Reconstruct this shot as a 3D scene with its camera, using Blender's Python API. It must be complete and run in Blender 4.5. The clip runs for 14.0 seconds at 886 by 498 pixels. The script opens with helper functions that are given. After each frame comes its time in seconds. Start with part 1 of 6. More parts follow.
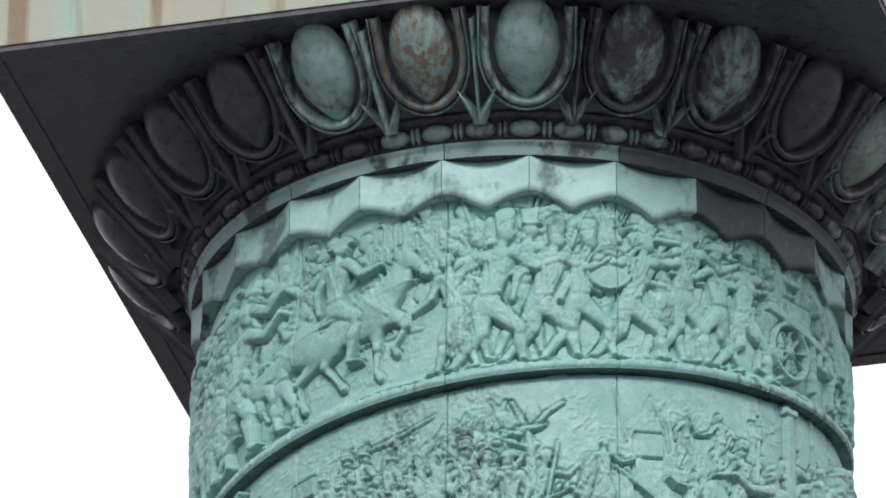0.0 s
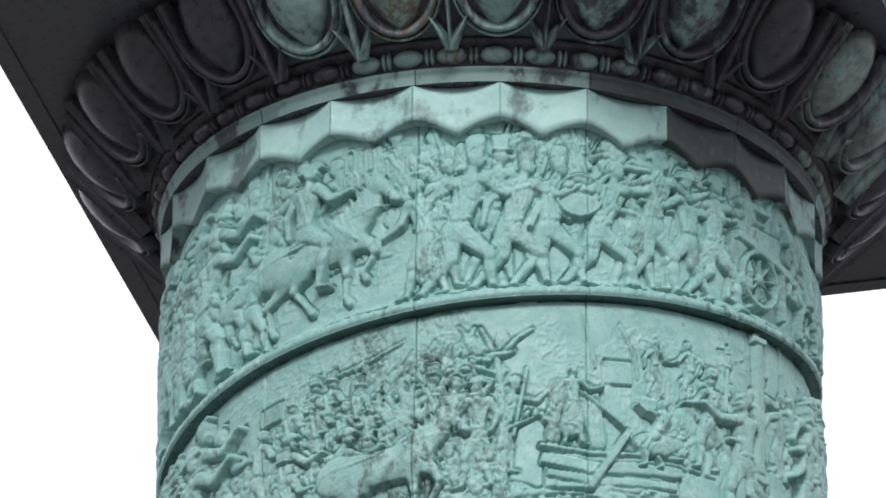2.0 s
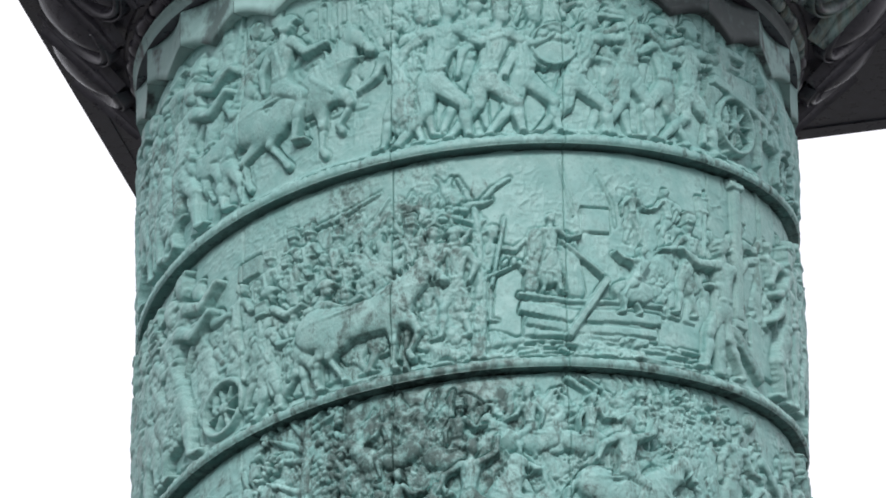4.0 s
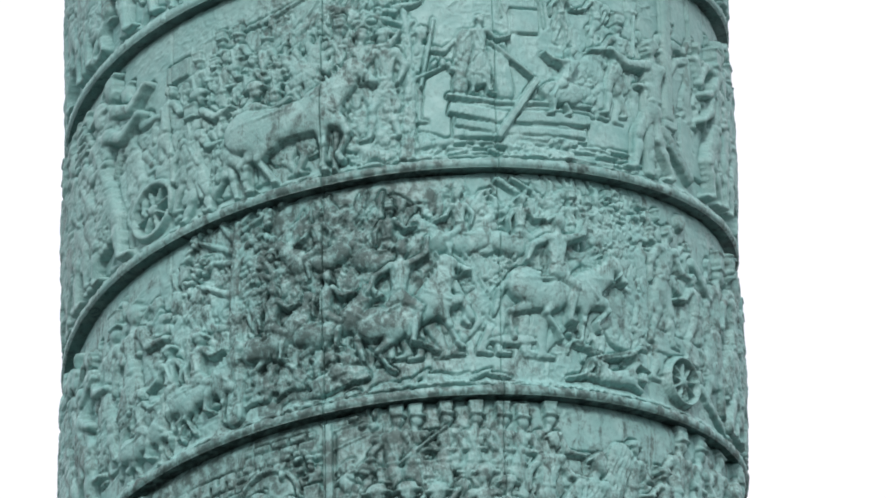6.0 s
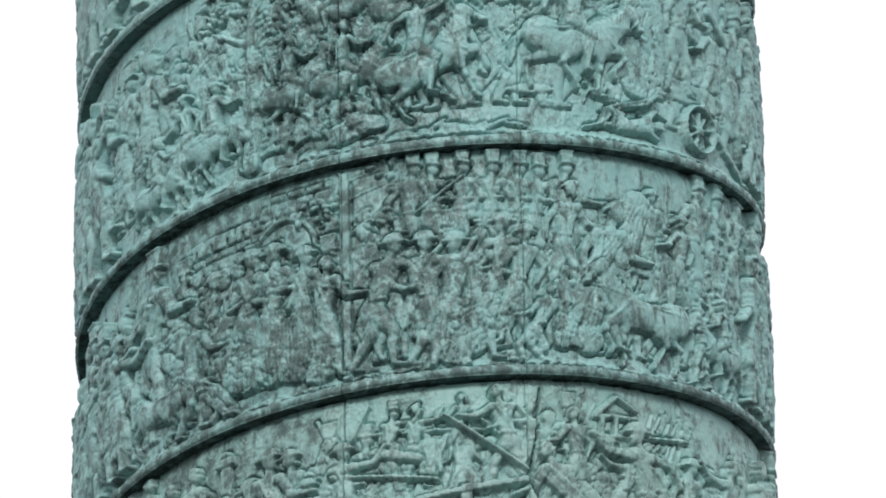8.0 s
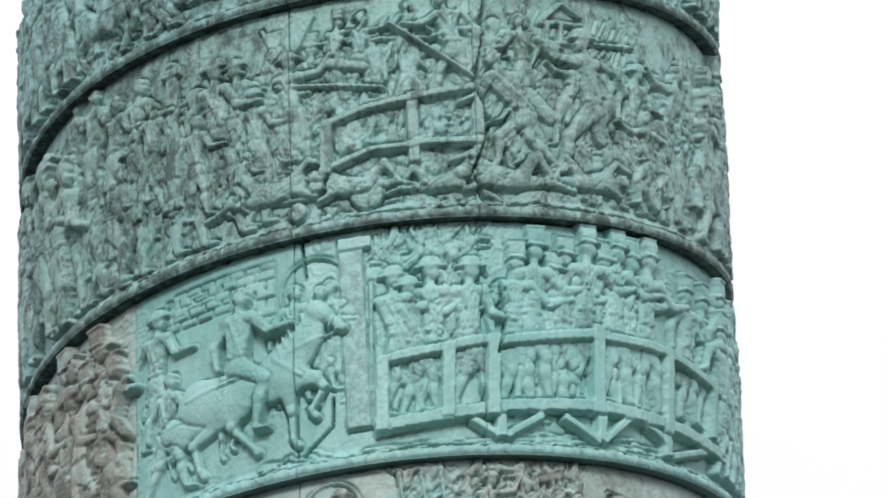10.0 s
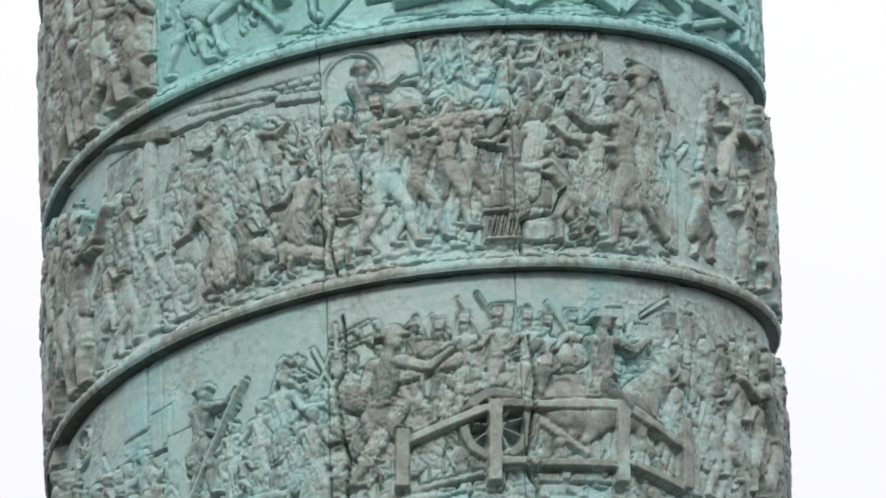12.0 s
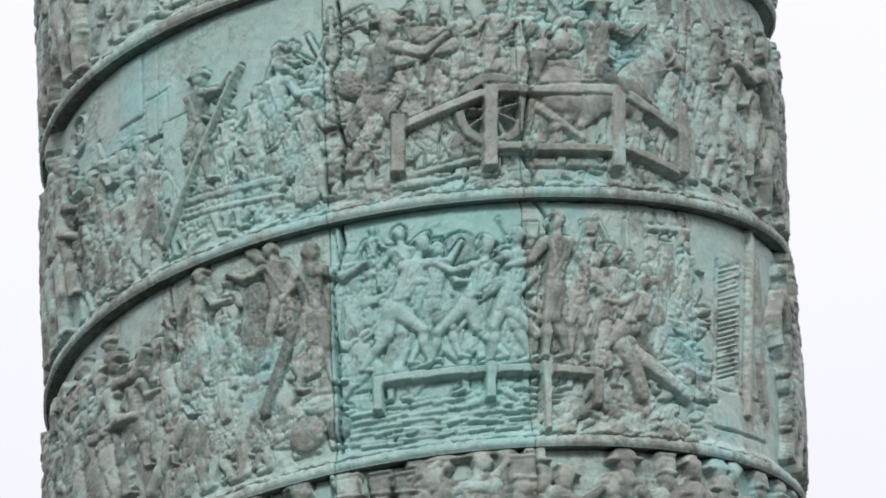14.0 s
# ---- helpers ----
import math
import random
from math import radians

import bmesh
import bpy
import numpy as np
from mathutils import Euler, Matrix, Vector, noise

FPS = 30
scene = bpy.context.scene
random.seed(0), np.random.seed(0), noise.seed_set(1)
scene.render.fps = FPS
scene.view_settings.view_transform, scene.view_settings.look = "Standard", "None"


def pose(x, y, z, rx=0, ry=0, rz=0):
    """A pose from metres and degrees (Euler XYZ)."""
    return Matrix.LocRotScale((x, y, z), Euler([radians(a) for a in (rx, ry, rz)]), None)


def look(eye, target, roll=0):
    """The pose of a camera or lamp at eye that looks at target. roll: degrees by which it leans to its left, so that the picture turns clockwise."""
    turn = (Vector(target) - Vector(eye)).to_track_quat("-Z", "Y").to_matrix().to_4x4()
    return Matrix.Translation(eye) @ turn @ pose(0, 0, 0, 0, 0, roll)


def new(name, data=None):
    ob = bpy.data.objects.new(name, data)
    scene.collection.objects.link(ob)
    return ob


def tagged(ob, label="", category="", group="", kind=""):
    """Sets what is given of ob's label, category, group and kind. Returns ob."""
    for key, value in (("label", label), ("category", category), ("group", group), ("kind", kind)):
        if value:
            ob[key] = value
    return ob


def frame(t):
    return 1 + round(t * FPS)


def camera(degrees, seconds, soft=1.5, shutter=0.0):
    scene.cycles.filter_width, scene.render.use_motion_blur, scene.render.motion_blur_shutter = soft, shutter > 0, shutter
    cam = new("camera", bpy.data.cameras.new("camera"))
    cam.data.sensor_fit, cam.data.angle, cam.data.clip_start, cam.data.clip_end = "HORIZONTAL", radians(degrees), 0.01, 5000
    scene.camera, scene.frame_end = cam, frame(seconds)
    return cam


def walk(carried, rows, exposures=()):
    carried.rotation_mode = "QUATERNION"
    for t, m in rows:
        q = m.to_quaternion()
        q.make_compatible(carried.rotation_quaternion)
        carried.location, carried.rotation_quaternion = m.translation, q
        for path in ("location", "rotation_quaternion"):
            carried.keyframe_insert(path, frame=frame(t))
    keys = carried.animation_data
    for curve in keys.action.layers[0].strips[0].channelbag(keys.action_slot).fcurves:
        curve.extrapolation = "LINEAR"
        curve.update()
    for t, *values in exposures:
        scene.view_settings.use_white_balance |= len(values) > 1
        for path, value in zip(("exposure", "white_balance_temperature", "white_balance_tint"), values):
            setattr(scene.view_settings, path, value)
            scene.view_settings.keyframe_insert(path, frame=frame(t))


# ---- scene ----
# The camera stands on the square, tilts and pans down the column with a long lens.
cam = camera(3.662, 14.0, soft=1.8)
EYE = (0.0, -61.07, 1.60)


def aim(yaw, pitch, roll):
    y, p = radians(yaw), radians(pitch)
    way = Vector((math.sin(y) * math.cos(p), math.cos(y) * math.cos(p), math.sin(p)))
    return look(EYE, Vector(EYE) + way * 60.0, roll)


EXPOSURES = ((0.0, 0.18), (2.7, 0.18), (4.8, 0.0), (14.0, 0.0))
PATH = (
    (0.0, -0.370, 28.358, -0.01),
    (0.5, -0.369, 28.107, 0.08),
    (1.0, -0.305, 28.082, 0.21),
    (1.5, -0.302, 28.066, 0.33),
    (2.0, -0.228, 28.052, 0.35),
    (2.5, -0.117, 28.016, 0.20),
    (2.7, -0.095, 27.920, 0.07),
    (4.8, 0.064, 27.160, -1.00),
    (5.0, 0.128, 27.052, -1.06),
    (5.5, 0.165, 26.671, -0.97),
    (6.0, 0.195, 26.607, -0.99),
    (6.5, 0.194, 26.496, -1.10),
    (7.0, 0.045, 26.085, -1.00),
    (7.5, 0.040, 25.738, -1.04),
    (8.0, 0.100, 25.571, -1.05),
    (8.5, 0.206, 25.146, -1.31),
    (8.7, 0.229, 25.041, -1.42),
    (10.8, 0.209, 23.235, -2.16),
    (11.0, 0.161, 23.094, -2.29),
    (11.5, 0.148, 22.612, -2.22),
    (12.0, 0.155, 22.173, -2.16),
    (12.5, 0.165, 22.087, -2.24),
    (13.0, 0.134, 21.677, -2.65),
    (13.5, -0.100, 21.168, -2.42),
    (14.0, 0.122, 20.872, -2.30),
)
walk(cam, [(t, aim(yaw, pitch, roll)) for t, yaw, pitch, roll in PATH], EXPOSURES)

# ---- sky, sun ----
world = bpy.data.worlds.new("overcast_sky")
scene.world = world
world.use_nodes = True
wn, wl = world.node_tree.nodes, world.node_tree.links
wn.clear()
w_out = wn.new("ShaderNodeOutputWorld")
w_bg = wn.new("ShaderNodeBackground")
w_sky = wn.new("ShaderNodeTexSky")
w_sky.sky_type = "NISHITA"
w_sky.sun_disc = False
w_sky.sun_elevation = radians(36)
w_sky.sun_rotation = radians(176)
w_co = wn.new("ShaderNodeTexCoord")
w_sep = wn.new("ShaderNodeSeparateXYZ")
w_ramp = wn.new("ShaderNodeMapRange")      # an overcast sky is brightest overhead
w_ramp.inputs["From Min"].default_value = 0.0
w_ramp.inputs["From Max"].default_value = 1.0
w_ramp.inputs["To Min"].default_value = 0.40
w_ramp.inputs["To Max"].default_value = 1.9
w_noise = wn.new("ShaderNodeTexNoise")
w_noise.inputs["Scale"].default_value = 2.2
w_noise.inputs["Detail"].default_value = 5.0
w_cloud = wn.new("ShaderNodeMapRange")
w_cloud.inputs["From Min"].default_value = 0.3
w_cloud.inputs["From Max"].default_value = 0.7
w_cloud.inputs["To Min"].default_value = 0.95
w_cloud.inputs["To Max"].default_value = 1.06
w_mul = wn.new("ShaderNodeMath")
w_mul.operation = "MULTIPLY"
w_tint = wn.new("ShaderNodeVectorMath")
w_tint.operation = "SCALE"
w_tint.inputs[0].default_value = (1.0, 0.995, 1.05)
w_mix = wn.new("ShaderNodeVectorMath")
w_mix.operation = "MULTIPLY_ADD"
w_mix.inputs[1].default_value = (0.006, 0.006, 0.006)
wl.new(w_co.outputs["Generated"], w_sep.inputs[0])
wl.new(w_co.outputs["Generated"], w_noise.inputs["Vector"])
wl.new(w_sep.outputs["Z"], w_ramp.inputs["Value"])
wl.new(w_noise.outputs["Fac"], w_cloud.inputs["Value"])
wl.new(w_ramp.outputs[0], w_mul.inputs[0])
wl.new(w_cloud.outputs[0], w_mul.inputs[1])
wl.new(w_mul.outputs[0], w_tint.inputs["Scale"])
wl.new(w_sky.outputs[0], w_mix.inputs[0])
wl.new(w_tint.outputs[0], w_mix.inputs[2])
wl.new(w_mix.outputs[0], w_bg.inputs["Color"])
wl.new(w_bg.outputs[0], w_out.inputs["Surface"])
w_bg.inputs["Strength"].default_value = 1.0

sun = new("sun", bpy.data.lights.new("sun", "SUN"))
sun.data.energy = 1.95
sun.data.angle = radians(14)
sun.data.color = (1.0, 0.975, 0.96)
sun.matrix_world = look((1, -42, 31 + 30), (0, 0, 30))

# ---- materials ----


class Nodes:
    """Small helper to write node materials briefly."""

    def __init__(self, name):
        self.mat = bpy.data.materials.new(name)
        self.mat.use_nodes = True
        self.n, self.l = self.mat.node_tree.nodes, self.mat.node_tree.links
        self.bsdf = self.n["Principled BSDF"]

    def node(self, kind, **values):
        nd = self.n.new(kind)
        for key, value in values.items():
            nd.inputs[key.replace("_", " ")].default_value = value
        return nd

    def coords(self, stretch=(1, 1, 1)):
        co = self.node("ShaderNodeNewGeometry")
        mp = self.node("ShaderNodeMapping", Scale=stretch)
        self.l.new(co.outputs["Position"], mp.inputs["Vector"])
        return mp.outputs[0]

    def noise(self, scale, detail=4.0, rough=0.55, stretch=(1, 1, 1), distort=0.0):
        nz = self.node("ShaderNodeTexNoise", Scale=scale, Detail=detail, Roughness=rough, Distortion=distort)
        self.l.new(self.coords(stretch), nz.inputs["Vector"])
        return nz.outputs["Fac"]

    def ramp(self, value, lo, hi, a=0.0, b=1.0):
        r = self.node("ShaderNodeMapRange", From_Min=lo, From_Max=hi, To_Min=a, To_Max=b)
        r.interpolation_type = "SMOOTHSTEP"
        self.l.new(value, r.inputs["Value"])
        return r.outputs[0]

    def math_free(self, op, a, b):
        return self.math(op, a, b, False)

    def math(self, op, a, b, clamp=True):
        m = self.n.new("ShaderNodeMath")
        m.operation = op
        m.use_clamp = clamp
        for i, v in enumerate((a, b)):
            if isinstance(v, (int, float)):
                m.inputs[i].default_value = v
            else:
                self.l.new(v, m.inputs[i])
        return m.outputs[0]

    def mix(self, fac, a, b):
        m = self.n.new("ShaderNodeMix")
        m.data_type = "RGBA"
        for i, v in ((0, fac), (6, a), (7, b)):
            if isinstance(v, (int, float)):
                m.inputs[i].default_value = v
            elif isinstance(v, tuple):
                m.inputs[i].default_value = (*v, 1)
            else:
                self.l.new(v, m.inputs[i])
        return m.outputs[2]

    def finish(self, colour, rough, height=None, strength=0.3, distance=0.01, metal=0.0):
        for key, v in (("Base Color", colour), ("Roughness", rough)):
            if isinstance(v, (int, float)):
                self.bsdf.inputs[key].default_value = v
            else:
                self.l.new(v, self.bsdf.inputs[key])
        self.bsdf.inputs["Metallic"].default_value = metal
        if height is not None:
            bp = self.node("ShaderNodeBump", Strength=strength, Distance=distance)
            self.l.new(height, bp.inputs["Height"])
            self.l.new(bp.outputs[0], self.bsdf.inputs["Normal"])
        return self.mat


def relief_bronze():
    """Weathered bronze: verdigris ground, brown rubbed figures, black grime. The plate's own colour tells how brown (red),
    and how blue (blue) it has weathered; the mesh tells how high each spot stands and how sooty it is."""
    k = Nodes("relief_bronze")
    info = k.n.new("ShaderNodeObjectInfo")
    tone = k.n.new("ShaderNodeSeparateColor")
    k.l.new(info.outputs["Color"], tone.inputs[0])
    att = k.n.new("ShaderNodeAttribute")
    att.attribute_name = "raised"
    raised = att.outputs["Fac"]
    att2 = k.n.new("ShaderNodeAttribute")
    att2.attribute_name = "soil"
    att3 = k.n.new("ShaderNodeAttribute")
    att3.attribute_name = "patina"
    own = att3.outputs["Fac"]
    patch = k.noise(1.9, 5, 0.6)
    other = k.noise(1.3, 4, 0.6, (1, 1, 0.8), 0.5)
    fine = k.noise(16, 6, 0.65)
    mid = k.noise(6.5, 5, 0.65)
    speck = k.noise(70, 3, 0.6)
    streak = k.noise(3.2, 5, 0.6, (1.6, 1.6, 0.28), 0.4)

    # fine chased strokes that model hair, cloth and plumes
    wander = k.math_free("ABSOLUTE", k.math_free("SUBTRACT", k.noise(13, 3, 0.55, (1, 1, 0.55), 0.9), 0.5), 0)
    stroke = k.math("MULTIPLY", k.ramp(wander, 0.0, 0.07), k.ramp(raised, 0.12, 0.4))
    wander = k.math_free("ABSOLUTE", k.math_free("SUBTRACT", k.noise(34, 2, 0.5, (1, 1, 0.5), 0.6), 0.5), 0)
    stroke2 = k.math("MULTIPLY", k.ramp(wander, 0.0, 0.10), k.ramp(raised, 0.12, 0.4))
    pale = k.mix(k.ramp(mid, 0.3, 0.7), (0.175, 0.375, 0.358), (0.285, 0.50, 0.48))
    pale = k.mix(k.ramp(fine, 0.5, 0.75, 0.0, 0.5), pale, (0.35, 0.55, 0.53))
    blue = k.mix(k.ramp(streak, 0.3, 0.7), (0.18, 0.41, 0.375), (0.30, 0.53, 0.50))
    green = k.mix(k.ramp(k.math_free("ADD", other, tone.outputs["Blue"]), 0.82, 1.05), pale, blue)
    # rubbed plates have a greyer ground
    grey = k.mix(k.ramp(fine, 0.3, 0.7), (0.275, 0.365, 0.33), (0.395, 0.485, 0.445))
    green = k.mix(k.math("MULTIPLY", k.ramp(patch, 0.28, 0.48), k.math("MULTIPLY", tone.outputs["Red"], 1.0)), green, grey)
    age = k.math_free("ADD", k.math("MULTIPLY", mid, 0.6), k.math("MULTIPLY", own, 0.5))
    brown = k.mix(k.ramp(age, 0.40, 0.78), (0.085, 0.078, 0.062), (0.33, 0.345, 0.30))
    brown = k.mix(k.ramp(fine, 0.42, 0.7, 0.0, 0.5), brown, (0.37, 0.40, 0.355))
    pale_spot = k.math("MULTIPLY", k.ramp(k.noise(9, 5, 0.7), 0.5, 0.62), k.ramp(own, 0.4, 0.8, 0.15, 0.85))
    brown = k.mix(pale_spot, brown, (0.33, 0.46, 0.42))
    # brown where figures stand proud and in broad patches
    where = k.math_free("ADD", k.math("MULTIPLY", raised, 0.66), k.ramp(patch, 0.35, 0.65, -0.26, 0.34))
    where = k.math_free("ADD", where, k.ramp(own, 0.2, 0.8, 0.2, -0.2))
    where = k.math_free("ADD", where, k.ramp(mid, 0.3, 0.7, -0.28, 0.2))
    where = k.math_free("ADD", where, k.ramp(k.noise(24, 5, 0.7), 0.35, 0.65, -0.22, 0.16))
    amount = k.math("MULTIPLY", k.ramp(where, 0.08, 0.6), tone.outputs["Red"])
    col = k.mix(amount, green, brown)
    # black grime in streaks and blots
    soil = k.math_free("ADD", k.math("MULTIPLY", k.noise(11, 5, 0.7, (1.3, 1.3, 0.5), 0.8), 0.6), k.math("MULTIPLY", k.noise(6.5, 6, 0.75), 0.4))
    soil = k.math_free("ADD", soil, k.math_free("MULTIPLY", k.math_free("SUBTRACT", att2.outputs["Fac"], 0.5), 0.26))
    blot = k.math("MULTIPLY", k.ramp(soil, 0.50, 0.64), k.ramp(fine, 0.34, 0.56, 0.12, 0.88))
    col = k.mix(blot, col, (0.020, 0.048, 0.043))
    # dark crust on some pieces
    crust = k.math("MULTIPLY", k.ramp(own, 0.45, 0.10), k.ramp(k.noise(20, 5, 0.7), 0.40, 0.60, 0.1, 0.75))
    col = k.mix(crust, col, (0.052, 0.096, 0.088))
    # each casting has aged a little differently
    col = k.mix(k.math("MULTIPLY", info.outputs["Random"], 0.16), col, (0.09, 0.14, 0.125))
    # a thin film of dirt everywhere, in small scales
    film = k.math("MULTIPLY", k.ramp(k.noise(28, 6, 0.7), 0.46, 0.66), k.ramp(mid, 0.36, 0.6, 0.15, 1.0))
    col = k.mix(k.math("MULTIPLY", film, k.ramp(att2.outputs["Fac"], 0.0, 0.6, 0.16, 0.5)), col, (0.045, 0.086, 0.077))
    col = k.mix(k.ramp(speck, 0.62, 0.74, 0.0, 0.4), col, (0.048, 0.080, 0.072))
    rough = k.ramp(fine, 0.3, 0.7, 0.45, 0.7)
    h = k.math_free("ADD", k.math("MULTIPLY", fine, 0.5), k.math("MULTIPLY", speck, 0.2))
    h = k.math_free("ADD", h, k.math_free("ADD", k.math("MULTIPLY", stroke, 0.12), k.math("MULTIPLY", stroke2, 0.16)))
    return k.finish(col, rough, h, 0.55, 0.009)


def capital_bronze(name, dark):
    """Bronze sheltered under the abacus: black crust, with pale verdigris where rain runs. An object's own colour tells
    how much crust it keeps (green; on the eggs also how lit they look) and how rusty it has run (red)."""
    k = Nodes(name)
    info = k.n.new("ShaderNodeObjectInfo")
    tone = k.n.new("ShaderNodeSeparateColor")
    k.l.new(info.outputs["Color"], tone.inputs[0])
    fine = k.noise(14, 6, 0.65)
    run = k.noise(2.3, 5, 0.6, (1.5, 1.5, 0.5), 0.6)
    drip = k.noise(16, 4, 0.6, (1.6, 1.6, 0.16), 0.2)
    black = k.mix(k.ramp(fine, 0.3, 0.7), (0.046, 0.044, 0.056), (0.084, 0.081, 0.100))
    pale = k.mix(k.ramp(fine, 0.3, 0.7), (0.20, 0.32, 0.31), (0.33, 0.46, 0.45))
    pale = k.mix(k.math("MULTIPLY", tone.outputs["Red"], k.ramp(drip, 0.40, 0.60)), pale, (0.17, 0.135, 0.10))
    value = k.math_free("ADD", k.math("MULTIPLY", run, 0.55), k.math("MULTIPLY", drip, 0.45))
    value = k.math_free("SUBTRACT", value, k.math("MULTIPLY", tone.outputs["Green"], 0.36))
    fac = k.ramp(value, dark - 0.04, dark + 0.14)
    return k.finish(k.mix(fac, black, pale), k.ramp(fine, 0.3, 0.7, 0.24, 0.42), fine, 0.2, 0.006)


def ring_bronze():
    k = Nodes("ring_bronze")
    fine = k.noise(18, 5, 0.6)
    run = k.noise(2.6, 4, 0.6, (1.4, 1.4, 0.5), 0.5)
    info = k.n.new("ShaderNodeObjectInfo")
    tone = k.n.new("ShaderNodeSeparateColor")
    k.l.new(info.outputs["Color"], tone.inputs[0])
    pale = k.mix(k.ramp(fine, 0.3, 0.75), (0.31, 0.52, 0.50), (0.38, 0.60, 0.58))
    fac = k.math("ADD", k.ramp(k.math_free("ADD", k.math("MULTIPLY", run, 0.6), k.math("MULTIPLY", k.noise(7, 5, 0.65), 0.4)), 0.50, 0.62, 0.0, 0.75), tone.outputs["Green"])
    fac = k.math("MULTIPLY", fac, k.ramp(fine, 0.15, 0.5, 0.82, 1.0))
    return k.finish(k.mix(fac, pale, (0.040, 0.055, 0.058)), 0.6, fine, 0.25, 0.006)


def fascia_bronze():
    """Side of the abacus: verdigris with rust-brown runs straight down."""
    k = Nodes("fascia_bronze")
    fine = k.noise(16, 5, 0.6)
    run = k.noise(7, 3, 0.5, (1.0, 1.0, 0.06))
    wide = k.noise(2.2, 3, 0.5, (1.0, 1.0, 0.1))
    pale = k.mix(k.ramp(wide, 0.4, 0.6), (0.27, 0.40, 0.33), (0.33, 0.33, 0.26))
    col = k.mix(k.ramp(run, 0.5, 0.66), pale, (0.20, 0.145, 0.095))
    return k.finish(col, 0.65, fine, 0.3, 0.01)


def paving():
    k = Nodes("paving")
    fine = k.noise(9, 6, 0.6)
    wide = k.noise(0.15, 4, 0.6)
    col = k.mix(k.ramp(fine, 0.3, 0.7), (0.05, 0.05, 0.048), (0.09, 0.088, 0.083))
    col = k.mix(k.ramp(wide, 0.4, 0.6), col, (0.065, 0.062, 0.058))
    return k.finish(col, 0.85, fine, 0.4, 0.01)


def granite():
    k = Nodes("granite")
    fine = k.noise(40, 5, 0.7)
    wide = k.noise(1.2, 4, 0.6)
    col = k.mix(k.ramp(fine, 0.35, 0.65), (0.14, 0.14, 0.13), (0.24, 0.235, 0.22))
    col = k.mix(k.ramp(wide, 0.4, 0.7, 0, 0.5), col, (0.11, 0.115, 0.11))
    return k.finish(col, 0.75, fine, 0.2, 0.005)


RELIEF = relief_bronze()
CAPITAL = capital_bronze("capital_bronze", 0.45)
# paler than CAPITAL: eggs, rims and darts carry their lit look in the colour
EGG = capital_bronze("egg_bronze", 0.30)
UNDER = capital_bronze("underside_bronze", 0.62)
RING = ring_bronze()
FASCIA = fascia_bronze()
PAVING = paving()
GRANITE = granite()

# ---- the column's measures ----
TURN = 1.225                # rise of the spiral in one turn
TOP = 33.0                  # lower lip of the first ledge, facing the camera
LEDGE = 0.060               # height of the spiral ledge
SUNK = 0.055                # how far the ground of the relief lies behind the ledge
SEAM = 16.8                 # a vertical joint, in degrees round the column; the others every 30 degrees
RING_Z = 34.19              # top of the scalloped ring
UNDER_Z = 34.80             # underside of the abacus


def radius(z):
    d = TOP - z
    return 1.65 + 0.01524 * d - 0.00015 * d * d


def lip(k, deg):
    """Height of the lower lip of ledge k."""
    return TOP + TURN * deg / 360.0 - (k - 1) * TURN


def part(name, bm, material, parent, label="", smooth=False, kind=""):
    me = bpy.data.meshes.new(name)
    bm.to_mesh(me)
    bm.free()
    return part_mesh(name, me, material, parent, label, smooth, kind)


def part_mesh(name, me, material, parent, label="", smooth=False, kind=""):
    if material is not None:
        me.materials.append(material)
    if smooth:
        me.polygons.foreach_set("use_smooth", np.ones(len(me.polygons), dtype=bool))
    ob = new(name, me)
    ob.parent = parent
    ob.color = (0, 1, 0, 1) if parent is not None else (1, 1, 1, 1)
    if label or kind:
        tagged(ob, label, kind=kind)
    return ob


def grid_mesh(name, pts, closed=False):
    """A mesh from an array of rows of points."""
    nv, nu = pts.shape[:2]
    me = bpy.data.meshes.new(name)
    idx = np.arange(nv * nu).reshape(nv, nu)
    right = np.roll(idx, -1, axis=1) if closed else idx[:, 1:]
    left = idx if closed else idx[:, :-1]
    quads = np.stack([left[:-1], right[:-1], right[1:], left[1:]], axis=-1).reshape(-1, 4)
    me.vertices.add(nv * nu)
    me.vertices.foreach_set("co", pts.reshape(-1).astype(np.float32))
    me.loops.add(quads.size)
    me.loops.foreach_set("vertex_index", quads.reshape(-1).astype(np.int32))
    me.polygons.add(len(quads))
    me.polygons.foreach_set("loop_start", np.arange(0, quads.size, 4, dtype=np.int32))
    me.update(calc_edges=True)
    return me


def polar(r, deg, z):
    a = np.radians(deg)
    return np.stack([r * np.sin(a), -r * np.cos(a), z + 0 * a], axis=-1)


def revolve(name, profile, material, parent, label="", steps=192, smooth=True):
    """A turned ring from (radius, height) pairs."""
    deg = np.arange(steps) * 360.0 / steps
    rows = [polar(np.full(steps, r), deg, z) for r, z in profile]
    return part_mesh(name, grid_mesh(name, np.array(rows), True), material, parent, label, smooth)


def box(bm, size, m):
    bmesh.ops.create_cube(bm, size=1.0, matrix=m @ Matrix.Diagonal((*size, 1)))


# ---- ground and column root ----
bm = bmesh.new()
bmesh.ops.create_circle(bm, cap_ends=True, radius=2500.0, segments=64)
tagged(part("ground", bm, PAVING, None), "dark grey stone-paved square round the column", "ground", kind="structure")

column = tagged(new("triumphal_column"), "weathered green bronze column with spiral relief bands", "monument", kind="thing")

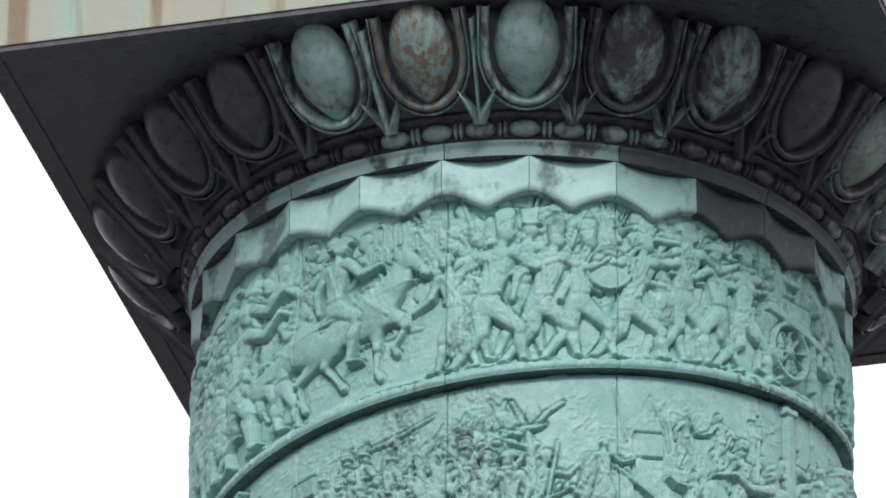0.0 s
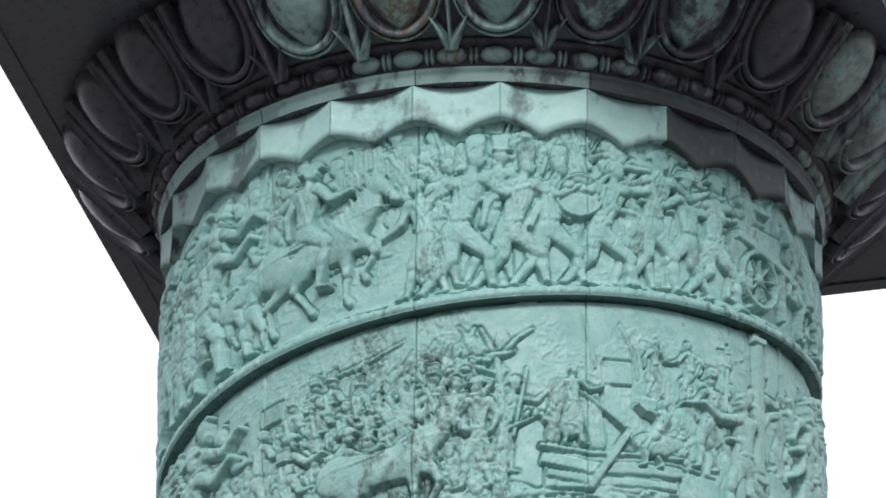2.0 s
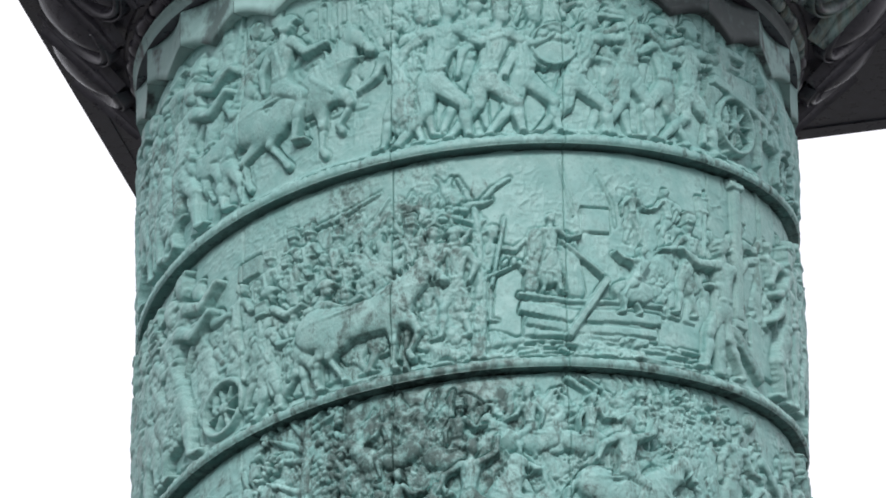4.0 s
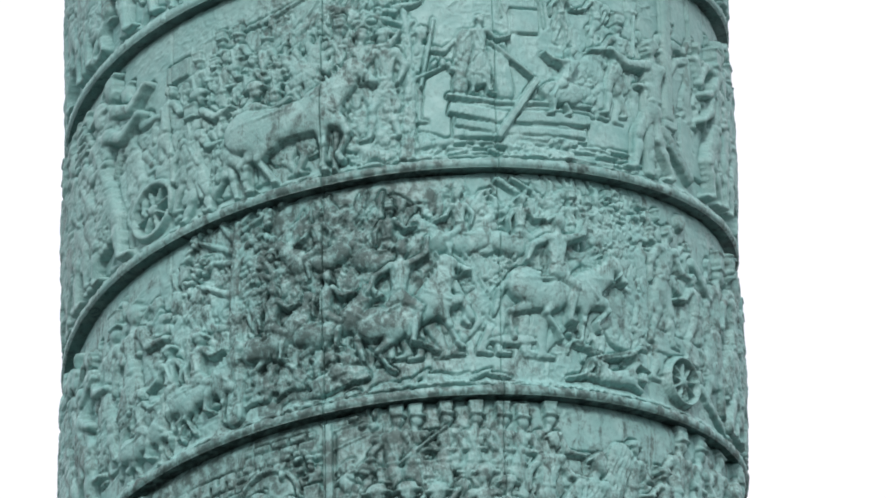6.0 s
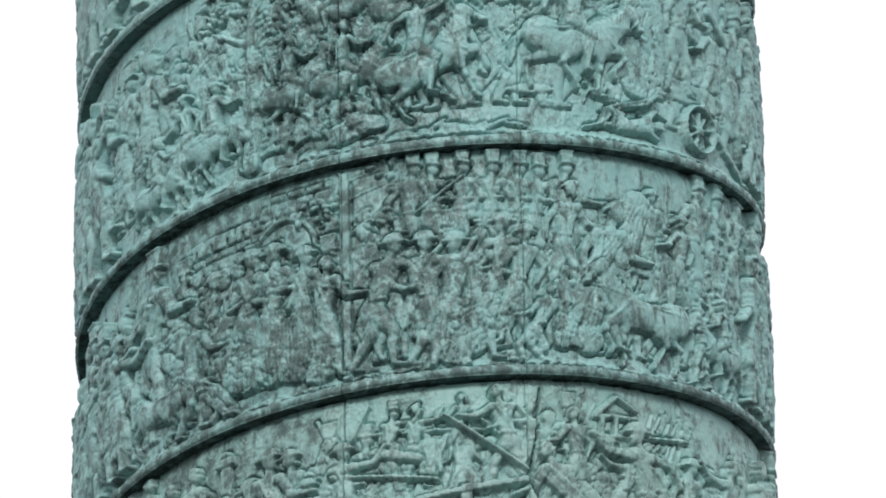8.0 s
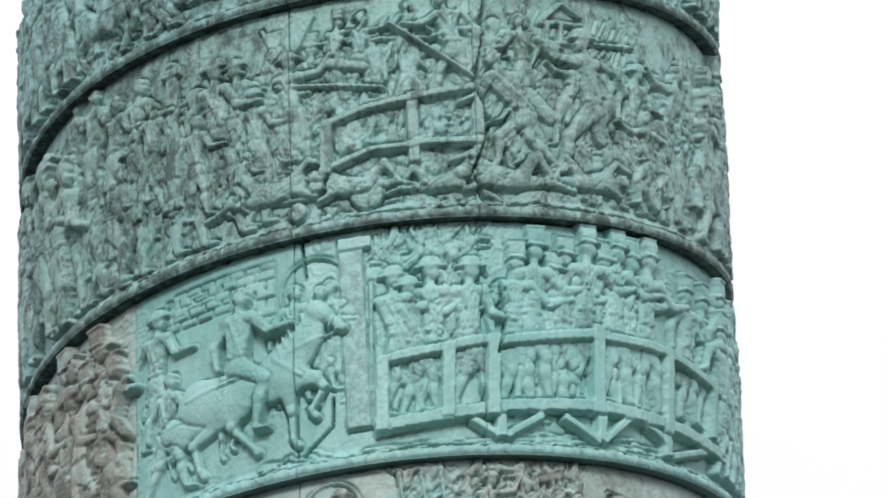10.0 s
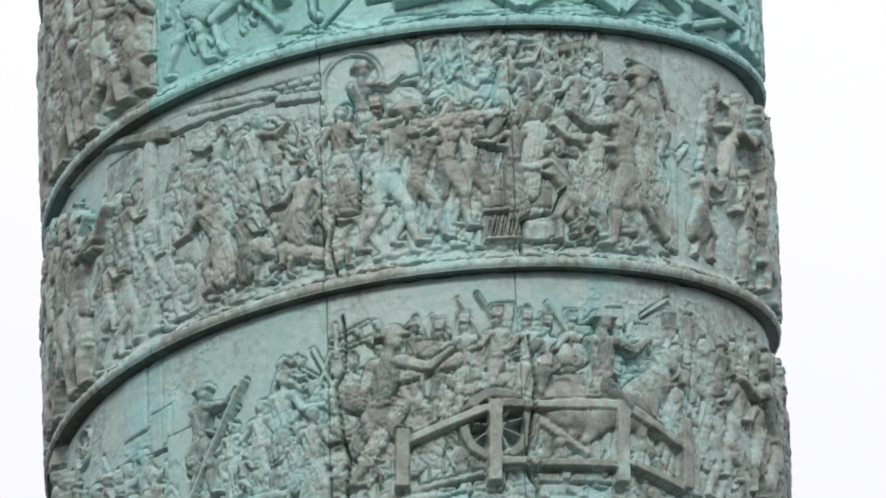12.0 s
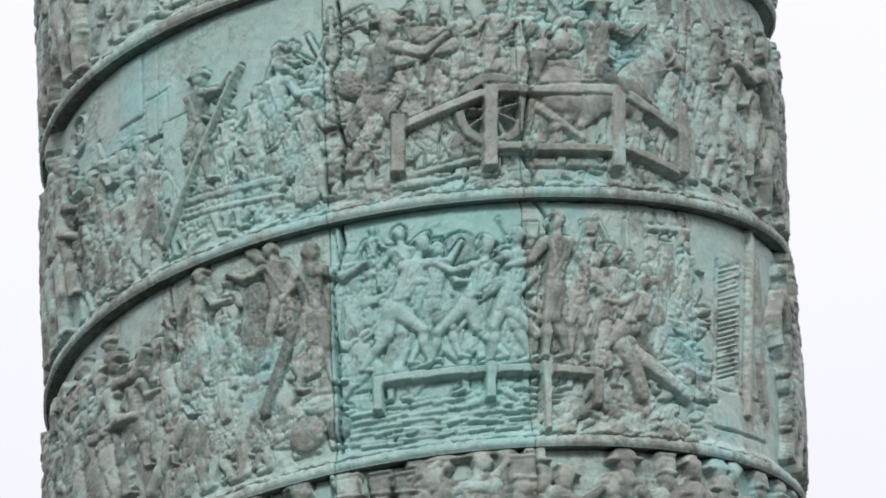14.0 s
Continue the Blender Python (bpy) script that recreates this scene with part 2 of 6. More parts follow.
bm = bmesh.new()
for size, z in (((6.4, 6.4, 0.5), 0.25), ((5.9, 5.9, 0.5), 0.75), ((5.1, 5.1, 4.6), 3.3), ((5.7, 5.7, 0.5), 5.85), ((4.6, 4.6, 0.5), 6.35)):
    box(bm, size, pose(0, 0, z, 0, 0, -14.6))
bmesh.ops.bevel(bm, geom=bm.edges[:], offset=0.04, segments=2, affect="EDGES")
part("pedestal", bm, GRANITE, column, "plain grey stone pedestal")
revolve("base_moulding", ((2.0, 6.6), (2.24, 6.6), (2.32, 6.75), (2.24, 6.95), (2.12, 7.0), (2.12, 7.06), (2.0, 7.12), (1.9, 7.2)), RELIEF, column)

# ---- capital ----
capital = new("capital")
capital.parent = column
HALF = 2.215
TURNED = -13.9
BACK = 2.07                 # the slab reaches less far behind
bm = bmesh.new()
box(bm, (HALF * 2, HALF + BACK, 0.42), pose(0, 0, UNDER_Z + 0.21 + 0.004, 0, 0, TURNED) @ pose(0, (BACK - HALF) / 2, 0))
bmesh.ops.bevel(bm, geom=bm.edges[:], offset=0.012, segments=2, affect="EDGES")
abacus = part("abacus", bm, FASCIA, capital, "square bronze slab streaked with rust-brown runs")
bm = bmesh.new()
# underside: a sunk panel with a raised rim along the edge
for wide, deep, mx, my in ((HALF * 2 - 0.225, 0.10, 0, BACK - 0.06), (HALF * 2 - 0.225, 0.10, 0, 0.06 - HALF), (0.10, HALF + BACK - 0.02, HALF - 0.06, (BACK - HALF) / 2), (0.10, HALF + BACK - 0.02, 0.06 - HALF, (BACK - HALF) / 2)):
    box(bm, (wide, deep, 0.05), pose(0, 0, 0, 0, 0, TURNED) @ pose(mx, my, UNDER_Z + 0.012))
part("rim", bm, UNDER, abacus, "dark crusted moulding under the slab")
bm = bmesh.new()
box(bm, (HALF * 2 - 0.22, HALF + BACK - 0.22, 0.05), pose(0, 0, UNDER_Z - 0.004 + 0.025, 0, 0, TURNED) @ pose(0, (BACK - HALF) / 2, 0))
part("soffit", bm, UNDER, abacus, "black crusted underside")


def echinus(s):
    """Radius and height of the swelling under the abacus; s from 0 at the beads to 1 at the slab."""
    a = s * math.pi / 2
    return 1.69 + 0.37 * math.sin(a) ** 1.15, 34.40 + 0.40 * (1 - math.cos(a)) ** 0.85


profile = [(1.58, RING_Z + 0.004), (1.652, RING_Z + 0.004), (1.655, RING_Z + 0.04), (1.658, RING_Z + 0.06), (1.668, RING_Z + 0.068), (1.668, RING_Z + 0.08),
           (1.648, RING_Z + 0.082), (1.648, RING_Z + 0.195), (1.70, RING_Z + 0.2), (1.715, RING_Z + 0.215), (1.70, RING_Z + 0.23)]
revolve("neck_soffit", ((1.48, RING_Z + 0.004), (1.651, RING_Z + 0.004)), CAPITAL, capital)
for i in range(12):
    cols = np.linspace(SEAM + 30 * i + 0.08, SEAM + 30 * i + 29.92, 17)
    rows = [polar(np.full(17, r), cols, z) for r, z in profile[1:6]]
    ob = part_mesh("neck_fillet", grid_mesh("neck_fillet", np.array(rows)), RING, capital, smooth=False)
    d = (SEAM + 30 * i + 15 + 180) % 360 - 180
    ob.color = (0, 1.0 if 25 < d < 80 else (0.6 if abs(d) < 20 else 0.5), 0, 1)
revolve("bead_channel", profile[5:], CAPITAL, capital)
revolve("echinus", [(1.70, RING_Z + 0.23)] + [(echinus(i / 14)[0] - 0.035, echinus(i / 14)[1]) for i in range(15)], CAPITAL, capital, "dark swelling moulding")


def blob(name, ru, rv, rh, point=0.0, nu=16, nv=9):
    """A half-egg lying on the xy plane, bulging to +z, drawn to a point at -y."""
    rows = []
    for i in range(nv):
        a = (i / (nv - 1)) * math.pi / 2
        row = []
        for j in range(nu):
            b = 2 * math.pi * j / nu
            x, y = math.cos(b), math.sin(b)
            if y < 0:
                x *= (1 - point * y * y)
            row.append((ru * x * math.cos(a), rv * y * math.cos(a), rh * math.sin(a)))
        rows.append(row)
    return grid_mesh(name, np.array(rows), True)


def shell(name, ru, rv, wide, high, up=1.0):
    """The raised rim that wraps an egg: a U-shaped moulding of round section with arms up to the slab."""
    def section(x, y, n, f=0.0):
        return [(x + n.x * wide * math.cos(math.pi * j / 6), y + up * rv * f + n.y * wide * math.cos(math.pi * j / 6), high * math.sin(math.pi * j / 6)) for j in range(7)]
    rows = [section(-ru, 0, Vector((-1, 0, 0)), f) for f in (1, 0.66, 0.33)]
    for i in range(25):
        a = math.pi * (1 + i / 24)
        n = Vector((math.cos(a) / ru, math.sin(a) / rv, 0)).normalized()
        rows.append(section(ru * math.cos(a), rv * math.sin(a), n))
    rows += [section(ru, 0, Vector((1, 0, 0)), f) for f in (0.33, 0.66, 1)]
    return grid_mesh(name, np.array(rows))


def dart(name, length, wide, high):
    rows = []
    for i in range(9):
        f = i / 8
        w = wide * (0.35 + 0.65 * f) * (0.25 if i == 0 else 1)
        rows.append([(w * x, length * (f - 0.5), high * h) for x, h in ((-1, 0), (-0.45, 0.55), (0, 1), (0.45, 0.55), (1, 0))])
    return grid_mesh(name, np.array(rows))


egg_mesh = blob("egg", 0.166, 0.27, 0.105, 0.55)
shell_mesh = shell("egg_rim", 0.208, 0.27, 0.026, 0.075, 0.8)
lip_mesh = shell("egg_lip", 0.238, 0.305, 0.011, 0.07, 0.7)
dart_mesh = dart("dart", 0.54, 0.020, 0.10)
leaf_mesh = dart("dart_leaf", 0.20, 0.030, 0.06)
for me, mat in ((egg_mesh, EGG), (shell_mesh, EGG), (lip_mesh, EGG), (dart_mesh, EGG), (leaf_mesh, EGG)):
    me.materials.append(mat)
    me.polygons.foreach_set("use_smooth", np.ones(len(me.polygons), dtype=bool))


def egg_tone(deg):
    """Less crust where rain reaches the side towards the square; the lit look of that side is put in too. One egg has
    run brown.
    """
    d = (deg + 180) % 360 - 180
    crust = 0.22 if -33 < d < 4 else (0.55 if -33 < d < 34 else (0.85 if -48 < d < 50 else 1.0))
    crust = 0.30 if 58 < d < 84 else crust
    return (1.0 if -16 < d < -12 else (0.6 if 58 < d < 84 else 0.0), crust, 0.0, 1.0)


r0, z0 = echinus(0.10)
r1, z1 = echinus(0.92)
slope = math.degrees(math.atan2(z1 - z0, r1 - r0))
for i in range(24):
    deg = 0.8 + 15.0 * i
    # lies on the slope of the echinus, facing outwards and down
    lie = pose(0, 0, 0, 0, 0, deg) @ Matrix.Translation((0, -(r0 + r1) / 2 + 0.0, (z0 + z1) / 2 + 0.0)) @ pose(0, 0, 0, 180 - slope, 0, 0) @ pose(0, 0, 0, 0, 0, 0)
    for name, me, lift in (("egg", egg_mesh, 0.015), ("egg_rim", shell_mesh, 0.012), ("egg_lip", lip_mesh, 0.004)):
        ob = new(name, me)
        ob.parent = capital
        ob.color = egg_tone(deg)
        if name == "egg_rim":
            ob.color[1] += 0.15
        ob.matrix_local = lie @ pose(0, 0.078, lift)
    ob = new("dart", dart_mesh)
    ob.parent = capital
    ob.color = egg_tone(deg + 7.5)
    ob.matrix_local = pose(0, 0, 0, 0, 0, 7.5) @ lie @ pose(0, -0.02, 0.03)
    for side in (-1, 1):      # leaves at the foot of the dart
        ob = new("dart_leaf", leaf_mesh)
        ob.parent = capital
        ob.color = egg_tone(deg + 7.5)
        ob.matrix_local = pose(0, 0, 0, 0, 0, 7.5) @ lie @ pose(0.050 * side, -0.20, 0.035) @ pose(0, 0, 0, 180, 0, -28 * side) @ pose(0, 0, 0, 0, 180, 0)

# beads: an oval bead, then a pair of thin discs
bead_mesh = blob("bead", 0.078, 0.046, 0.046, 0.0, 14, 6)
disc_mesh = blob("disc", 0.0125, 0.046, 0.038, 0.0, 10, 4)
for me in (bead_mesh, disc_mesh):
    me.materials.append(EGG)
    me.polygons.foreach_set("use_smooth", np.ones(len(me.polygons), dtype=bool))
for i in range(48):
    deg = 0.6 + 7.5 * i
    for name, me, turn in (("bead", bead_mesh, 0.0), ("disc", disc_mesh, 3.3), ("disc", disc_mesh, 4.2)):
        ob = new(name, me)
        ob.parent = capital
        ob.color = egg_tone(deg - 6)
        ob.matrix_local = pose(0, 0, 0, 0, 0, deg + turn) @ pose(0, -1.655, RING_Z + 0.148) @ pose(0, 0, 0, 98, 0, 0)

# scalloped ring: shallow flutes between arrises, each with a cusped lower edge
scallop = new("scalloped_ring")
scallop.parent = column
for i in range(24):
    a0 = 1.3 + 15.0 * i
    cols = np.linspace(0.004, 0.996, 21)
    hollow = 0.055 * (1 - np.abs(2 * cols - 1) ** 2.0)
    low = RING_Z - 0.19 - 0.080 * (1 - np.abs(2 * cols - 1)) ** 1.8
    deg = a0 + 15.0 * cols
    top = np.full(21, RING_Z)
    rows = [polar(np.full(21, 1.50), deg, top)]
    for f in np.linspace(0, 1, 6):
        z = top + (low - top) * f
        rows.append(polar(1.652 - hollow * (1 - 0.45 * f), deg, z))
    rows.append(polar(np.full(21, 1.52), deg, low + 0.006))
    ob = part_mesh("flute", grid_mesh("flute", np.array(rows)[::-1]), RING, scallop, smooth=False)
    d = (a0 + 7.5 + 180) % 360 - 180
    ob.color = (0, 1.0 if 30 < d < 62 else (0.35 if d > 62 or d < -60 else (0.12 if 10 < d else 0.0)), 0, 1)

# ---- relief: shapes pressed into the plates ----
PLATE = 30.0
COLS = 188                    # across one plate
ROWS = 190                    # up one plate
FIRST, LAST = SEAM - 4 * PLATE, SEAM + 3 * PLATE
BANDS = 10


def smooth_noise(shape, cells, rng):
    """Soft random field between -1 and 1 with about cells[0] x cells[1] swells."""
    gy, gx = int(cells[0]) + 2, int(cells[1]) + 2
    g = rng.uniform(-1, 1, (gy, gx))
    y = np.linspace(0, gy - 1.001, shape[0])
    x = np.linspace(0, gx - 1.001, shape[1])
    iy, ix = y.astype(int), x.astype(int)
    fy, fx = (y - iy)[:, None], (x - ix)[None, :]
    fy, fx = fy * fy * (3 - 2 * fy), fx * fx * (3 - 2 * fx)
    a = g[iy][:, ix] * (1 - fx) + g[iy][:, ix + 1] * fx
    b = g[iy + 1][:, ix] * (1 - fx) + g[iy + 1][:, ix + 1] * fx
    return a * (1 - fy) + b * fy


BASE, BULGE = 0.50, 0.38      # low relief: how far layers step forward, how far forms swell
CUT = 0.066                    # depth of the chased outlines
NONE = -9.0                    # no form at a spot


class Band:
    """One turn of the spiral laid flat: u in metres round the column (0 facing the camera), v in metres above the ledge's lip."""

    def __init__(self, k):
        self.k = k
        self.r = radius(TOP - (k - 1.5) * TURN)
        self.n = int((LAST - FIRST) / PLATE) * COLS
        self.deg = np.linspace(FIRST, LAST, self.n + 1)
        self.u = np.radians(self.deg) * self.r
        self.v = np.linspace(LEDGE, TURN, ROWS)
        self.h = np.zeros((ROWS, self.n + 1))
        self.soft = np.zeros((ROWS, self.n + 1))      # how much folded cloth or hair covers a spot
        self.cracks = []
        self.form = np.zeros((ROWS, self.n + 1), dtype=np.int32)     # which carved form, and which piece of it, shows at a spot
        self.piece = np.zeros((ROWS, self.n + 1), dtype=np.int32)
        self.forms = self.pieces = 0
        self.joined = False
        self.low = 1.0                                 # background figures are carved flatter
        self.layer = np.full((ROWS, self.n + 1), NONE)        # one form at a time is modelled here, its pieces melting together
        self.layer_soft = np.zeros((ROWS, self.n + 1))
        self.layer_piece = np.zeros((ROWS, self.n + 1), dtype=np.int32)
        self.rng = np.random.default_rng(40 + k)

    def x(self, deg):
        return math.radians(deg) * self.r

    def window(self, u0, u1, v0, v1):
        i0, i1 = np.searchsorted(self.u, (u0, u1))
        j0, j1 = np.searchsorted(self.v, (v0, v1))
        return slice(max(j0 - 1, 0), j1 + 1), slice(max(i0 - 1, 0), i1 + 1)

    def begin(self, melt=0.018):
        self.forms += 1
        self.melt = melt
        self.joined = True
        self.extent = None

    def end(self):
        self.joined = False
        if self.extent is None:
            return
        j0, j1, i0, i1 = self.extent
        w = (slice(j0, j1), slice(i0, i1))
        value = self.layer[w].copy()
        over = value * self.low > self.h[w]
        self.h[w] = np.where(over, value * self.low, self.h[w])
        self.soft[w] = np.where(over, self.layer_soft[w], self.soft[w])
        self.form[w] = np.where(over, self.forms, self.form[w])
        self.piece[w] = np.where(over, self.layer_piece[w], self.piece[w])
        self.layer[w] = NONE

    def put(self, w, value, cloth=0.0):
        self.pieces += 1
        if self.joined:
            old = self.layer[w]
            over = value > old
            both = (old > NONE + 1) & (value > NONE + 1)
            e = np.clip(self.melt - np.abs(old - value), 0, None) / max(self.melt, 1e-6)
            self.layer[w] = np.maximum(old, value) + np.where(both, e * e * self.melt / 4, 0)
            self.layer_soft[w] = np.where(over, cloth, self.layer_soft[w])
            self.layer_piece[w] = np.where(over, self.pieces, self.layer_piece[w])
            j0, j1, i0, i1 = w[0].start, w[0].start + old.shape[0], w[1].start, w[1].start + old.shape[1]
            if self.extent is not None:
                p = self.extent
                j0, j1, i0, i1 = min(j0, p[0]), max(j1, p[1]), min(i0, p[2]), max(i1, p[3])
            self.extent = (j0, j1, i0, i1)
            return
        over = value > self.h[w]
        self.h[w] = np.where(over, value, self.h[w])
        self.soft[w] = np.where(over, cloth, self.soft[w])
        self.forms += 1
        self.form[w] = np.where(over, self.forms, self.form[w])
        self.piece[w] = np.where(over, self.pieces, self.piece[w])

    def limb(self, a, b, ra, rb, base=0.0, depth=None, cloth=0.0, flat=2.0):
        """A rounded bar from a to b; cloth on it falls in folds along its length."""
        r = max(ra, rb)
        w = self.window(min(a[0], b[0]) - r, max(a[0], b[0]) + r, min(a[1], b[1]) - r, max(a[1], b[1]) + r)
        U, V = self.u[None, w[1]], self.v[w[0], None]
        if U.size == 0 or V.size == 0:
            return
        dx, dy = b[0] - a[0], b[1] - a[1]
        n = math.hypot(dx, dy) + 1e-9
        q = np.clip(((U - a[0]) * dx + (V - a[1]) * dy) / (n * n), 0, 1)
        d = np.hypot(U - a[0] - q * dx, V - a[1] - q * dy) / (ra + (rb - ra) * q)
        depth = min(depth or 0.06, 1.15 * r)
        value = BASE * base + BULGE * depth * (1 - np.minimum(d, 1) ** flat) ** (1 / flat)
        if cloth > 0.05 and r > 0.018:
            side = ((V - a[1]) * dx - (U - a[0]) * dy) / n
            pitch, turn = min(0.030, 0.015 + 0.12 * r), self.rng.uniform(0, 6.3)
            wave = np.abs(np.sin(math.pi * side / pitch + 1.2 * np.sin(q * (3 + 9 * n) + turn) + 0.6 * q + turn))
            value = value + cloth * min(0.0095, 0.15 * r) * (wave - 0.75)
        self.put(w, np.where(d < 1, value, NONE), cloth)

    def oval(self, c, ru, rv, base=0.0, depth=0.03, lean=0.0, cloth=0.0):
        r = max(ru, rv)
        w = self.window(c[0] - r, c[0] + r, c[1] - r, c[1] + r)
        U, V = self.u[None, w[1]] - c[0], self.v[w[0], None] - c[1]
        if U.size == 0 or V.size == 0:
            return
        cs, sn = math.cos(lean), math.sin(lean)
        d = np.hypot((U * cs + V * sn) / ru, (-U * sn + V * cs) / rv)
        self.put(w, np.where(d < 1, BASE * base + BULGE * min(depth, 1.2 * r) * np.sqrt(np.maximum(1 - d * d, 0)), NONE), cloth)

    def slab(self, pts, base=0.0, depth=0.02, cloth=0.0):
        """A flat raised convex shape with sharp edges; corners anticlockwise."""
        us, vs = [p[0] for p in pts], [p[1] for p in pts]
        w = self.window(min(us), max(us), min(vs), max(vs))
        U, V = self.u[None, w[1]], self.v[w[0], None]
        if U.size == 0 or V.size == 0:
            return
        inside = np.full(np.broadcast(U, V).shape, 9.0)
        for (ax, ay), (bx, by) in zip(pts, pts[1:] + pts[:1]):
            s = ((bx - ax) * (V - ay) - (by - ay) * (U - ax)) / math.hypot(bx - ax, by - ay)
            inside = np.minimum(inside, s)
        self.put(w, np.where(inside > -0.003, BASE * base + BULGE * depth, NONE), cloth)

    def bar(self, a, b, wide, base=0.0, depth=0.02, cloth=0.0):
        """A flat-faced beam from a to b."""
        dx, dy = b[0] - a[0], b[1] - a[1]
        n = math.hypot(dx, dy) + 1e-9
        px, py = -dy / n * wide / 2, dx / n * wide / 2
        self.slab([(a[0] - px, a[1] - py), (b[0] - px, b[1] - py), (b[0] + px, b[1] + py), (a[0] + px, a[1] + py)], base, depth, cloth)

    def groove(self, a, b, wide=0.008, depth=0.02):
        w = self.window(min(a[0], b[0]) - wide, max(a[0], b[0]) + wide, min(a[1], b[1]) - wide, max(a[1], b[1]) + wide)
        U, V = self.u[None, w[1]], self.v[w[0], None]
        if U.size == 0 or V.size == 0:
            return
        dx, dy = b[0] - a[0], b[1] - a[1]
        q = np.clip(((U - a[0]) * dx + (V - a[1]) * dy) / (dx * dx + dy * dy + 1e-9), 0, 1)
        d = np.hypot(U - a[0] - q * dx, V - a[1] - q * dy)
        self.h[w] -= depth * np.clip(1 - d / wide, 0, 1)

    # -- things the reliefs show, as plain sculpted shapes --
    def figure(self, deg, v, tall, face=1, lean=0.0, stride=0.25, near=0.02, arms=(-40, 30), hat="shako", robe=0.0, bent=0.0, slim=1.0, ride=0.0):
        """A standing, striding or mounted carved figure: feet at v, facing +1 right or -1 left."""
        x, t, s = self.x(deg), tall, slim
        self.begin()
        hip = (x, v + 0.475 * t * (1 - 0.22 * bent))
        chest = (x + lean * t, hip[1] + 0.275 * t)
        waist = (hip[0] * 0.6 + chest[0] * 0.4, hip[1] * 0.6 + chest[1] * 0.4)
        head = (chest[0] + 0.3 * lean * t + 0.014 * t * face, chest[1] + 0.175 * t)
        if ride:
            legs = ((1, 0.02, (hip[0] + face * 0.25 * ride, hip[1] - 0.17 * ride), (hip[0] + face * 0.16 * ride, hip[1] - 0.58 * ride)),)
        else:
            legs = []
            for sgn, lift in ((-face, 0.0), (face, 0.014)):
                foot = (x + sgn * stride * t * 0.5, v + 0.02 * t)
                legs.append((sgn, lift, ((hip[0] + foot[0]) / 2 + face * (0.03 + 0.08 * bent + 0.05 * stride) * t, (hip[1] + foot[1]) / 2 + 0.02 * t), foot))
        for sgn, lift, knee, foot in legs:
            calf = (knee[0] * 0.62 + foot[0] * 0.38 - face * 0.013 * t, knee[1] * 0.62 + foot[1] * 0.38)
            self.limb((hip[0] + sgn * 0.022 * t, hip[1]), knee, 0.070 * t * s, 0.043 * t * s, near + lift, 0.05, 0.3)
            self.oval(knee, 0.040 * t, 0.042 * t, near + lift + 0.003, 0.042)
            self.limb(knee, calf, 0.040 * t * s, 0.043 * t * s, near + lift, 0.042)
            self.limb(calf, foot, 0.043 * t * s, 0.024 * t * s, near + lift, 0.042)
            self.limb(foot, (foot[0] + face * 0.085 * t, foot[1] - 0.012 * t), 0.024 * t, 0.016 * t, near + lift + 0.002, 0.03)
        if robe:
            low = (x - face * 0.03 * t, v + (1 - robe) * 0.5 * t + 0.06 * t)
            self.limb(hip, low, 0.10 * t, 0.135 * t, near + 0.006, 0.05, 1.0, 2.6)
            self.limb(waist, (low[0] + face * 0.05 * t, low[1] + 0.03 * t), 0.05 * t, 0.06 * t, near + 0.02, 0.04, 0.9)
        # coat: skirts behind, body, shoulders
        self.limb((hip[0] - face * 0.035 * t, hip[1] + 0.02 * t), (hip[0] - face * 0.10 * t, hip[1] - 0.19 * t), 0.045 * t, 0.055 * t, near + 0.002, 0.035, 1.0)
        self.limb(hip, waist, 0.082 * t * s, 0.072 * t * s, near + 0.01, 0.05, 0.5)
        self.limb(waist, chest, 0.072 * t * s, 0.098 * t * s, near + 0.012, 0.055, 0.5)
        self.limb((chest[0] - 0.065 * t, chest[1] + 0.045 * t), (chest[0] + 0.065 * t, chest[1] + 0.045 * t), 0.042 * t, 0.042 * t, near + 0.012, 0.05)
        self.bar((chest[0] - 0.055 * t, chest[1] + 0.045 * t), (hip[0] + 0.045 * t, hip[1] + 0.05 * t), 0.020 * t, near + 0.049, 0.008)
        self.bar((waist[0] - 0.062 * t, waist[1] - 0.04 * t), (waist[0] + 0.062 * t, waist[1] - 0.04 * t), 0.022 * t, near + 0.045, 0.008)
        for i, a in enumerate(arms):
            sh = (chest[0] + (0.088 if i else -0.088) * t, chest[1] + 0.04 * t)
            b1, b2 = math.radians(a), math.radians(a + 55 * face * (1 if i else 0.7))
            el = (sh[0] + math.sin(b1) * 0.165 * t, sh[1] - math.cos(b1) * 0.165 * t)
            ha = (el[0] + math.sin(b2) * 0.14 * t, el[1] - math.cos(b2) * 0.14 * t)
            up = near + (0.034 if (i == 1) == (face == 1) else 0.016)
            self.oval(sh, 0.046 * t, 0.044 * t, up, 0.045)
            self.limb(sh, el, 0.041 * t, 0.034 * t, up, 0.042, 0.5)
            self.limb(el, ha, 0.035 * t, 0.022 * t, up + 0.004, 0.038, 0.2)
            self.oval((ha[0] + math.sin(b2) * 0.02 * t, ha[1] - math.cos(b2) * 0.02 * t), 0.026 * t, 0.024 * t, up + 0.006, 0.034)
        # neck, skull, jaw, nose
        self.limb((chest[0], chest[1] + 0.06 * t), head, 0.034 * t, 0.034 * t, near + 0.012, 0.04)
        self.oval((head[0] - face * 0.006 * t, head[1] + 0.012 * t), 0.048 * t, 0.054 * t, near + 0.022, 0.055)
        self.oval((head[0] + face * 0.020 * t, head[1] - 0.022 * t), 0.030 * t, 0.036 * t, near + 0.024, 0.05)
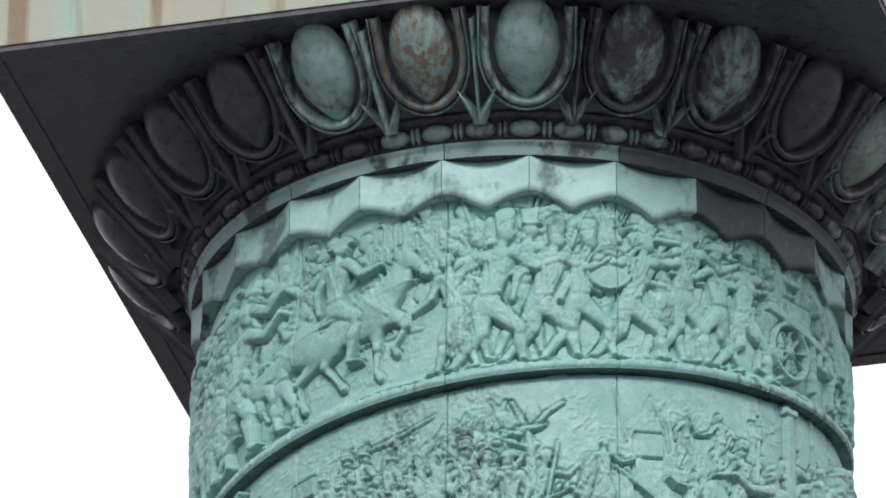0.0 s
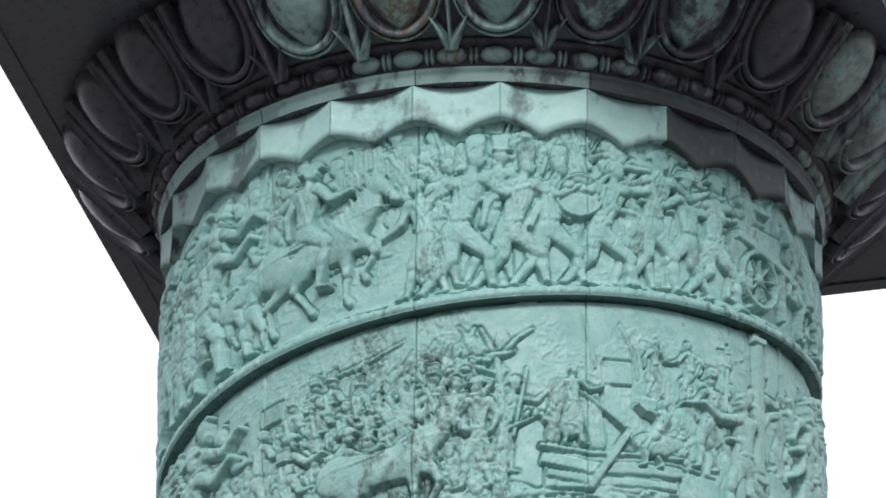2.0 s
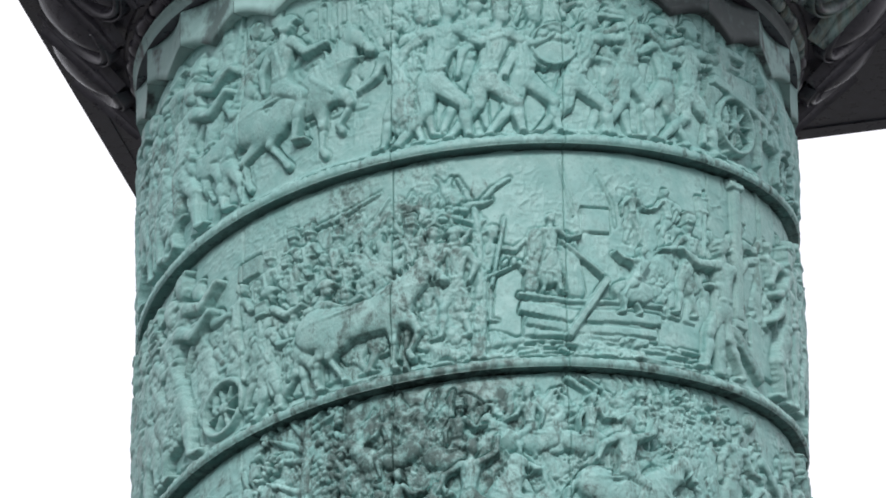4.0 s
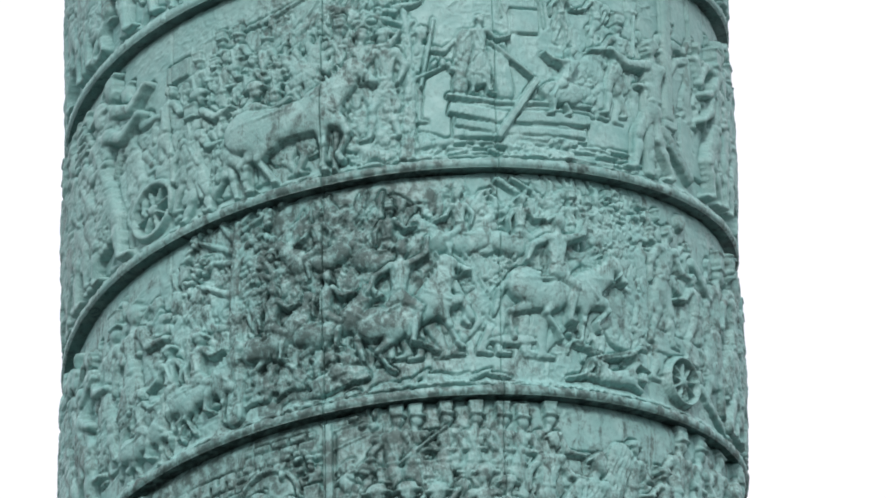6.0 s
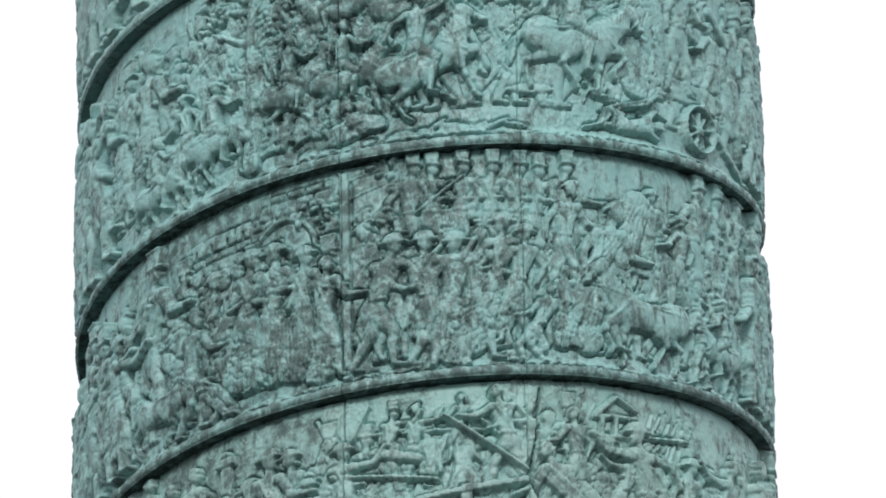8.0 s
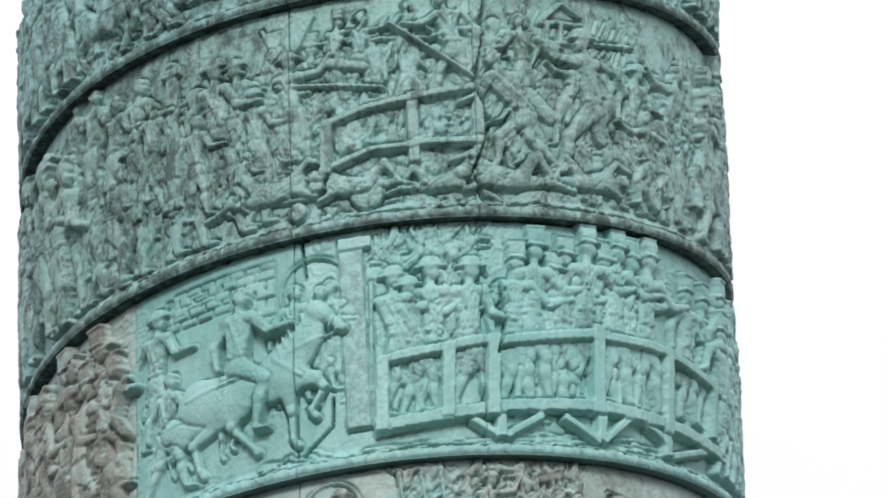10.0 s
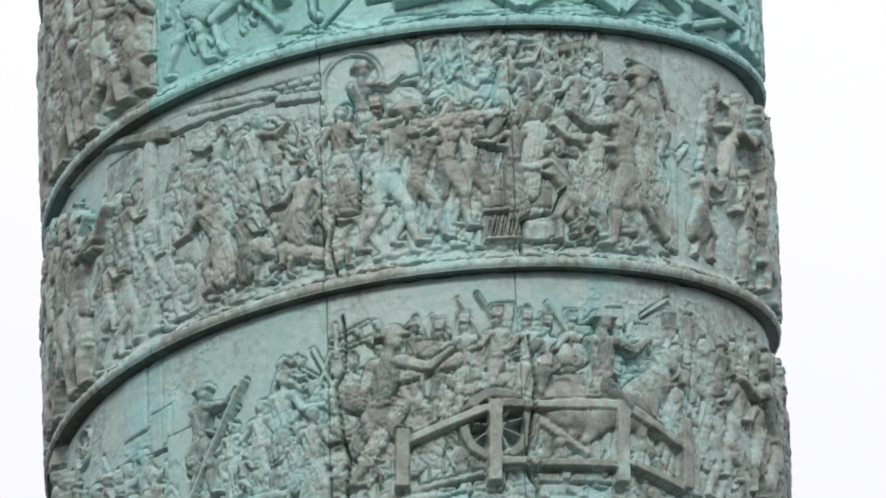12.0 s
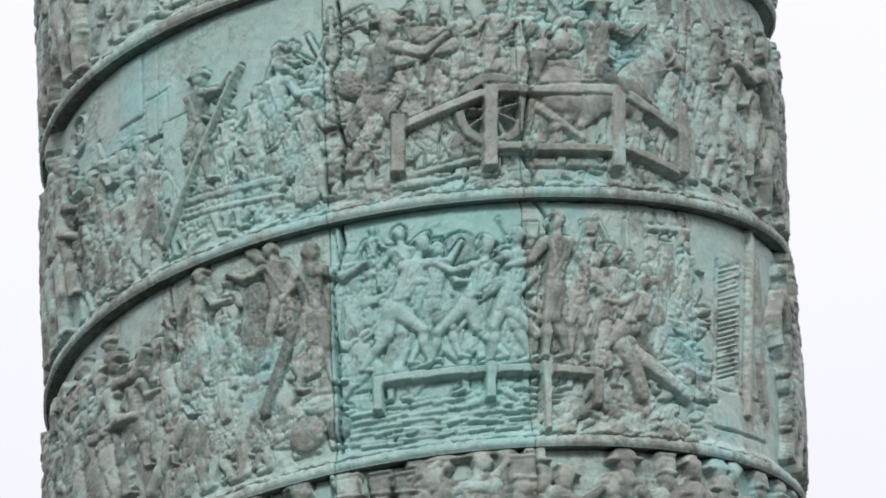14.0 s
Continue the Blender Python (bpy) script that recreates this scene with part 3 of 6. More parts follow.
        self.limb((head[0] + face * 0.040 * t, head[1] + 0.012 * t), (head[0] + face * 0.052 * t, head[1] - 0.010 * t), 0.010 * t, 0.014 * t, near + 0.026, 0.04)
        top = (head[0] - face * 0.004 * t, head[1] + 0.042 * t)
        if hat == "shako":
            self.slab([(top[0] - 0.050 * t, top[1]), (top[0] + 0.050 * t, top[1]), (top[0] + 0.062 * t, top[1] + 0.115 * t), (top[0] - 0.062 * t, top[1] + 0.115 * t)], near + 0.025, 0.048)
            self.bar((top[0] - 0.052 * t, top[1]), (top[0] + (0.052 + 0.03 * face) * t, top[1] - 0.010 * t), 0.018 * t, near + 0.036, 0.05)
            self.bar((top[0] - 0.062 * t, top[1] + 0.108 * t), (top[0] + 0.062 * t, top[1] + 0.108 * t), 0.018 * t, near + 0.034, 0.05)
        elif hat == "fur":
            self.limb(top, (top[0], top[1] + 0.075 * t), 0.056 * t, 0.066 * t, near + 0.026, 0.05, 0.7)
        elif hat == "bicorne":
            self.limb((top[0] - 0.095 * t, top[1] - 0.012 * t), (top[0] + 0.095 * t, top[1] - 0.008 * t), 0.016 * t, 0.016 * t, near + 0.042, 0.04)
            self.oval((top[0], top[1] + 0.012 * t), 0.074 * t, 0.052 * t, near + 0.026, 0.05)
        elif hat == "helmet":
            self.oval((top[0], top[1] - 0.004 * t), 0.058 * t, 0.054 * t, near + 0.028, 0.05)
            for i in range(5):       # a crest of horsehair
                f = i / 4
                p = (top[0] + face * (0.045 - 0.10 * f) * t, top[1] + (0.062 - 0.05 * f * f) * t)
                self.limb(p, (p[0] - face * 0.03 * t, p[1] - 0.02 * t), 0.018 * t, 0.014 * t, near + 0.036, 0.04, 0.5)
        elif hat == "hair":
            for i in range(7):       # locks
                a = math.radians(20 + 28 * i)
                self.oval((head[0] + face * 0.046 * t * math.cos(a), head[1] + 0.012 * t + 0.05 * t * math.sin(a)), 0.021 * t, 0.018 * t, near + 0.040, 0.03, a, 0.4)
        self.end()
        return head, chest, hip

    def horse(self, deg, v, size, face=1, near=0.03, gait=0.5, rear=0.0, head_up=0.5):
        """A carved horse, size from chest to rump; hooves at v."""
        x, L = self.x(deg), size
        self.begin(0.022)
        c, s = math.cos(rear), math.sin(rear)

        def at(px, py):
            qx, qy = px * c - (py - 0.5) * s, px * s + (py - 0.5) * c + 0.5
            return x + face * qx * L, v + 0.80 * qy * L

        rump, belly, chest = at(-0.40, 0.82), at(-0.02, 0.78), at(0.36, 0.82)
        # hind legs with their hocks, fore legs with their knees
        legs = ((-0.38, -0.30 + 0.08 * gait, -0.42 - 0.12 * gait, -0.34 - 0.16 * gait, 0.0, 0.0), (-0.34, -0.22 + 0.20 * gait, -0.36 + 0.24 * gait, -0.24 + 0.30 * gait, 0.016, 0.05 * gait),
                (0.34, 0.36, 0.37, 0.36, 0.0, 0.0), (0.36, 0.50 + 0.10 * gait, 0.58 + 0.10 * gait, 0.50 + 0.04 * gait, 0.016, 0.30 * gait))
        for i, (hx, sx, kx, fx, up, lift) in enumerate(legs):
            hind = i < 2
            stifle = at(sx, 0.58 + 0.5 * lift)
            knee, fet, hoof = at(kx, 0.40 + 0.75 * lift), at(fx, 0.11 + lift), at(fx + 0.04, 0.03 + lift)
            self.limb(at(hx, 0.78), stifle, (0.19 if hind else 0.12) * L, (0.105 if hind else 0.075) * L, near + up, 0.06)
            self.limb(stifle, knee, (0.095 if hind else 0.065) * L, 0.043 * L, near + up, 0.05)
            self.oval(knee, 0.044 * L, 0.046 * L, near + up + 0.003, 0.045)
            self.limb(knee, fet, 0.036 * L, 0.028 * L, near + up, 0.042)
            self.limb(fet, hoof, 0.034 * L, 0.040 * L, near + up, 0.042)
        self.limb(rump, belly, 0.215 * L, 0.185 * L, near + 0.014, 0.075)
        self.limb(belly, chest, 0.185 * L, 0.205 * L, near + 0.014, 0.075)
        self.oval(at(-0.42, 0.84), 0.20 * L, 0.21 * L, near + 0.018, 0.075)
        # an arched neck
        mid, poll = at(0.58, 1.10 + 0.10 * head_up), at(0.66, 1.26 + 0.24 * head_up)
        self.limb(at(0.36, 0.92), mid, 0.20 * L, 0.135 * L, near + 0.022, 0.065)
        self.limb(mid, poll, 0.135 * L, 0.085 * L, near + 0.024, 0.06)
        for i in range(8):            # locks of the mane
            f = i / 7
            p = (at(0.27, 1.06)[0] * (1 - f) + poll[0] * f - face * 0.03 * L * math.sin(f * 3.1), at(0.27, 1.06)[1] * (1 - f) + (poll[1] + 0.06 * L) * f + 0.04 * L * math.sin(f * 3.1))
            self.limb(p, (p[0] + face * 0.035 * L, p[1] - 0.11 * L), 0.019 * L, 0.008 * L, near + 0.050, 0.03, 0.4)
        muzzle = at(0.86, 1.00 + 0.22 * head_up)
        self.oval(at(0.70, 1.20 + 0.24 * head_up), 0.088 * L, 0.082 * L, near + 0.046, 0.055)
        self.limb(poll, muzzle, 0.072 * L, 0.044 * L, near + 0.042, 0.05)
        self.oval(muzzle, 0.050 * L, 0.044 * L, near + 0.046, 0.045)
        self.limb(at(0.63, 1.34 + 0.24 * head_up), at(0.62, 1.45 + 0.24 * head_up), 0.022 * L, 0.010 * L, near + 0.034, 0.03)
        self.bar(muzzle, at(0.40, 1.04), 0.010 * L, near + 0.062, 0.008)
        self.bar(at(0.80, 1.13 + 0.22 * head_up), at(0.74, 1.02 + 0.22 * head_up), 0.014 * L, near + 0.080, 0.010)
        self.limb(at(-0.58, 0.90), at(-0.68, 0.70), 0.04 * L, 0.055 * L, near + 0.004, 0.04, 0.8)
        self.limb(at(-0.68, 0.70), at(-0.72, 0.36), 0.055 * L, 0.030 * L, near + 0.004, 0.04, 1.0)
        self.bar(at(0.50, 0.74), at(0.28, 1.0), 0.028 * L, near + 0.068, 0.012)
        self.bar(at(-0.52, 0.88), at(0.0, 0.94), 0.022 * L, near + 0.068, 0.010)
        self.end()
        return at(-0.02, 1.0)

    def rider(self, deg, v, size, face=1, near=0.03, gait=0.5, rear=0.0, hat="bicorne", head_up=0.5, arms=(-30, 40)):
        sx, sy = self.horse(deg, v, size, face, near, gait, rear, head_up)
        self.slab([(sx - 0.18 * size, sy - 0.20 * size), (sx + 0.12 * size, sy - 0.20 * size), (sx + 0.12 * size, sy), (sx - 0.18 * size, sy)], near + 0.068, 0.008, 0.3)
        t = 1.30 * size
        d = math.degrees((sx - face * 0.03 * size) / self.r)
        self.figure(d, sy - 0.44 * t, t, face, 0.02 * face, 0.05, near + 0.045, arms, hat, ride=size)

    def wheel(self, deg, v, r, spokes=10, near=0.04, rim=0.2):
        x = self.x(deg)
        w = self.window(x - r, x + r, v - r, v + r)
        U, V = self.u[None, w[1]] - x, self.v[w[0], None] - v
        if U.size == 0 or V.size == 0:
            return
        d = np.hypot(U, V) / r
        self.h[w] = np.where(d < 1, np.minimum(self.h[w], -0.045), self.h[w])
        self.forms += 1
        self.form[w] = np.where(d < 1, self.forms, self.form[w])
        self.piece[w] = np.where(d < 1, self.pieces + 1, self.piece[w])
        self.soft[w] = np.where(d < 1, 0, self.soft[w])
        self.put(w, np.where((d < 1) & (d > 1 - rim), BASE * near + 0.02, NONE))
        for i in range(spokes):
            a = 2 * math.pi * (i + 0.3) / spokes
            self.bar((x, v), (x + math.cos(a) * r * 0.9, v + math.sin(a) * r * 0.9), max(0.09 * r, 0.017), near, 0.014)
        self.oval((x, v), 0.2 * r, 0.2 * r, near, 0.045)

    def fallen(self, deg, v, length, face=1, near=0.03):
        """A carved figure stretched on the ground, head towards face, one knee drawn up and an arm thrown out."""
        x, t, f = self.x(deg), length, face
        at = lambda px, py: (x + f * px * t, v + py * t)
        self.begin()
        self.limb(at(-0.05, 0.02), at(-0.36, 0.03), 0.085 * t, 0.05 * t, near, 0.05, 0.4)
        self.limb(at(-0.36, 0.03), at(-0.66, -0.03), 0.05 * t, 0.03 * t, near, 0.04, 0.2)
        self.limb(at(-0.05, 0.04), at(-0.26, 0.28), 0.08 * t, 0.055 * t, near + 0.014, 0.05, 0.4)
        self.limb(at(-0.26, 0.28), at(-0.44, 0.02), 0.052 * t, 0.03 * t, near + 0.014, 0.045, 0.2)
        self.limb(at(-0.44, 0.02), at(-0.54, 0.0), 0.028 * t, 0.02 * t, near + 0.014, 0.03)
        self.limb(at(-0.05, 0.03), at(0.27, 0.09), 0.095 * t, 0.125 * t, near + 0.01, 0.06, 0.6)
        self.limb(at(0.25, 0.16), at(0.40, 0.30), 0.05 * t, 0.042 * t, near + 0.03, 0.045, 0.4)
        self.limb(at(0.40, 0.30), at(0.60, 0.22), 0.042 * t, 0.028 * t, near + 0.03, 0.04, 0.2)
        self.limb(at(0.27, 0.02), at(0.46, -0.06), 0.05 * t, 0.035 * t, near + 0.02, 0.04, 0.3)
        self.oval(at(0.47, 0.10), 0.075 * t, 0.068 * t, near + 0.03, 0.055)
        for i in range(6):
            a = math.radians(-50 + 40 * i)
            self.oval(at(0.48 + 0.07 * math.cos(a), 0.11 + 0.06 * math.sin(a)), 0.028 * t, 0.024 * t, near + 0.045, 0.03, a, 0.4)
        self.end()

    def drum(self, deg, v, r, near=0.06):
        """A round drumhead seen flat, with a raised hoop."""
        x = self.x(deg)
        w = self.window(x - r, x + r, v - r, v + r)
        d = np.hypot(self.u[None, w[1]] - x, self.v[w[0], None] - v) / r
        self.begin(0.0)
        self.put(w, np.where(d < 1, BASE * near + np.where(d > 0.86, 0.016, 0.006), NONE))
        self.end()

    def spear(self, deg, v, length, angle, wide=0.018, near=0.06):
        x, a = self.x(deg), math.radians(angle)
        self.bar((x, v), (x + math.sin(a) * length, v + math.cos(a) * length), wide, near, 0.02)

    def tree(self, deg, v, tall, near=0.02, wide=0.05, twigs=7, leafy=0.5):
        x, rng = self.x(deg), self.rng
        p = (x, v)
        for i in range(5):
            q = (p[0] + rng.uniform(-0.02, 0.02), v + tall * (i + 1) / 5)
            self.limb(p, q, wide * (1 - i * 0.12), wide * (0.88 - i * 0.12), near, 0.05, 0.8)
            p = q
        for i in range(twigs):
            f, sgn = rng.uniform(0.5, 1.0), rng.choice((-1, 1))
            a = (x, v + tall * f)
            b = (x + sgn * rng.uniform(0.08, 0.22), a[1] + rng.uniform(0.02, 0.16))
            self.limb(a, b, wide * 0.4, wide * 0.2, near, 0.03)
            for j in range(int(7 * leafy)):
                self.oval((b[0] + rng.uniform(-0.07, 0.07), b[1] + rng.uniform(-0.05, 0.06)), 0.028, 0.017, near + 0.01, 0.025, rng.uniform(0, 3))

    def wall(self, d0, d1, v0, v1, near=0.008, course=0.05):
        """Coursed masonry with sunk joints."""
        u0, u1 = self.x(d0), self.x(d1)
        n = max(1, int(round((v1 - v0) / course)))
        c = (v1 - v0) / n
        self.begin(0.0)
        for j in range(n):
            k = max(1, int(round((u1 - u0) / (c * 2.1))))
            step = (u1 - u0) / k
            for i in range(-1, k):
                a, b = u0 + (i + 0.5 * (j % 2)) * step, u0 + (i + 1 + 0.5 * (j % 2)) * step
                a, b = max(a, u0) + 0.008, min(b, u1) - 0.008
                if b - a > 0.015:
                    self.slab([(a, v0 + j * c + 0.005), (b, v0 + j * c + 0.005), (b, v0 + (j + 1) * c - 0.005), (a, v0 + (j + 1) * c - 0.005)], near, 0.012 + self.rng.uniform(-0.002, 0.004))
        self.end()

    def arch(self, deg, v, wide, tall, near=0.02, rim=0.03):
        x, r = self.x(deg), wide / 2
        for s in (-1, 1):
            self.bar((x + s * r, v), (x + s * r, v + tall - r), rim, near, 0.02)
        for i in range(12):
            a, b = math.pi * i / 12, math.pi * (i + 1) / 12
            self.bar((x + r * math.cos(a), v + tall - r + r * math.sin(a)), (x + r * math.cos(b), v + tall - r + r * math.sin(b)), rim, near, 0.02)

    def pilaster(self, deg, v0, v1, wide=0.075, near=0.03):
        x = self.x(deg)
        self.limb((x, v0), (x, v1), wide / 2, wide / 2 * 0.9, near, 0.04, 0.0, 4.0)
        for v in (v0 + 0.02, v1 - 0.03):
            self.bar((x - wide * 0.75, v), (x + wide * 0.75, v), 0.045, near + 0.01, 0.04)

    def rocks(self, d0, d1, v0, v1, count, near=0.0, size=0.05, cloth=0.8):
        """Rough ground: low stones and tufts run together."""
        self.begin(0.012)
        for _ in range(count):
            self.oval((self.x(self.rng.uniform(d0, d1)), self.rng.uniform(v0, v1)), size * self.rng.uniform(0.8, 2.4), size * self.rng.uniform(0.3, 0.7),
                      near + self.rng.uniform(0, 0.012), self.rng.uniform(0.012, 0.03), self.rng.uniform(-0.6, 0.6), cloth)
        self.end()

    def waves(self, d0, d1, v0, v1, near=0.01):
        n = int((v1 - v0) / 0.035)
        for j in range(n):
            d = d0
            while d < d1:
                w = self.rng.uniform(3, 7)
                v = v0 + 0.035 * j + self.rng.uniform(-0.008, 0.008)
                self.limb((self.x(d), v), (self.x(d + w), v + self.rng.uniform(-0.02, 0.02)), 0.014, 0.008, near, 0.022)
                d += w * 0.9

    def bushel(self, d0, d1, v0, v1, count, near=0.02):
        """Tangled drapery, arms and foliage filling a stretch: bent strands that run together."""
        self.begin(0.010)
        for _ in range(int(count * 1.3)):
            p = (self.x(self.rng.uniform(d0, d1)), self.rng.uniform(v0, v1))
            a, r, up = self.rng.uniform(0, math.pi), self.rng.uniform(0.012, 0.034), near + self.rng.uniform(-0.008, 0.022)
            for i in range(3):
                n = self.rng.uniform(0.03, 0.06)
                q = (p[0] + n * math.cos(a), p[1] + n * math.sin(a))
                self.limb(p, q, r * (1 - 0.2 * i), r * (0.8 - 0.2 * i), up, 0.03, 0.7)
                p, a = q, a + self.rng.uniform(-0.9, 0.9)
        self.end()

    def crowd(self, d0, d1, v=0.10, tall=0.92, step=6.0, face=1, near=0.058, hats=("shako", "hair", "bicorne", "helmet"), rows=2):
        rng = self.rng
        if near < 0:
            self.low, near = 0.42, near + 0.04
        for row in range(rows):
            d = d0 + rng.uniform(0, step)
            while d < d1:
                lift = (rows - 1 - row) * 0.16
                t = tall * rng.uniform(0.9, 1.05) * (0.92 if lift else 1)
                f = face if rng.random() < 0.75 else -face
                self.figure(d, v + lift + rng.uniform(-0.01, 0.03), t, f, rng.uniform(-0.08, 0.1) * f, rng.uniform(0.1, 0.4), near + 0.018 * row,
                            (rng.uniform(-80, 20), rng.uniform(-20, 95)), str(rng.choice(hats)), rng.choice((0, 0, 0.6)), rng.uniform(0, 0.6))
                if rng.random() < 0.3:
                    self.begin(0.0)
                    self.spear(d + 2, v + 0.35, rng.uniform(0.35, 0.6), rng.uniform(-30, 30))
                    self.end()
                d += step * rng.uniform(0.75, 1.3)
        self.low = 1.0

    def beam(self, d0, v0, d1, v1, wide, near=0.03):
        self.bar((self.x(d0), v0), (self.x(d1), v1), wide, near, 0.022)

    def branch(self, d0, v0, d1, v1, r, near=0.03):
        self.limb((self.x(d0), v0), (self.x(d1), v1), r, r * 0.8, near, min(0.05, r * 1.1), 0.5)

    def pole(self, d0, v0, d1, v1, wide, near=0.05):
        self.bar((self.x(d0), v0), (self.x(d1), v1), wide, near, 0.02)

    def panel(self, d0, d1, v0, v1, near=0.02):
        u0, u1 = self.x(d0), self.x(d1)
        self.slab([(u0, v0), (u1, v0), (u1, v1), (u0, v1)], near, 0.012)

    def mound(self, deg, v, ru, rv, near=0.03, depth=0.04):
        self.oval((self.x(deg), v), ru, rv, near, depth, 0.0, 0.5)

    def crack(self, d0, v0, d1, v1):
        self.cracks.append((d0, v0, d1, v1))

    def surface(self):
        """The finished heights: drapery folds, cast skin and a grassy foot along the ledge."""
        shape, rng = self.h.shape, self.rng
        span = self.u[-1] - self.u[0]
        # chased lines: the zero lines of soft fields, bent by one another, as a graver draws folds, hair and faces
        rows, cols = np.indices(shape)
        bend = lambda amount, cells: (amount * smooth_noise(shape, cells, rng)).astype(int)
        fold = np.zeros(shape)
        for cells_v, cells_u, wide, amp in ((11, span / 0.055, 0.20, 1.0), (20, span / 0.040, 0.22, 0.9), (34, span / 0.026, 0.30, 0.7)):
            field = smooth_noise(shape, (cells_v, cells_u), rng)
            field = field[np.clip(rows + bend(9, (16, span / 0.08)), 0, shape[0] - 1), np.clip(cols + bend(11, (16, span / 0.08)), 0, shape[1] - 1)]
            fold -= amp * np.clip(1 - np.abs(field) / wide, 0, 1)
        skin = smooth_noise(shape, (16, span / 0.07), rng) + 0.5 * smooth_noise(shape, (45, span / 0.025), rng)
        low = smooth_noise(shape, (2, span / 0.5), rng)
        h = self.h.copy()
        for axis in (0, 1):
            h = 0.5 * h + 0.25 * (np.roll(h, 1, axis) + np.roll(h, -1, axis))
        # chased outlines: a narrow trench along the lower side of every form's edge, a finer one between its pieces
        cut = np.zeros(shape)
        for axis in (0, 1):
            for step in (1, -1):
                beside = np.roll(self.h, step, axis)
                lower = np.clip((beside - self.h) / 0.014, 0, 1)
                lower = np.where(self.h < beside, 0.25 + 0.75 * lower, 0)
                cut = np.maximum(cut, np.where(self.form != np.roll(self.form, step, axis), lower, 0.0))
                cut = np.maximum(cut, np.where(self.piece != np.roll(self.piece, step, axis), 0.4 * np.clip((beside - self.h) / 0.010 - 0.3, 0, 1), 0.0))
        for axis in (0, 1):
            cut = 0.62 * cut + 0.19 * (np.roll(cut, 1, axis) + np.roll(cut, -1, axis))
        # the chisel went deeper in some places than in others
        press = np.clip(0.55 + 0.6 * smooth_noise(shape, (14, span / 0.09), rng) + 0.25 * smooth_noise(shape, (5, span / 0.3), rng), 0.25, 1.0)
        h -= CUT * cut * press
        # faint sketching of foliage, smoke and far things on the open ground
        bare = np.clip((0.006 - self.h) / 0.004, 0, 1) * np.clip(0.35 + 0.9 * smooth_noise(shape, (5, span / 0.22), rng), 0, 1)
        vein = np.clip(1 - 5.0 * np.abs(smooth_noise(shape, (20, span / 0.055), rng)), 0, 1) + 0.7 * np.clip(1 - 4.0 * np.abs(smooth_noise(shape, (38, span / 0.03), rng)), 0, 1)
        h += 0.0065 * bare * vein
        h = np.where(h > 0.05, 0.05 + 0.05 * np.tanh((h - 0.05) / 0.05), np.maximum(h, -0.07))
        h += 0.0030 * self.soft * fold + 0.0014 * skin + 0.004 * low
        h += 0.0062 * np.where(self.h > 0.004, fold * (0.22 + 0.9 * np.minimum(self.soft, 1)) * np.clip(0.6 + 0.8 * smooth_noise(shape, (9, span / 0.13), rng), 0.15, 1.2), 0)
        h += 0.0030 * bare * fold
        # a cove under the next ledge
        h -= 0.020 * np.clip((self.v[:, None] - (TURN - 0.055)) / 0.055, 0, 1) ** 1.5
        foot = np.clip((LEDGE + 0.045 - self.v[:, None]) / 0.045, 0, 1)
        for d0, v0, d1, v1 in self.cracks:
            n = 6
            for i in range(n):
                f, g = i / n, (i + 1) / n
                keep, self.h = self.h, h
                self.groove((self.x(d0 + (d1 - d0) * f), v0 + (v1 - v0) * f), (self.x(d0 + (d1 - d0) * g), v0 + (v1 - v0) * g), 0.011, 0.05)
                self.h = keep
        h += foot * (0.03 + 0.012 * smooth_noise(shape, (60, span / 0.02), rng) + 0.01 * smooth_noise(shape, (60, span / 0.09), rng))
        if self.k == 1:           # the first turn dies away under the scalloped ring
            z = lip(1, self.deg)[None, :] + self.v[:, None]
            h = np.minimum(h, np.clip(0.016 + 0.4 * (RING_Z - 0.27 - z), 0.016, 0.09))
        near = self.v[:, None] - LEDGE
        return np.maximum(np.minimum(h, 0.012 + 1.6 * near), -0.012 - 1.6 * near)


band = {k: Band(k) for k in range(1, BANDS + 1)}

# ---- scenes on the bands, from the top down ----

# band 1: a rider and marching soldiers before a town
b = band[1]
b.crowd(-58, 68, v=0.34, tall=0.72, step=8.0, near=-0.03, rows=1, hats=('fur', 'hair'))
b.crowd(-100, -56)
b.crowd(66, 104)
b.wall(-28.3, -14.7, 0.80, 0.98, near=0.002, course=0.07)
b.arch(-26.0, 0.88, 0.05, 0.13, near=0.012, rim=0.012)
b.arch(-22.2, 0.85, 0.05, 0.13, near=0.012, rim=0.012)
b.arch(-18.0, 0.81, 0.05, 0.13, near=0.012, rim=0.012)
b.arch(-16.0, 0.79, 0.05, 0.13, near=0.012, rim=0.012)
b.arch(-26.5, 0.81, 0.03, 0.08, near=0.012, rim=0.008)
b.arch(-25.0, 0.79, 0.03, 0.08, near=0.012, rim=0.008)
b.arch(-23.5, 0.78, 0.03, 0.08, near=0.012, rim=0.008)
b.arch(-22.0, 0.77, 0.03, 0.08, near=0.012, rim=0.008)
b.arch(-20.5, 0.75, 0.03, 0.08, near=0.012, rim=0.008)
b.arch(-19.0, 0.74, 0.03, 0.08, near=0.012, rim=0.008)
b.arch(-17.6, 0.73, 0.03, 0.08, near=0.012, rim=0.008)
b.arch(-16.1, 0.72, 0.03, 0.08, near=0.012, rim=0.008)
b.panel(-23.3, -20.1, 0.87, 0.99, near=0.01)
b.panel(-12.9, -7.9, 0.76, 0.93, near=0.006)
b.panel(3.9, 8.4, 0.72, 0.88, near=0.008)
b.panel(13.9, 18.0, 0.72, 0.83, near=0.01)
b.bushel(-12.9, 18.0, 0.73, 0.89, 26, near=0.0)
b.bushel(-54.4, -39.5, 0.59, 1.01, 14, near=0.0)
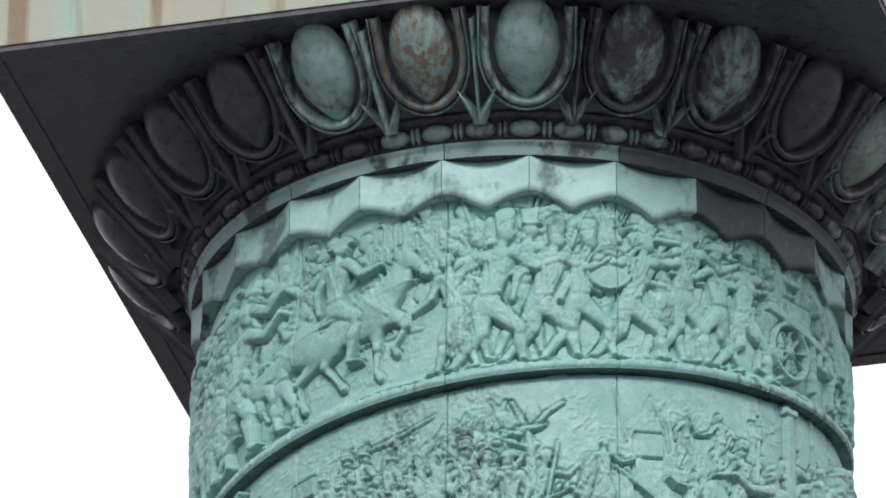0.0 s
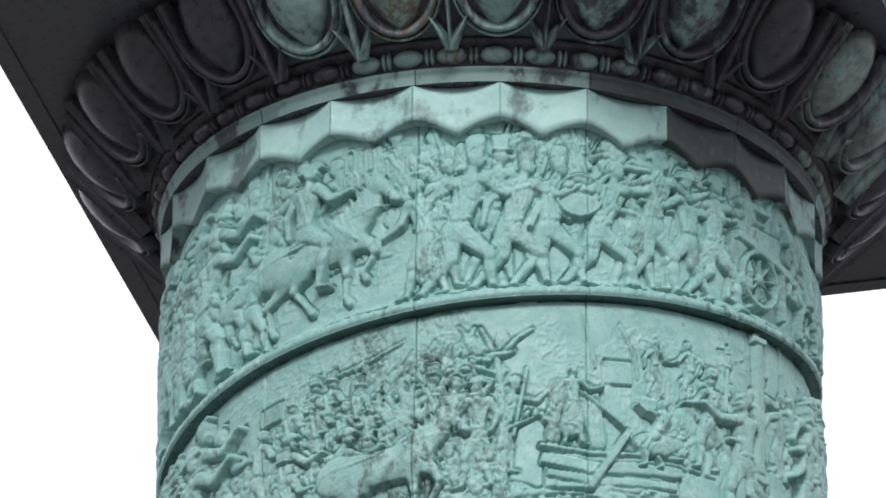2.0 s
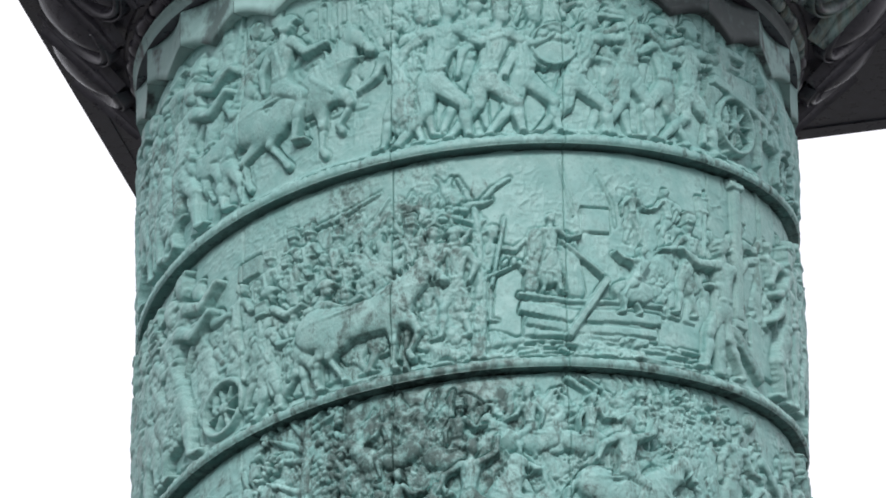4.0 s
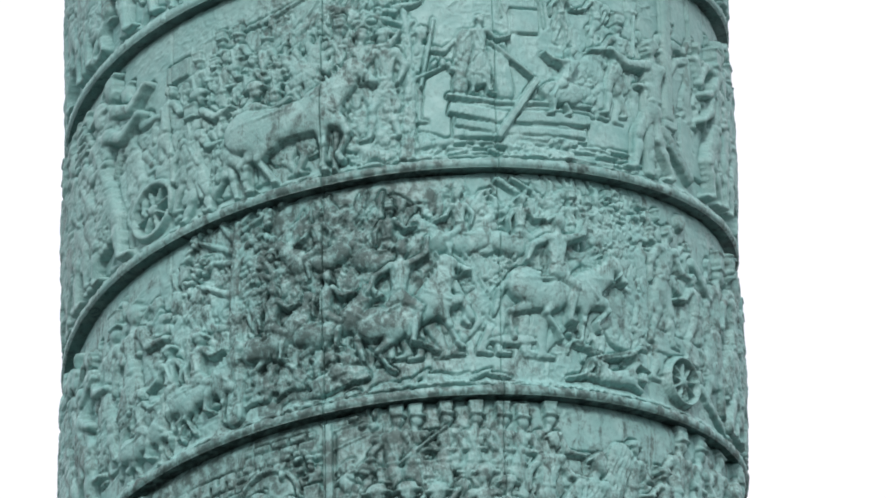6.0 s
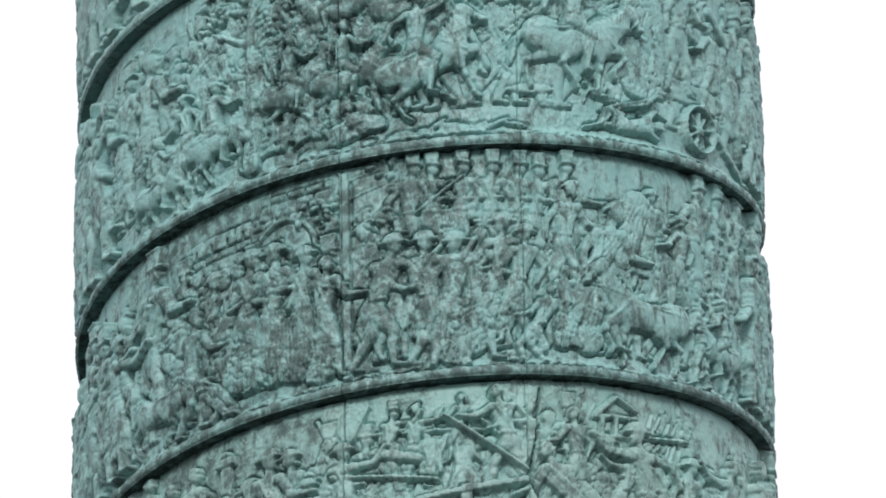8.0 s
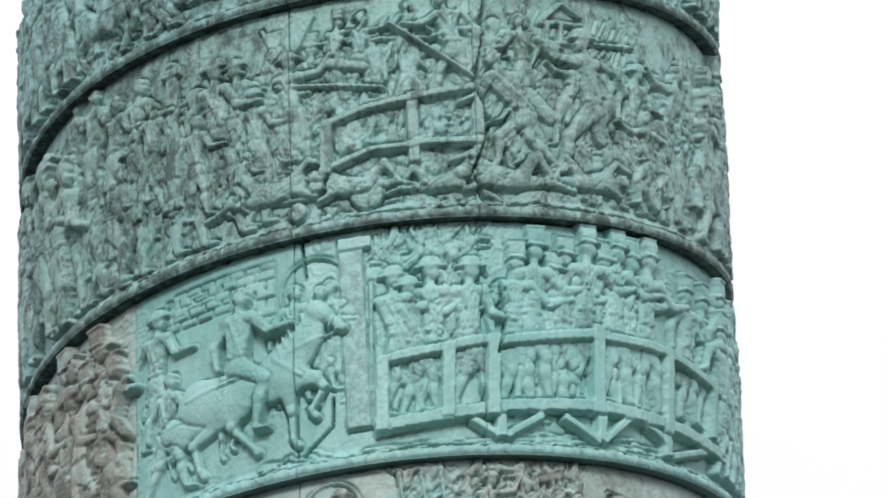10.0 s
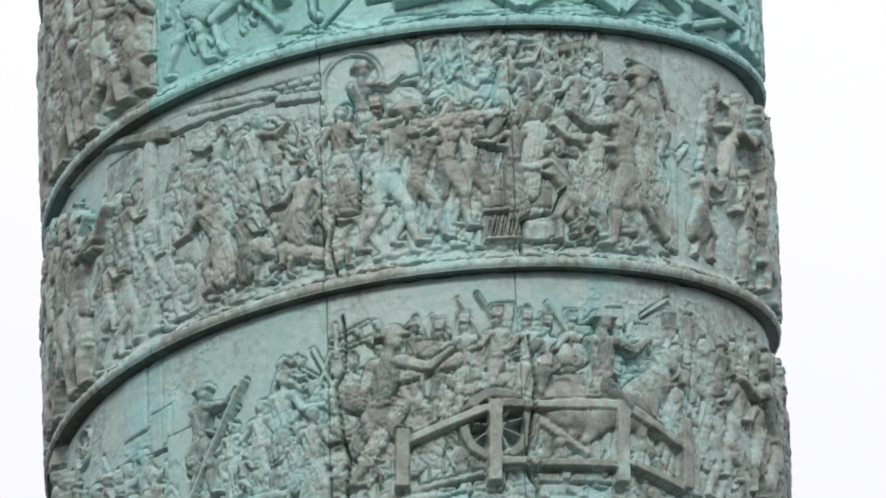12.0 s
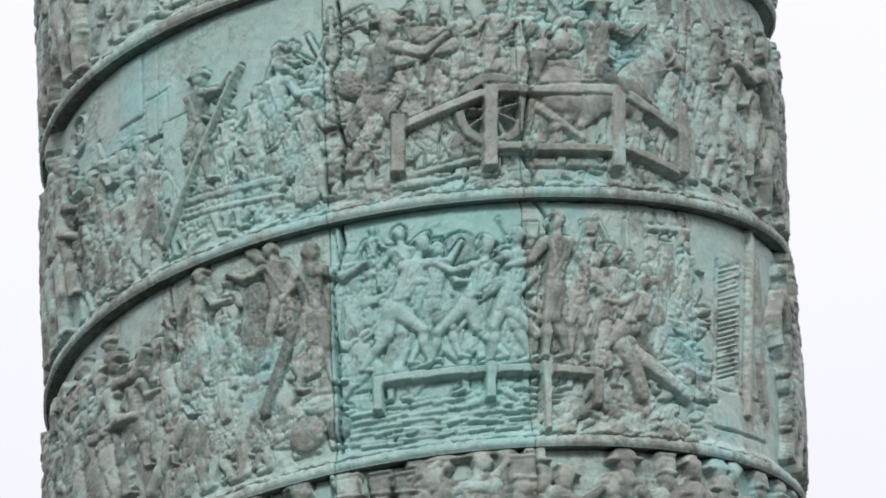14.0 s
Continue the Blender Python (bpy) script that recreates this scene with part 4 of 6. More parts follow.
b.figure(-66.6, 0.29, 0.59, 1, 0.1, near=0.01)
b.figure(-57.1, 0.32, 0.70, -1, 0.06, near=0.0, hat='helmet')
b.figure(-52.5, 0.12, 0.76, 1, 0.1, near=0.02, stride=0.35, hat='hair')
b.horse(-50.5, 0.22, 0.40, 1, near=0.0, gait=0.5, head_up=1.0)
b.figure(-47.0, 0.06, 0.62, 1, 0.05, stride=0.4, near=0.02, hat='hair', arms=(-20, 60))
b.rider(-33.3, 0.14, 0.56, 1, near=0.025, gait=0.75, hat='bicorne', head_up=0.6)
b.figure(-11.2, 0.08, 0.66, -1, -0.06, stride=0.3, robe=0.7, near=0.02, hat='hair', arms=(-20, 60))
b.figure(-6.3, 0.05, 0.85, 1, 0.08, stride=0.45, near=0.03, bent=0.5, hat='fur', arms=(-60, 50))
b.figure(-9.8, 0.11, 0.72, 1, 0.05, stride=0.3, near=0.0, hat='fur')
b.figure(2.9, 0.05, 0.78, 1, 0.08, stride=0.5, near=0.03, bent=0.5, hat='fur', arms=(-50, 60))
b.figure(-0.5, 0.11, 0.75, 1, 0.05, stride=0.3, near=0.0)
b.figure(9.8, 0.06, 0.74, 1, 0.05, stride=0.5, near=0.025, bent=0.4, hat='fur', arms=(20, 80))
b.pole(6.8, 0.39, 12.9, 0.80, 0.02)
b.pole(4.4, 0.32, 8.3, 0.53, 0.025)
b.figure(18.8, 0.04, 0.76, 1, 0.09, stride=0.55, near=0.03, bent=0.5, hat='hair', arms=(40, 95))
b.figure(29.0, 0.07, 0.80, 1, 0.05, stride=0.35, near=0.035, bent=0.3, hat='helmet', arms=(-60, 60))
b.figure(25.7, 0.08, 0.71, 1, -0.01, stride=0.3, near=0.0, hat='hair')
b.figure(37.3, 0.08, 0.71, -1, -0.02, stride=0.4, near=0.02, bent=0.5, arms=(-60, 70), hat='bicorne')
b.figure(42.4, 0.07, 0.76, 1, 0.02, stride=0.5, near=0.02, bent=0.7, arms=(60, 90), hat='bicorne')
b.panel(37.6, 45.7, 0.53, 0.68, near=0.05)
b.beam(22.2, 0.74, 28.8, 0.73, 0.025, near=0.05)
b.wheel(54.7, 0.29, 0.165, spokes=10, near=0.05)
b.panel(50.8, 64.5, 0.43, 0.59, near=0.03)
b.panel(59.6, 77.5, 0.30, 0.53, near=0.02)
b.figure(49.2, 0.12, 0.72, 1, 0.1, near=0.02, hat='hair', arms=(50, 90))
b.figure(66.4, 0.30, 0.53, 1, -0.06, near=0.0)
b.drum(15.4, 0.56, 0.125, near=0.06)
b.beam(48.0, 0.50, 72.0, 0.36, 0.05, near=0.075)
b.beam(62.0, 0.12, 62.4, 0.40, 0.04, near=0.07)
b.wheel(74.0, 0.17, 0.15, spokes=10, near=0.06)

# band 2: a wagon train, a tree, a general stepping from a boat
b = band[2]
b.crowd(-60, 2, v=0.12, tall=0.62, step=6.0, near=-0.03, rows=2, hats=('hair', 'bicorne'))
b.bushel(-24, -2, 0.55, 0.95, 60, near=-0.012)
b.crowd(28, 72, v=0.34, tall=0.7, step=8.0, near=-0.03, rows=1)
b.crowd(-100, -60, face=1)
b.crowd(70, 104)
b.wheel(-47.5, 0.26, 0.155, spokes=8, near=0.03, rim=0.22)
b.panel(-50.9, -44.3, 0.47, 0.69, near=0.02)
b.panel(-44.3, -39.0, 0.89, 0.99, near=0.02)
b.figure(-64.9, 0.25, 0.88, 1, 0.08, near=0.03, robe=0.8, hat='hair')
b.figure(-78.6, 0.42, 0.72, 1, 0.12, near=0.02, robe=0.8, hat='helmet')
b.figure(-53.2, 0.25, 0.79, 1, -0.06, near=0.0, hat='helmet')
b.figure(-44.9, 0.37, 0.51, 1, 0.06, near=0.01, hat='hair')
b.figure(-37.1, 0.02, 0.63, 1, -0.04, near=0.03, stride=0.3)
b.figure(-32.4, 0.06, 0.55, 1, 0.0, near=0.02, stride=0.4, hat='hair')
b.figure(-31.0, 0.08, 0.62, 1, 0.20, stride=0.4, near=0.04, bent=0.5, hat='bicorne', arms=(10, 60))
b.figure(-39.0, 0.16, 0.60, 1, 0.08, stride=0.3, near=0.03, hat='bicorne', arms=(-20, 50))
b.horse(-19.6, 0.07, 0.52, 1, near=0.065, gait=0.35, head_up=0.3)
b.figure(-32.4, 0.46, 0.45, 1, 0.06, near=0.0, stride=0.1, hat='hair')
b.figure(-27.4, 0.39, 0.45, 1, 0.06, near=0.0, stride=0.1, hat='hair')
b.figure(-22.1, 0.35, 0.45, 1, 0.06, near=0.0, stride=0.1, hat='hair')
b.figure(-17.5, 0.31, 0.45, 1, 0.06, near=0.0, stride=0.1, hat='hair')
b.figure(-35.9, 0.28, 0.45, 1, 0.06, near=0.0, stride=0.1, hat='hair')
b.figure(-29.0, 0.20, 0.45, 1, 0.06, near=0.0, stride=0.1, hat='hair')
b.bushel(-19.4, -11.4, 0.45, 0.72, 45, near=0.03)
b.rocks(-19.4, -11.4, 0.45, 0.69, 26, near=0.03, size=0.025)
b.branch(-17.9, 0.78, -10.5, 0.41, 0.02, near=0.05)
b.branch(-10.5, 0.41, -11.1, 0.01, 0.02, near=0.04)
b.figure(-6.7, 0.26, 0.57, 1, 0.01, near=0.02, hat='hair', arms=(60, 90))
b.figure(-2.4, 0.21, 0.59, -1, 0.01, near=0.03, hat='bicorne')
b.figure(-10.0, 0.38, 0.50, 1, -0.01, near=0.01)
b.bushel(-11.5, -0.0, 0.10, 0.35, 40, near=0.01)
b.rocks(-11.6, -0.0, 0.07, 0.26, 20, near=0.0, size=0.04)
b.beam(-30.7, 1.00, -22.5, 1.03, 0.01, near=0.0)
b.beam(-29.1, 1.00, -21.0, 1.04, 0.01, near=0.0)
b.beam(-27.5, 1.00, -19.5, 1.05, 0.01, near=0.0)
b.beam(-26.0, 1.00, -18.1, 1.06, 0.01, near=0.0)
b.beam(-24.5, 1.00, -16.7, 1.08, 0.01, near=0.0)
b.beam(-23.0, 1.01, -15.3, 1.09, 0.01, near=0.0)
b.beam(-17.8, 0.90, -13.8, 1.05, 0.012, near=0.0)
b.panel(-18.4, -14.3, 0.82, 0.90, near=0.0)
b.figure(-33.3, 0.59, 0.42, 1, 0.05, near=-0.01, stride=0.1, hat='shako')
b.figure(-29.9, 0.58, 0.42, 1, 0.05, near=-0.01, stride=0.1, hat='shako')
b.figure(-38.1, 0.53, 0.42, 1, 0.05, near=-0.01, stride=0.1, hat='shako')
b.figure(-34.5, 0.45, 0.42, 1, 0.05, near=-0.01, stride=0.1, hat='shako')
b.figure(-24.5, 0.50, 0.42, 1, 0.05, near=-0.01, stride=0.1, hat='shako')
b.bushel(-12.3, 0.3, 0.79, 0.97, 22, near=0.0)
b.tree(1.3, 0.03, 0.88, wide=0.045, near=0.02, twigs=3, leafy=0.9)
b.branch(1.8, 0.84, -0.7, 1.02, 0.02, near=0.01)
b.branch(-0.7, 1.02, -2.0, 1.09, 0.014, near=0.01)
b.branch(1.3, 0.91, 4.3, 1.01, 0.02, near=0.01)
b.branch(4.3, 1.01, 7.2, 1.06, 0.014, near=0.01)
b.rocks(-0.0, 7.6, 0.06, 0.19, 12)
b.figure(14.2, 0.42, 0.43, 1, -0.01, near=0.03, robe=0.7, stride=0.2, hat='hair', arms=(-40, 50))
b.branch(16.9, 0.70, 18.7, 0.43, 0.06, near=0.02)
b.branch(11.9, 0.73, 10.7, 0.45, 0.05, near=0.02)
b.beam(8.3, 0.42, 18.1, 0.37, 0.022, near=0.03)
b.beam(18.1, 0.37, 35.5, 0.39, 0.022, near=0.03)
b.panel(9.4, 34.4, 0.19, 0.37, near=0.014)
b.beam(8.7, 0.35, 18.0, 0.29, 0.06, near=0.024)
b.beam(18.0, 0.29, 34.8, 0.31, 0.06, near=0.024)
b.beam(9.8, 0.27, 18.0, 0.22, 0.04, near=0.018)
b.beam(18.0, 0.22, 33.8, 0.23, 0.04, near=0.018)
b.beam(11.5, 0.20, 32.3, 0.18, 0.03, near=0.01)
b.figure(29.1, 0.32, 0.40, -1, 0.13, near=0.05, bent=0.6, hat='hair', arms=(-90, -60))
b.mound(29.2, 0.44, 0.12, 0.07, near=0.05, depth=0.05)
b.pole(24.4, 0.50, 16.9, 0.17, 0.035, near=0.07)
b.pole(24.4, 0.50, 15.9, 0.70, 0.02, near=0.05)
b.beam(16.2, 1.15, 18.5, 0.85, 0.01, near=-0.005)
b.beam(22.9, 1.09, 25.9, 0.93, 0.01, near=-0.005)
b.beam(25.9, 0.93, 26.4, 0.80, 0.01, near=-0.005)
b.panel(20.0, 25.3, 0.76, 0.89, near=0.008)
b.figure(37.1, 0.69, 0.36, -1, -0.01, near=0.0, hat='hair')
b.figure(29.6, 0.72, 0.31, 1, 0.03, near=0.0, hat='hair')
b.figure(41.0, 0.37, 0.53, -1, 0.04, near=0.01)
b.figure(49.6, 0.10, 0.76, -1, -0.0, near=0.04, stride=0.4, arms=(-80, -30), hat='hair', bent=0.2)
b.branch(49.5, 0.43, 60.1, 0.17, 0.05, near=0.04)
b.branch(48.2, 0.54, 48.1, 0.11, 0.045, near=0.045)
b.pilaster(54.3, 0.39, 1.21, wide=0.075)
b.figure(65.3, 0.47, 0.49, 1, -0.04, near=0.03, arms=(40, 80), hat='hair')
b.panel(58.4, 82.5, 0.20, 0.49, near=0.01)
b.waves(8.6, 47.6, 0.06, 0.20)
b.rocks(16.4, 32.3, 0.04, 0.18, 20, near=0.02, size=0.04)
b.rocks(-25.8, -0.1, -0.01, 0.07, 20, size=0.03, near=0.0)

# band 3: cavalry battle
b = band[3]
b.crowd(-70, 74, v=0.22, tall=0.75, step=6.0, near=-0.026, rows=2, hats=('helmet', 'hair'))
b.crowd(-100, -66)
b.figure(-61.0, 0.27, 0.75, 1, 0.08, near=0.02, robe=0.8)
b.figure(-52.9, 0.24, 0.78, 1, 0.02, near=0.03, hat='helmet', robe=0.5)
b.rider(-42.8, 0.15, 0.34, -1, near=0.02, gait=0.2, hat='bicorne')
b.rider(-36.0, 0.13, 0.34, 1, near=0.03, gait=0.3, hat='bicorne')
b.rider(-49.0, 0.06, 0.3, 1, near=0.03, gait=0.4, hat='helmet')
b.tree(-29.5, 0.14, 1.04, wide=0.05, near=0.03, twigs=10, leafy=1.0)
b.bushel(-26.5, -8.6, 0.18, 1.06, 150, near=0.01)
b.bushel(-8.4, 26.7, 0.53, 1.08, 120, near=0.0)
b.rider(-20.4, 0.27, 0.32, 1, near=0.03, gait=0.9, rear=0.25, hat='helmet')
b.rider(-11.5, 0.26, 0.32, 1, near=0.03, gait=0.9, rear=0.15, hat='helmet')
b.rider(-14.3, 0.67, 0.28, -1, near=0.01, gait=0.9, hat='helmet')
b.rider(2.6, 0.21, 0.42, 1, near=0.04, gait=1.0, rear=0.35, hat='helmet', arms=(-60, 120))
b.rider(-1.9, 0.60, 0.3, 1, near=0.0, gait=0.9, hat='shako')
b.rider(9.5, 0.65, 0.3, -1, near=0.0, gait=0.9, hat='helmet')
b.rider(20.8, 0.65, 0.28, 1, near=0.01, gait=0.9, hat='helmet')
b.rider(26.6, 0.30, 0.44, 1, near=0.05, gait=1.0, rear=-0.08, hat='helmet', arms=(-60, 110))
b.mound(5.8, 0.86, 0.075, 0.06, near=0.04, depth=0.04)
b.mound(14.4, 0.80, 0.05, 0.04, near=0.04, depth=0.03)
b.branch(7.6, 0.69, 11.7, 0.42, 0.025, near=0.07)
b.pole(19.2, 1.19, 24.8, 1.09, 0.02, near=0.02)
b.branch(16.7, 1.18, 21.7, 1.08, 0.02, near=0.03)
b.mound(19.0, 0.31, 0.13, 0.03, near=0.02, depth=0.03)
b.figure(35.9, 0.15, 0.22, 1, -0.7, near=0.03, hat='hair')
b.figure(33.6, 0.14, 0.23, 1, 1.03, near=0.05, hat='hair', bent=0.6)
b.fallen(38.0, 0.14, 0.40, 1, near=0.03)
b.rocks(-26.5, 22.7, 0.00, 0.13, 44, near=0.01, size=0.045)
b.rocks(-14.5, -6.8, 0.13, 0.25, 10, near=0.03, size=0.06)
b.tree(43.9, 0.49, 0.56, wide=0.02, near=0.02, twigs=9, leafy=1.2)
b.bushel(30.1, 44.8, 0.82, 1.16, 46, near=0.0)
b.beam(23.7, 1.02, 27.8, 0.85, 0.06, near=0.01)
b.figure(30.4, 0.77, 0.34, 1, -0.01, near=0.0)
b.figure(33.8, 0.75, 0.34, 1, -0.01, near=0.0)
b.figure(38.0, 0.80, 0.34, 1, -0.01, near=0.0)
b.figure(50.1, 0.41, 0.66, 1, 0.08, near=0.02, hat='hair')
b.figure(60.2, 0.37, 0.49, -1, -0.03, near=0.03, hat='hair', stride=0.4)
b.figure(67.4, 0.19, 0.83, 1, 0.1, near=0.02, robe=0.6)
b.wheel(55.0, 0.24, 0.135, spokes=9, near=0.06)
b.panel(48.5, 61.5, 0.37, 0.48, near=0.03)
b.branch(59.7, 0.92, 65.8, 0.79, 0.035, near=0.05)
b.mound(56.5, 1.12, 0.045, 0.05, near=0.03, depth=0.05)
b.branch(61.9, 0.26, 72.9, 0.07, 0.03, near=0.03)
b.crowd(72, 104)

# band 4: an arched gate, prisoners led out, mounted officers
b = band[4]
b.crowd(-60, 72, v=0.15, tall=0.7, step=6.5, near=-0.026, rows=2)
b.crowd(-100, -58, tall=0.8)
b.wall(-42.6, -29.7, 0.76, 1.09, near=0.003, course=0.045)
b.wall(-29.6, -13.4, 1.01, 1.08, near=0.003, course=0.04)
b.wall(-18.3, -13.5, 0.80, 0.96, near=0.003, course=0.045)
b.wall(-27.9, -14.8, 1.08, 1.17, near=0.003, course=0.04)
b.arch(-23.6, 0.77, 0.33, 0.25, near=0.012, rim=0.02)
b.figure(-52.8, 0.24, 0.87, 1, 0.05, near=0.02)
b.figure(-42.2, 0.09, 0.67, 1, 0.05, near=0.03, bent=0.6, hat='hair')
b.figure(-37.9, 0.22, 0.65, 1, 0.03, near=0.0, hat='bicorne')
b.horse(-49.0, 0.10, 0.34, -1, near=0.02, gait=0.4)
b.figure(-36.2, 0.02, 0.53, 1, -0.38, near=0.04, hat='hair', bent=0.6)
b.branch(-47.5, 0.55, -32.8, 0.08, 0.045, near=0.05)
b.branch(-32.6, 0.42, -36.1, 0.19, 0.05, near=0.04)
b.figure(-30.5, 0.19, 0.71, 1, 0.03, near=0.03, robe=0.9, hat='bicorne')
b.figure(-25.8, 0.17, 0.72, -1, 0.03, near=0.03, robe=0.9, hat='bicorne')
b.figure(-20.2, 0.15, 0.68, 1, 0.01, near=0.02, robe=0.9, hat='bicorne')
b.figure(-16.4, 0.11, 0.65, 1, 0.01, near=0.03, robe=0.9, hat='hair')
b.figure(-27.8, 0.40, 0.51, 1, 0.01, near=0.0, hat='hair')
b.figure(-35.0, 0.18, 0.69, 1, 0.09, near=0.02, robe=0.8, hat='hair')
b.branch(-40.2, 0.57, -37.2, 0.56, 0.05, near=0.03)
b.beam(-12.4, 0.05, -12.8, 1.18, 0.045, near=0.03)
b.tree(-12.3, 0.56, 0.59, wide=0.02, near=0.02, twigs=6, leafy=0.6)
b.panel(-11.2, -3.5, 0.89, 1.14, near=0.004)
b.figure(-1.9, 0.58, 0.60, 1, 0.02, near=0.0, stride=0.1, hat='shako')
b.figure(1.3, 0.57, 0.60, 1, 0.02, near=0.0, stride=0.1, hat='shako')
b.figure(6.4, 0.57, 0.60, 1, 0.02, near=0.0, stride=0.1, hat='shako')
b.figure(11.5, 0.56, 0.60, 1, 0.02, near=0.0, stride=0.1, hat='shako')
b.figure(15.8, 0.55, 0.60, 1, 0.03, near=0.0, stride=0.1, hat='shako')
b.figure(19.2, 0.54, 0.60, 1, 0.03, near=0.0, stride=0.1, hat='shako')
b.figure(24.2, 0.56, 0.60, 1, 0.03, near=0.0, stride=0.1, hat='shako')
b.pole(-0.8, 0.90, 7.3, 1.08, 0.016, near=0.05)
b.figure(-8.3, 0.11, 0.71, 1, 0.11, near=0.03, stride=0.3, bent=0.4, hat='bicorne', arms=(30, 80))
b.figure(1.4, 0.10, 0.72, 1, -0.04, near=0.035, stride=0.3, bent=0.5, hat='bicorne', arms=(10, 90))
b.figure(4.6, 0.05, 0.71, -1, 0.04, near=0.03, robe=0.8, hat='bicorne')
b.figure(8.8, 0.10, 0.69, 1, 0.02, near=0.02, robe=0.8, hat='hair')
b.figure(11.6, 0.16, 0.69, -1, 0.07, near=0.025, robe=0.7, hat='bicorne')
b.figure(15.4, 0.18, 0.61, -1, 0.08, near=0.03, robe=0.5, hat='bicorne')
b.bushel(3.7, 21.9, 0.37, 0.99, 120, near=0.0)
b.figure(18.7, 0.06, 0.48, -1, 0.15, near=0.03, bent=0.9, hat='hair')
b.mound(15.4, 0.12, 0.09, 0.04, near=0.01, depth=0.03)
b.figure(24.1, 0.43, 0.60, 1, 0.05, near=0.02, hat='helmet')
b.figure(28.9, 0.17, 0.77, 1, 0.15, near=0.03, stride=0.4, robe=0.6, hat='helmet')
b.horse(40.7, 0.09, 0.44, -1, near=0.035, gait=0.5, head_up=0.9)
b.branch(39.2, 0.96, 35.7, 0.67, 0.085, near=0.03)
b.figure(48.0, 0.46, 0.49, -1, 0.05, near=0.04, hat='bicorne')
b.figure(24.3, 0.16, 0.43, 1, 0.0, near=0.02, robe=0.9, hat='hair')
b.mound(28.5, 0.23, 0.09, 0.1, near=0.02, depth=0.05)
b.figure(41.5, 0.52, 0.54, 1, 0.02, near=0.0, hat='bicorne')
b.figure(52.5, 0.49, 0.68, 1, 0.06, near=0.0, hat='shako', stride=0.1)
b.figure(58.4, 0.48, 0.69, 1, 0.07, near=0.0, hat='shako', stride=0.1)
b.figure(65.6, 0.49, 0.72, 1, 0.1, near=0.0, hat='shako', stride=0.1)
b.rider(59.1, 0.09, 0.32, -1, near=0.03, gait=0.4, hat='bicorne')
b.figure(53.1, 0.08, 0.42, -1, -0.03, near=0.05, stride=0.3, hat='hair')
b.crowd(70, 104)
b.rocks(-13.5, 24.1, 0.01, 0.08, 30, near=0.0, size=0.03)

# band 5: a broken bridge, fallen men, a temple in flames
b = band[5]
b.crowd(-18, 26, v=0.45, tall=0.62, step=5.0, near=-0.02, rows=1, hats=('shako', 'hair'))
b.crowd(-64, -16, v=0.1, tall=0.8, step=5.5, near=-0.01, rows=2, hats=('hair', 'bicorne'))
b.crowd(22, 70, v=0.12, tall=0.72, step=5.5, near=-0.015, rows=2, hats=('hair', 'bicorne'))
b.crowd(-100, -62)
b.pilaster(-34.3, 0.36, 1.10, wide=0.075, near=0.03)
b.figure(-59.9, 0.71, 0.53, 1, 0.09, near=0.01, hat='hair')
b.figure(-53.0, 0.58, 0.64, 1, 0.03, near=0.02, hat='hair')
b.figure(-42.5, 0.46, 0.66, 1, 0.05, near=0.02, hat='hair')
b.figure(-47.1, 0.49, 0.61, 1, 0.03, near=0.03, hat='hair')
b.figure(-38.8, 0.39, 0.58, -1, 0.03, near=0.03, hat='hair')
b.figure(-25.8, 0.30, 0.74, 1, -0.02, near=0.02, hat='bicorne')
b.figure(-22.7, 0.39, 0.62, -1, 0.01, near=0.01, hat='bicorne')
b.figure(-29.9, 0.26, 0.53, 1, 0.01, near=0.04, hat='hair')
b.figure(-18.9, 0.27, 0.56, 1, -0.03, near=0.02, robe=0.8, hat='bicorne')
b.figure(-12.7, 0.36, 0.61, 1, -0.04, near=0.02, robe=0.7, hat='bicorne', arms=(40, 90))
b.figure(-22.8, 0.21, 0.33, 1, 0.15, near=0.05, bent=0.8, hat='hair')
b.pole(-11.8, 0.98, -8.9, 1.15, 0.015)
b.pole(-15.7, 0.81, 2.3, 0.71, 0.02, near=0.06)
b.figure(-6.5, 0.68, 0.44, 1, 0.07, near=0.01, hat='shako', arms=(60, 90))
b.figure(-1.9, 0.68, 0.43, 1, 0.02, near=0.01, hat='helmet', arms=(60, 95))
b.figure(5.5, 0.80, 0.35, -1, 0.05, near=0.01, hat='hair')
b.branch(-8.1, 0.89, -0.9, 0.83, 0.03, near=0.05)
b.mound(-5.8, 0.90, 0.06, 0.045, near=0.03, depth=0.04)
b.beam(-10.9, 1.00, 13.1, 0.95, 0.02, near=0.02)
b.beam(-7.6, 0.30, -7.2, 0.59, 0.055, near=0.085)
b.beam(6.7, 0.30, 6.5, 0.67, 0.055, near=0.085)
b.beam(17.3, 0.31, 17.5, 0.67, 0.05, near=0.085)
b.beam(-7.9, 0.55, -1.0, 0.61, 0.035, near=0.090)
b.beam(-1.0, 0.61, 6.8, 0.64, 0.035, near=0.090)
b.beam(6.8, 0.64, 17.5, 0.68, 0.035, near=0.090)
b.beam(-6.7, 0.33, -0.3, 0.39, 0.035, near=0.090)
b.beam(-0.3, 0.39, 6.5, 0.39, 0.035, near=0.090)
b.beam(6.6, 0.40, 18.2, 0.40, 0.035, near=0.090)
b.bushel(-5.6, 5.2, 0.41, 0.59, 30, near=0.0)
b.bushel(8.0, 16.4, 0.43, 0.61, 16, near=0.0)
b.bushel(-13.9, -8.4, 0.41, 0.74, 20, near=0.0)
b.rocks(-6.7, 15.2, 0.25, 0.38, 20, near=0.0, size=0.05)
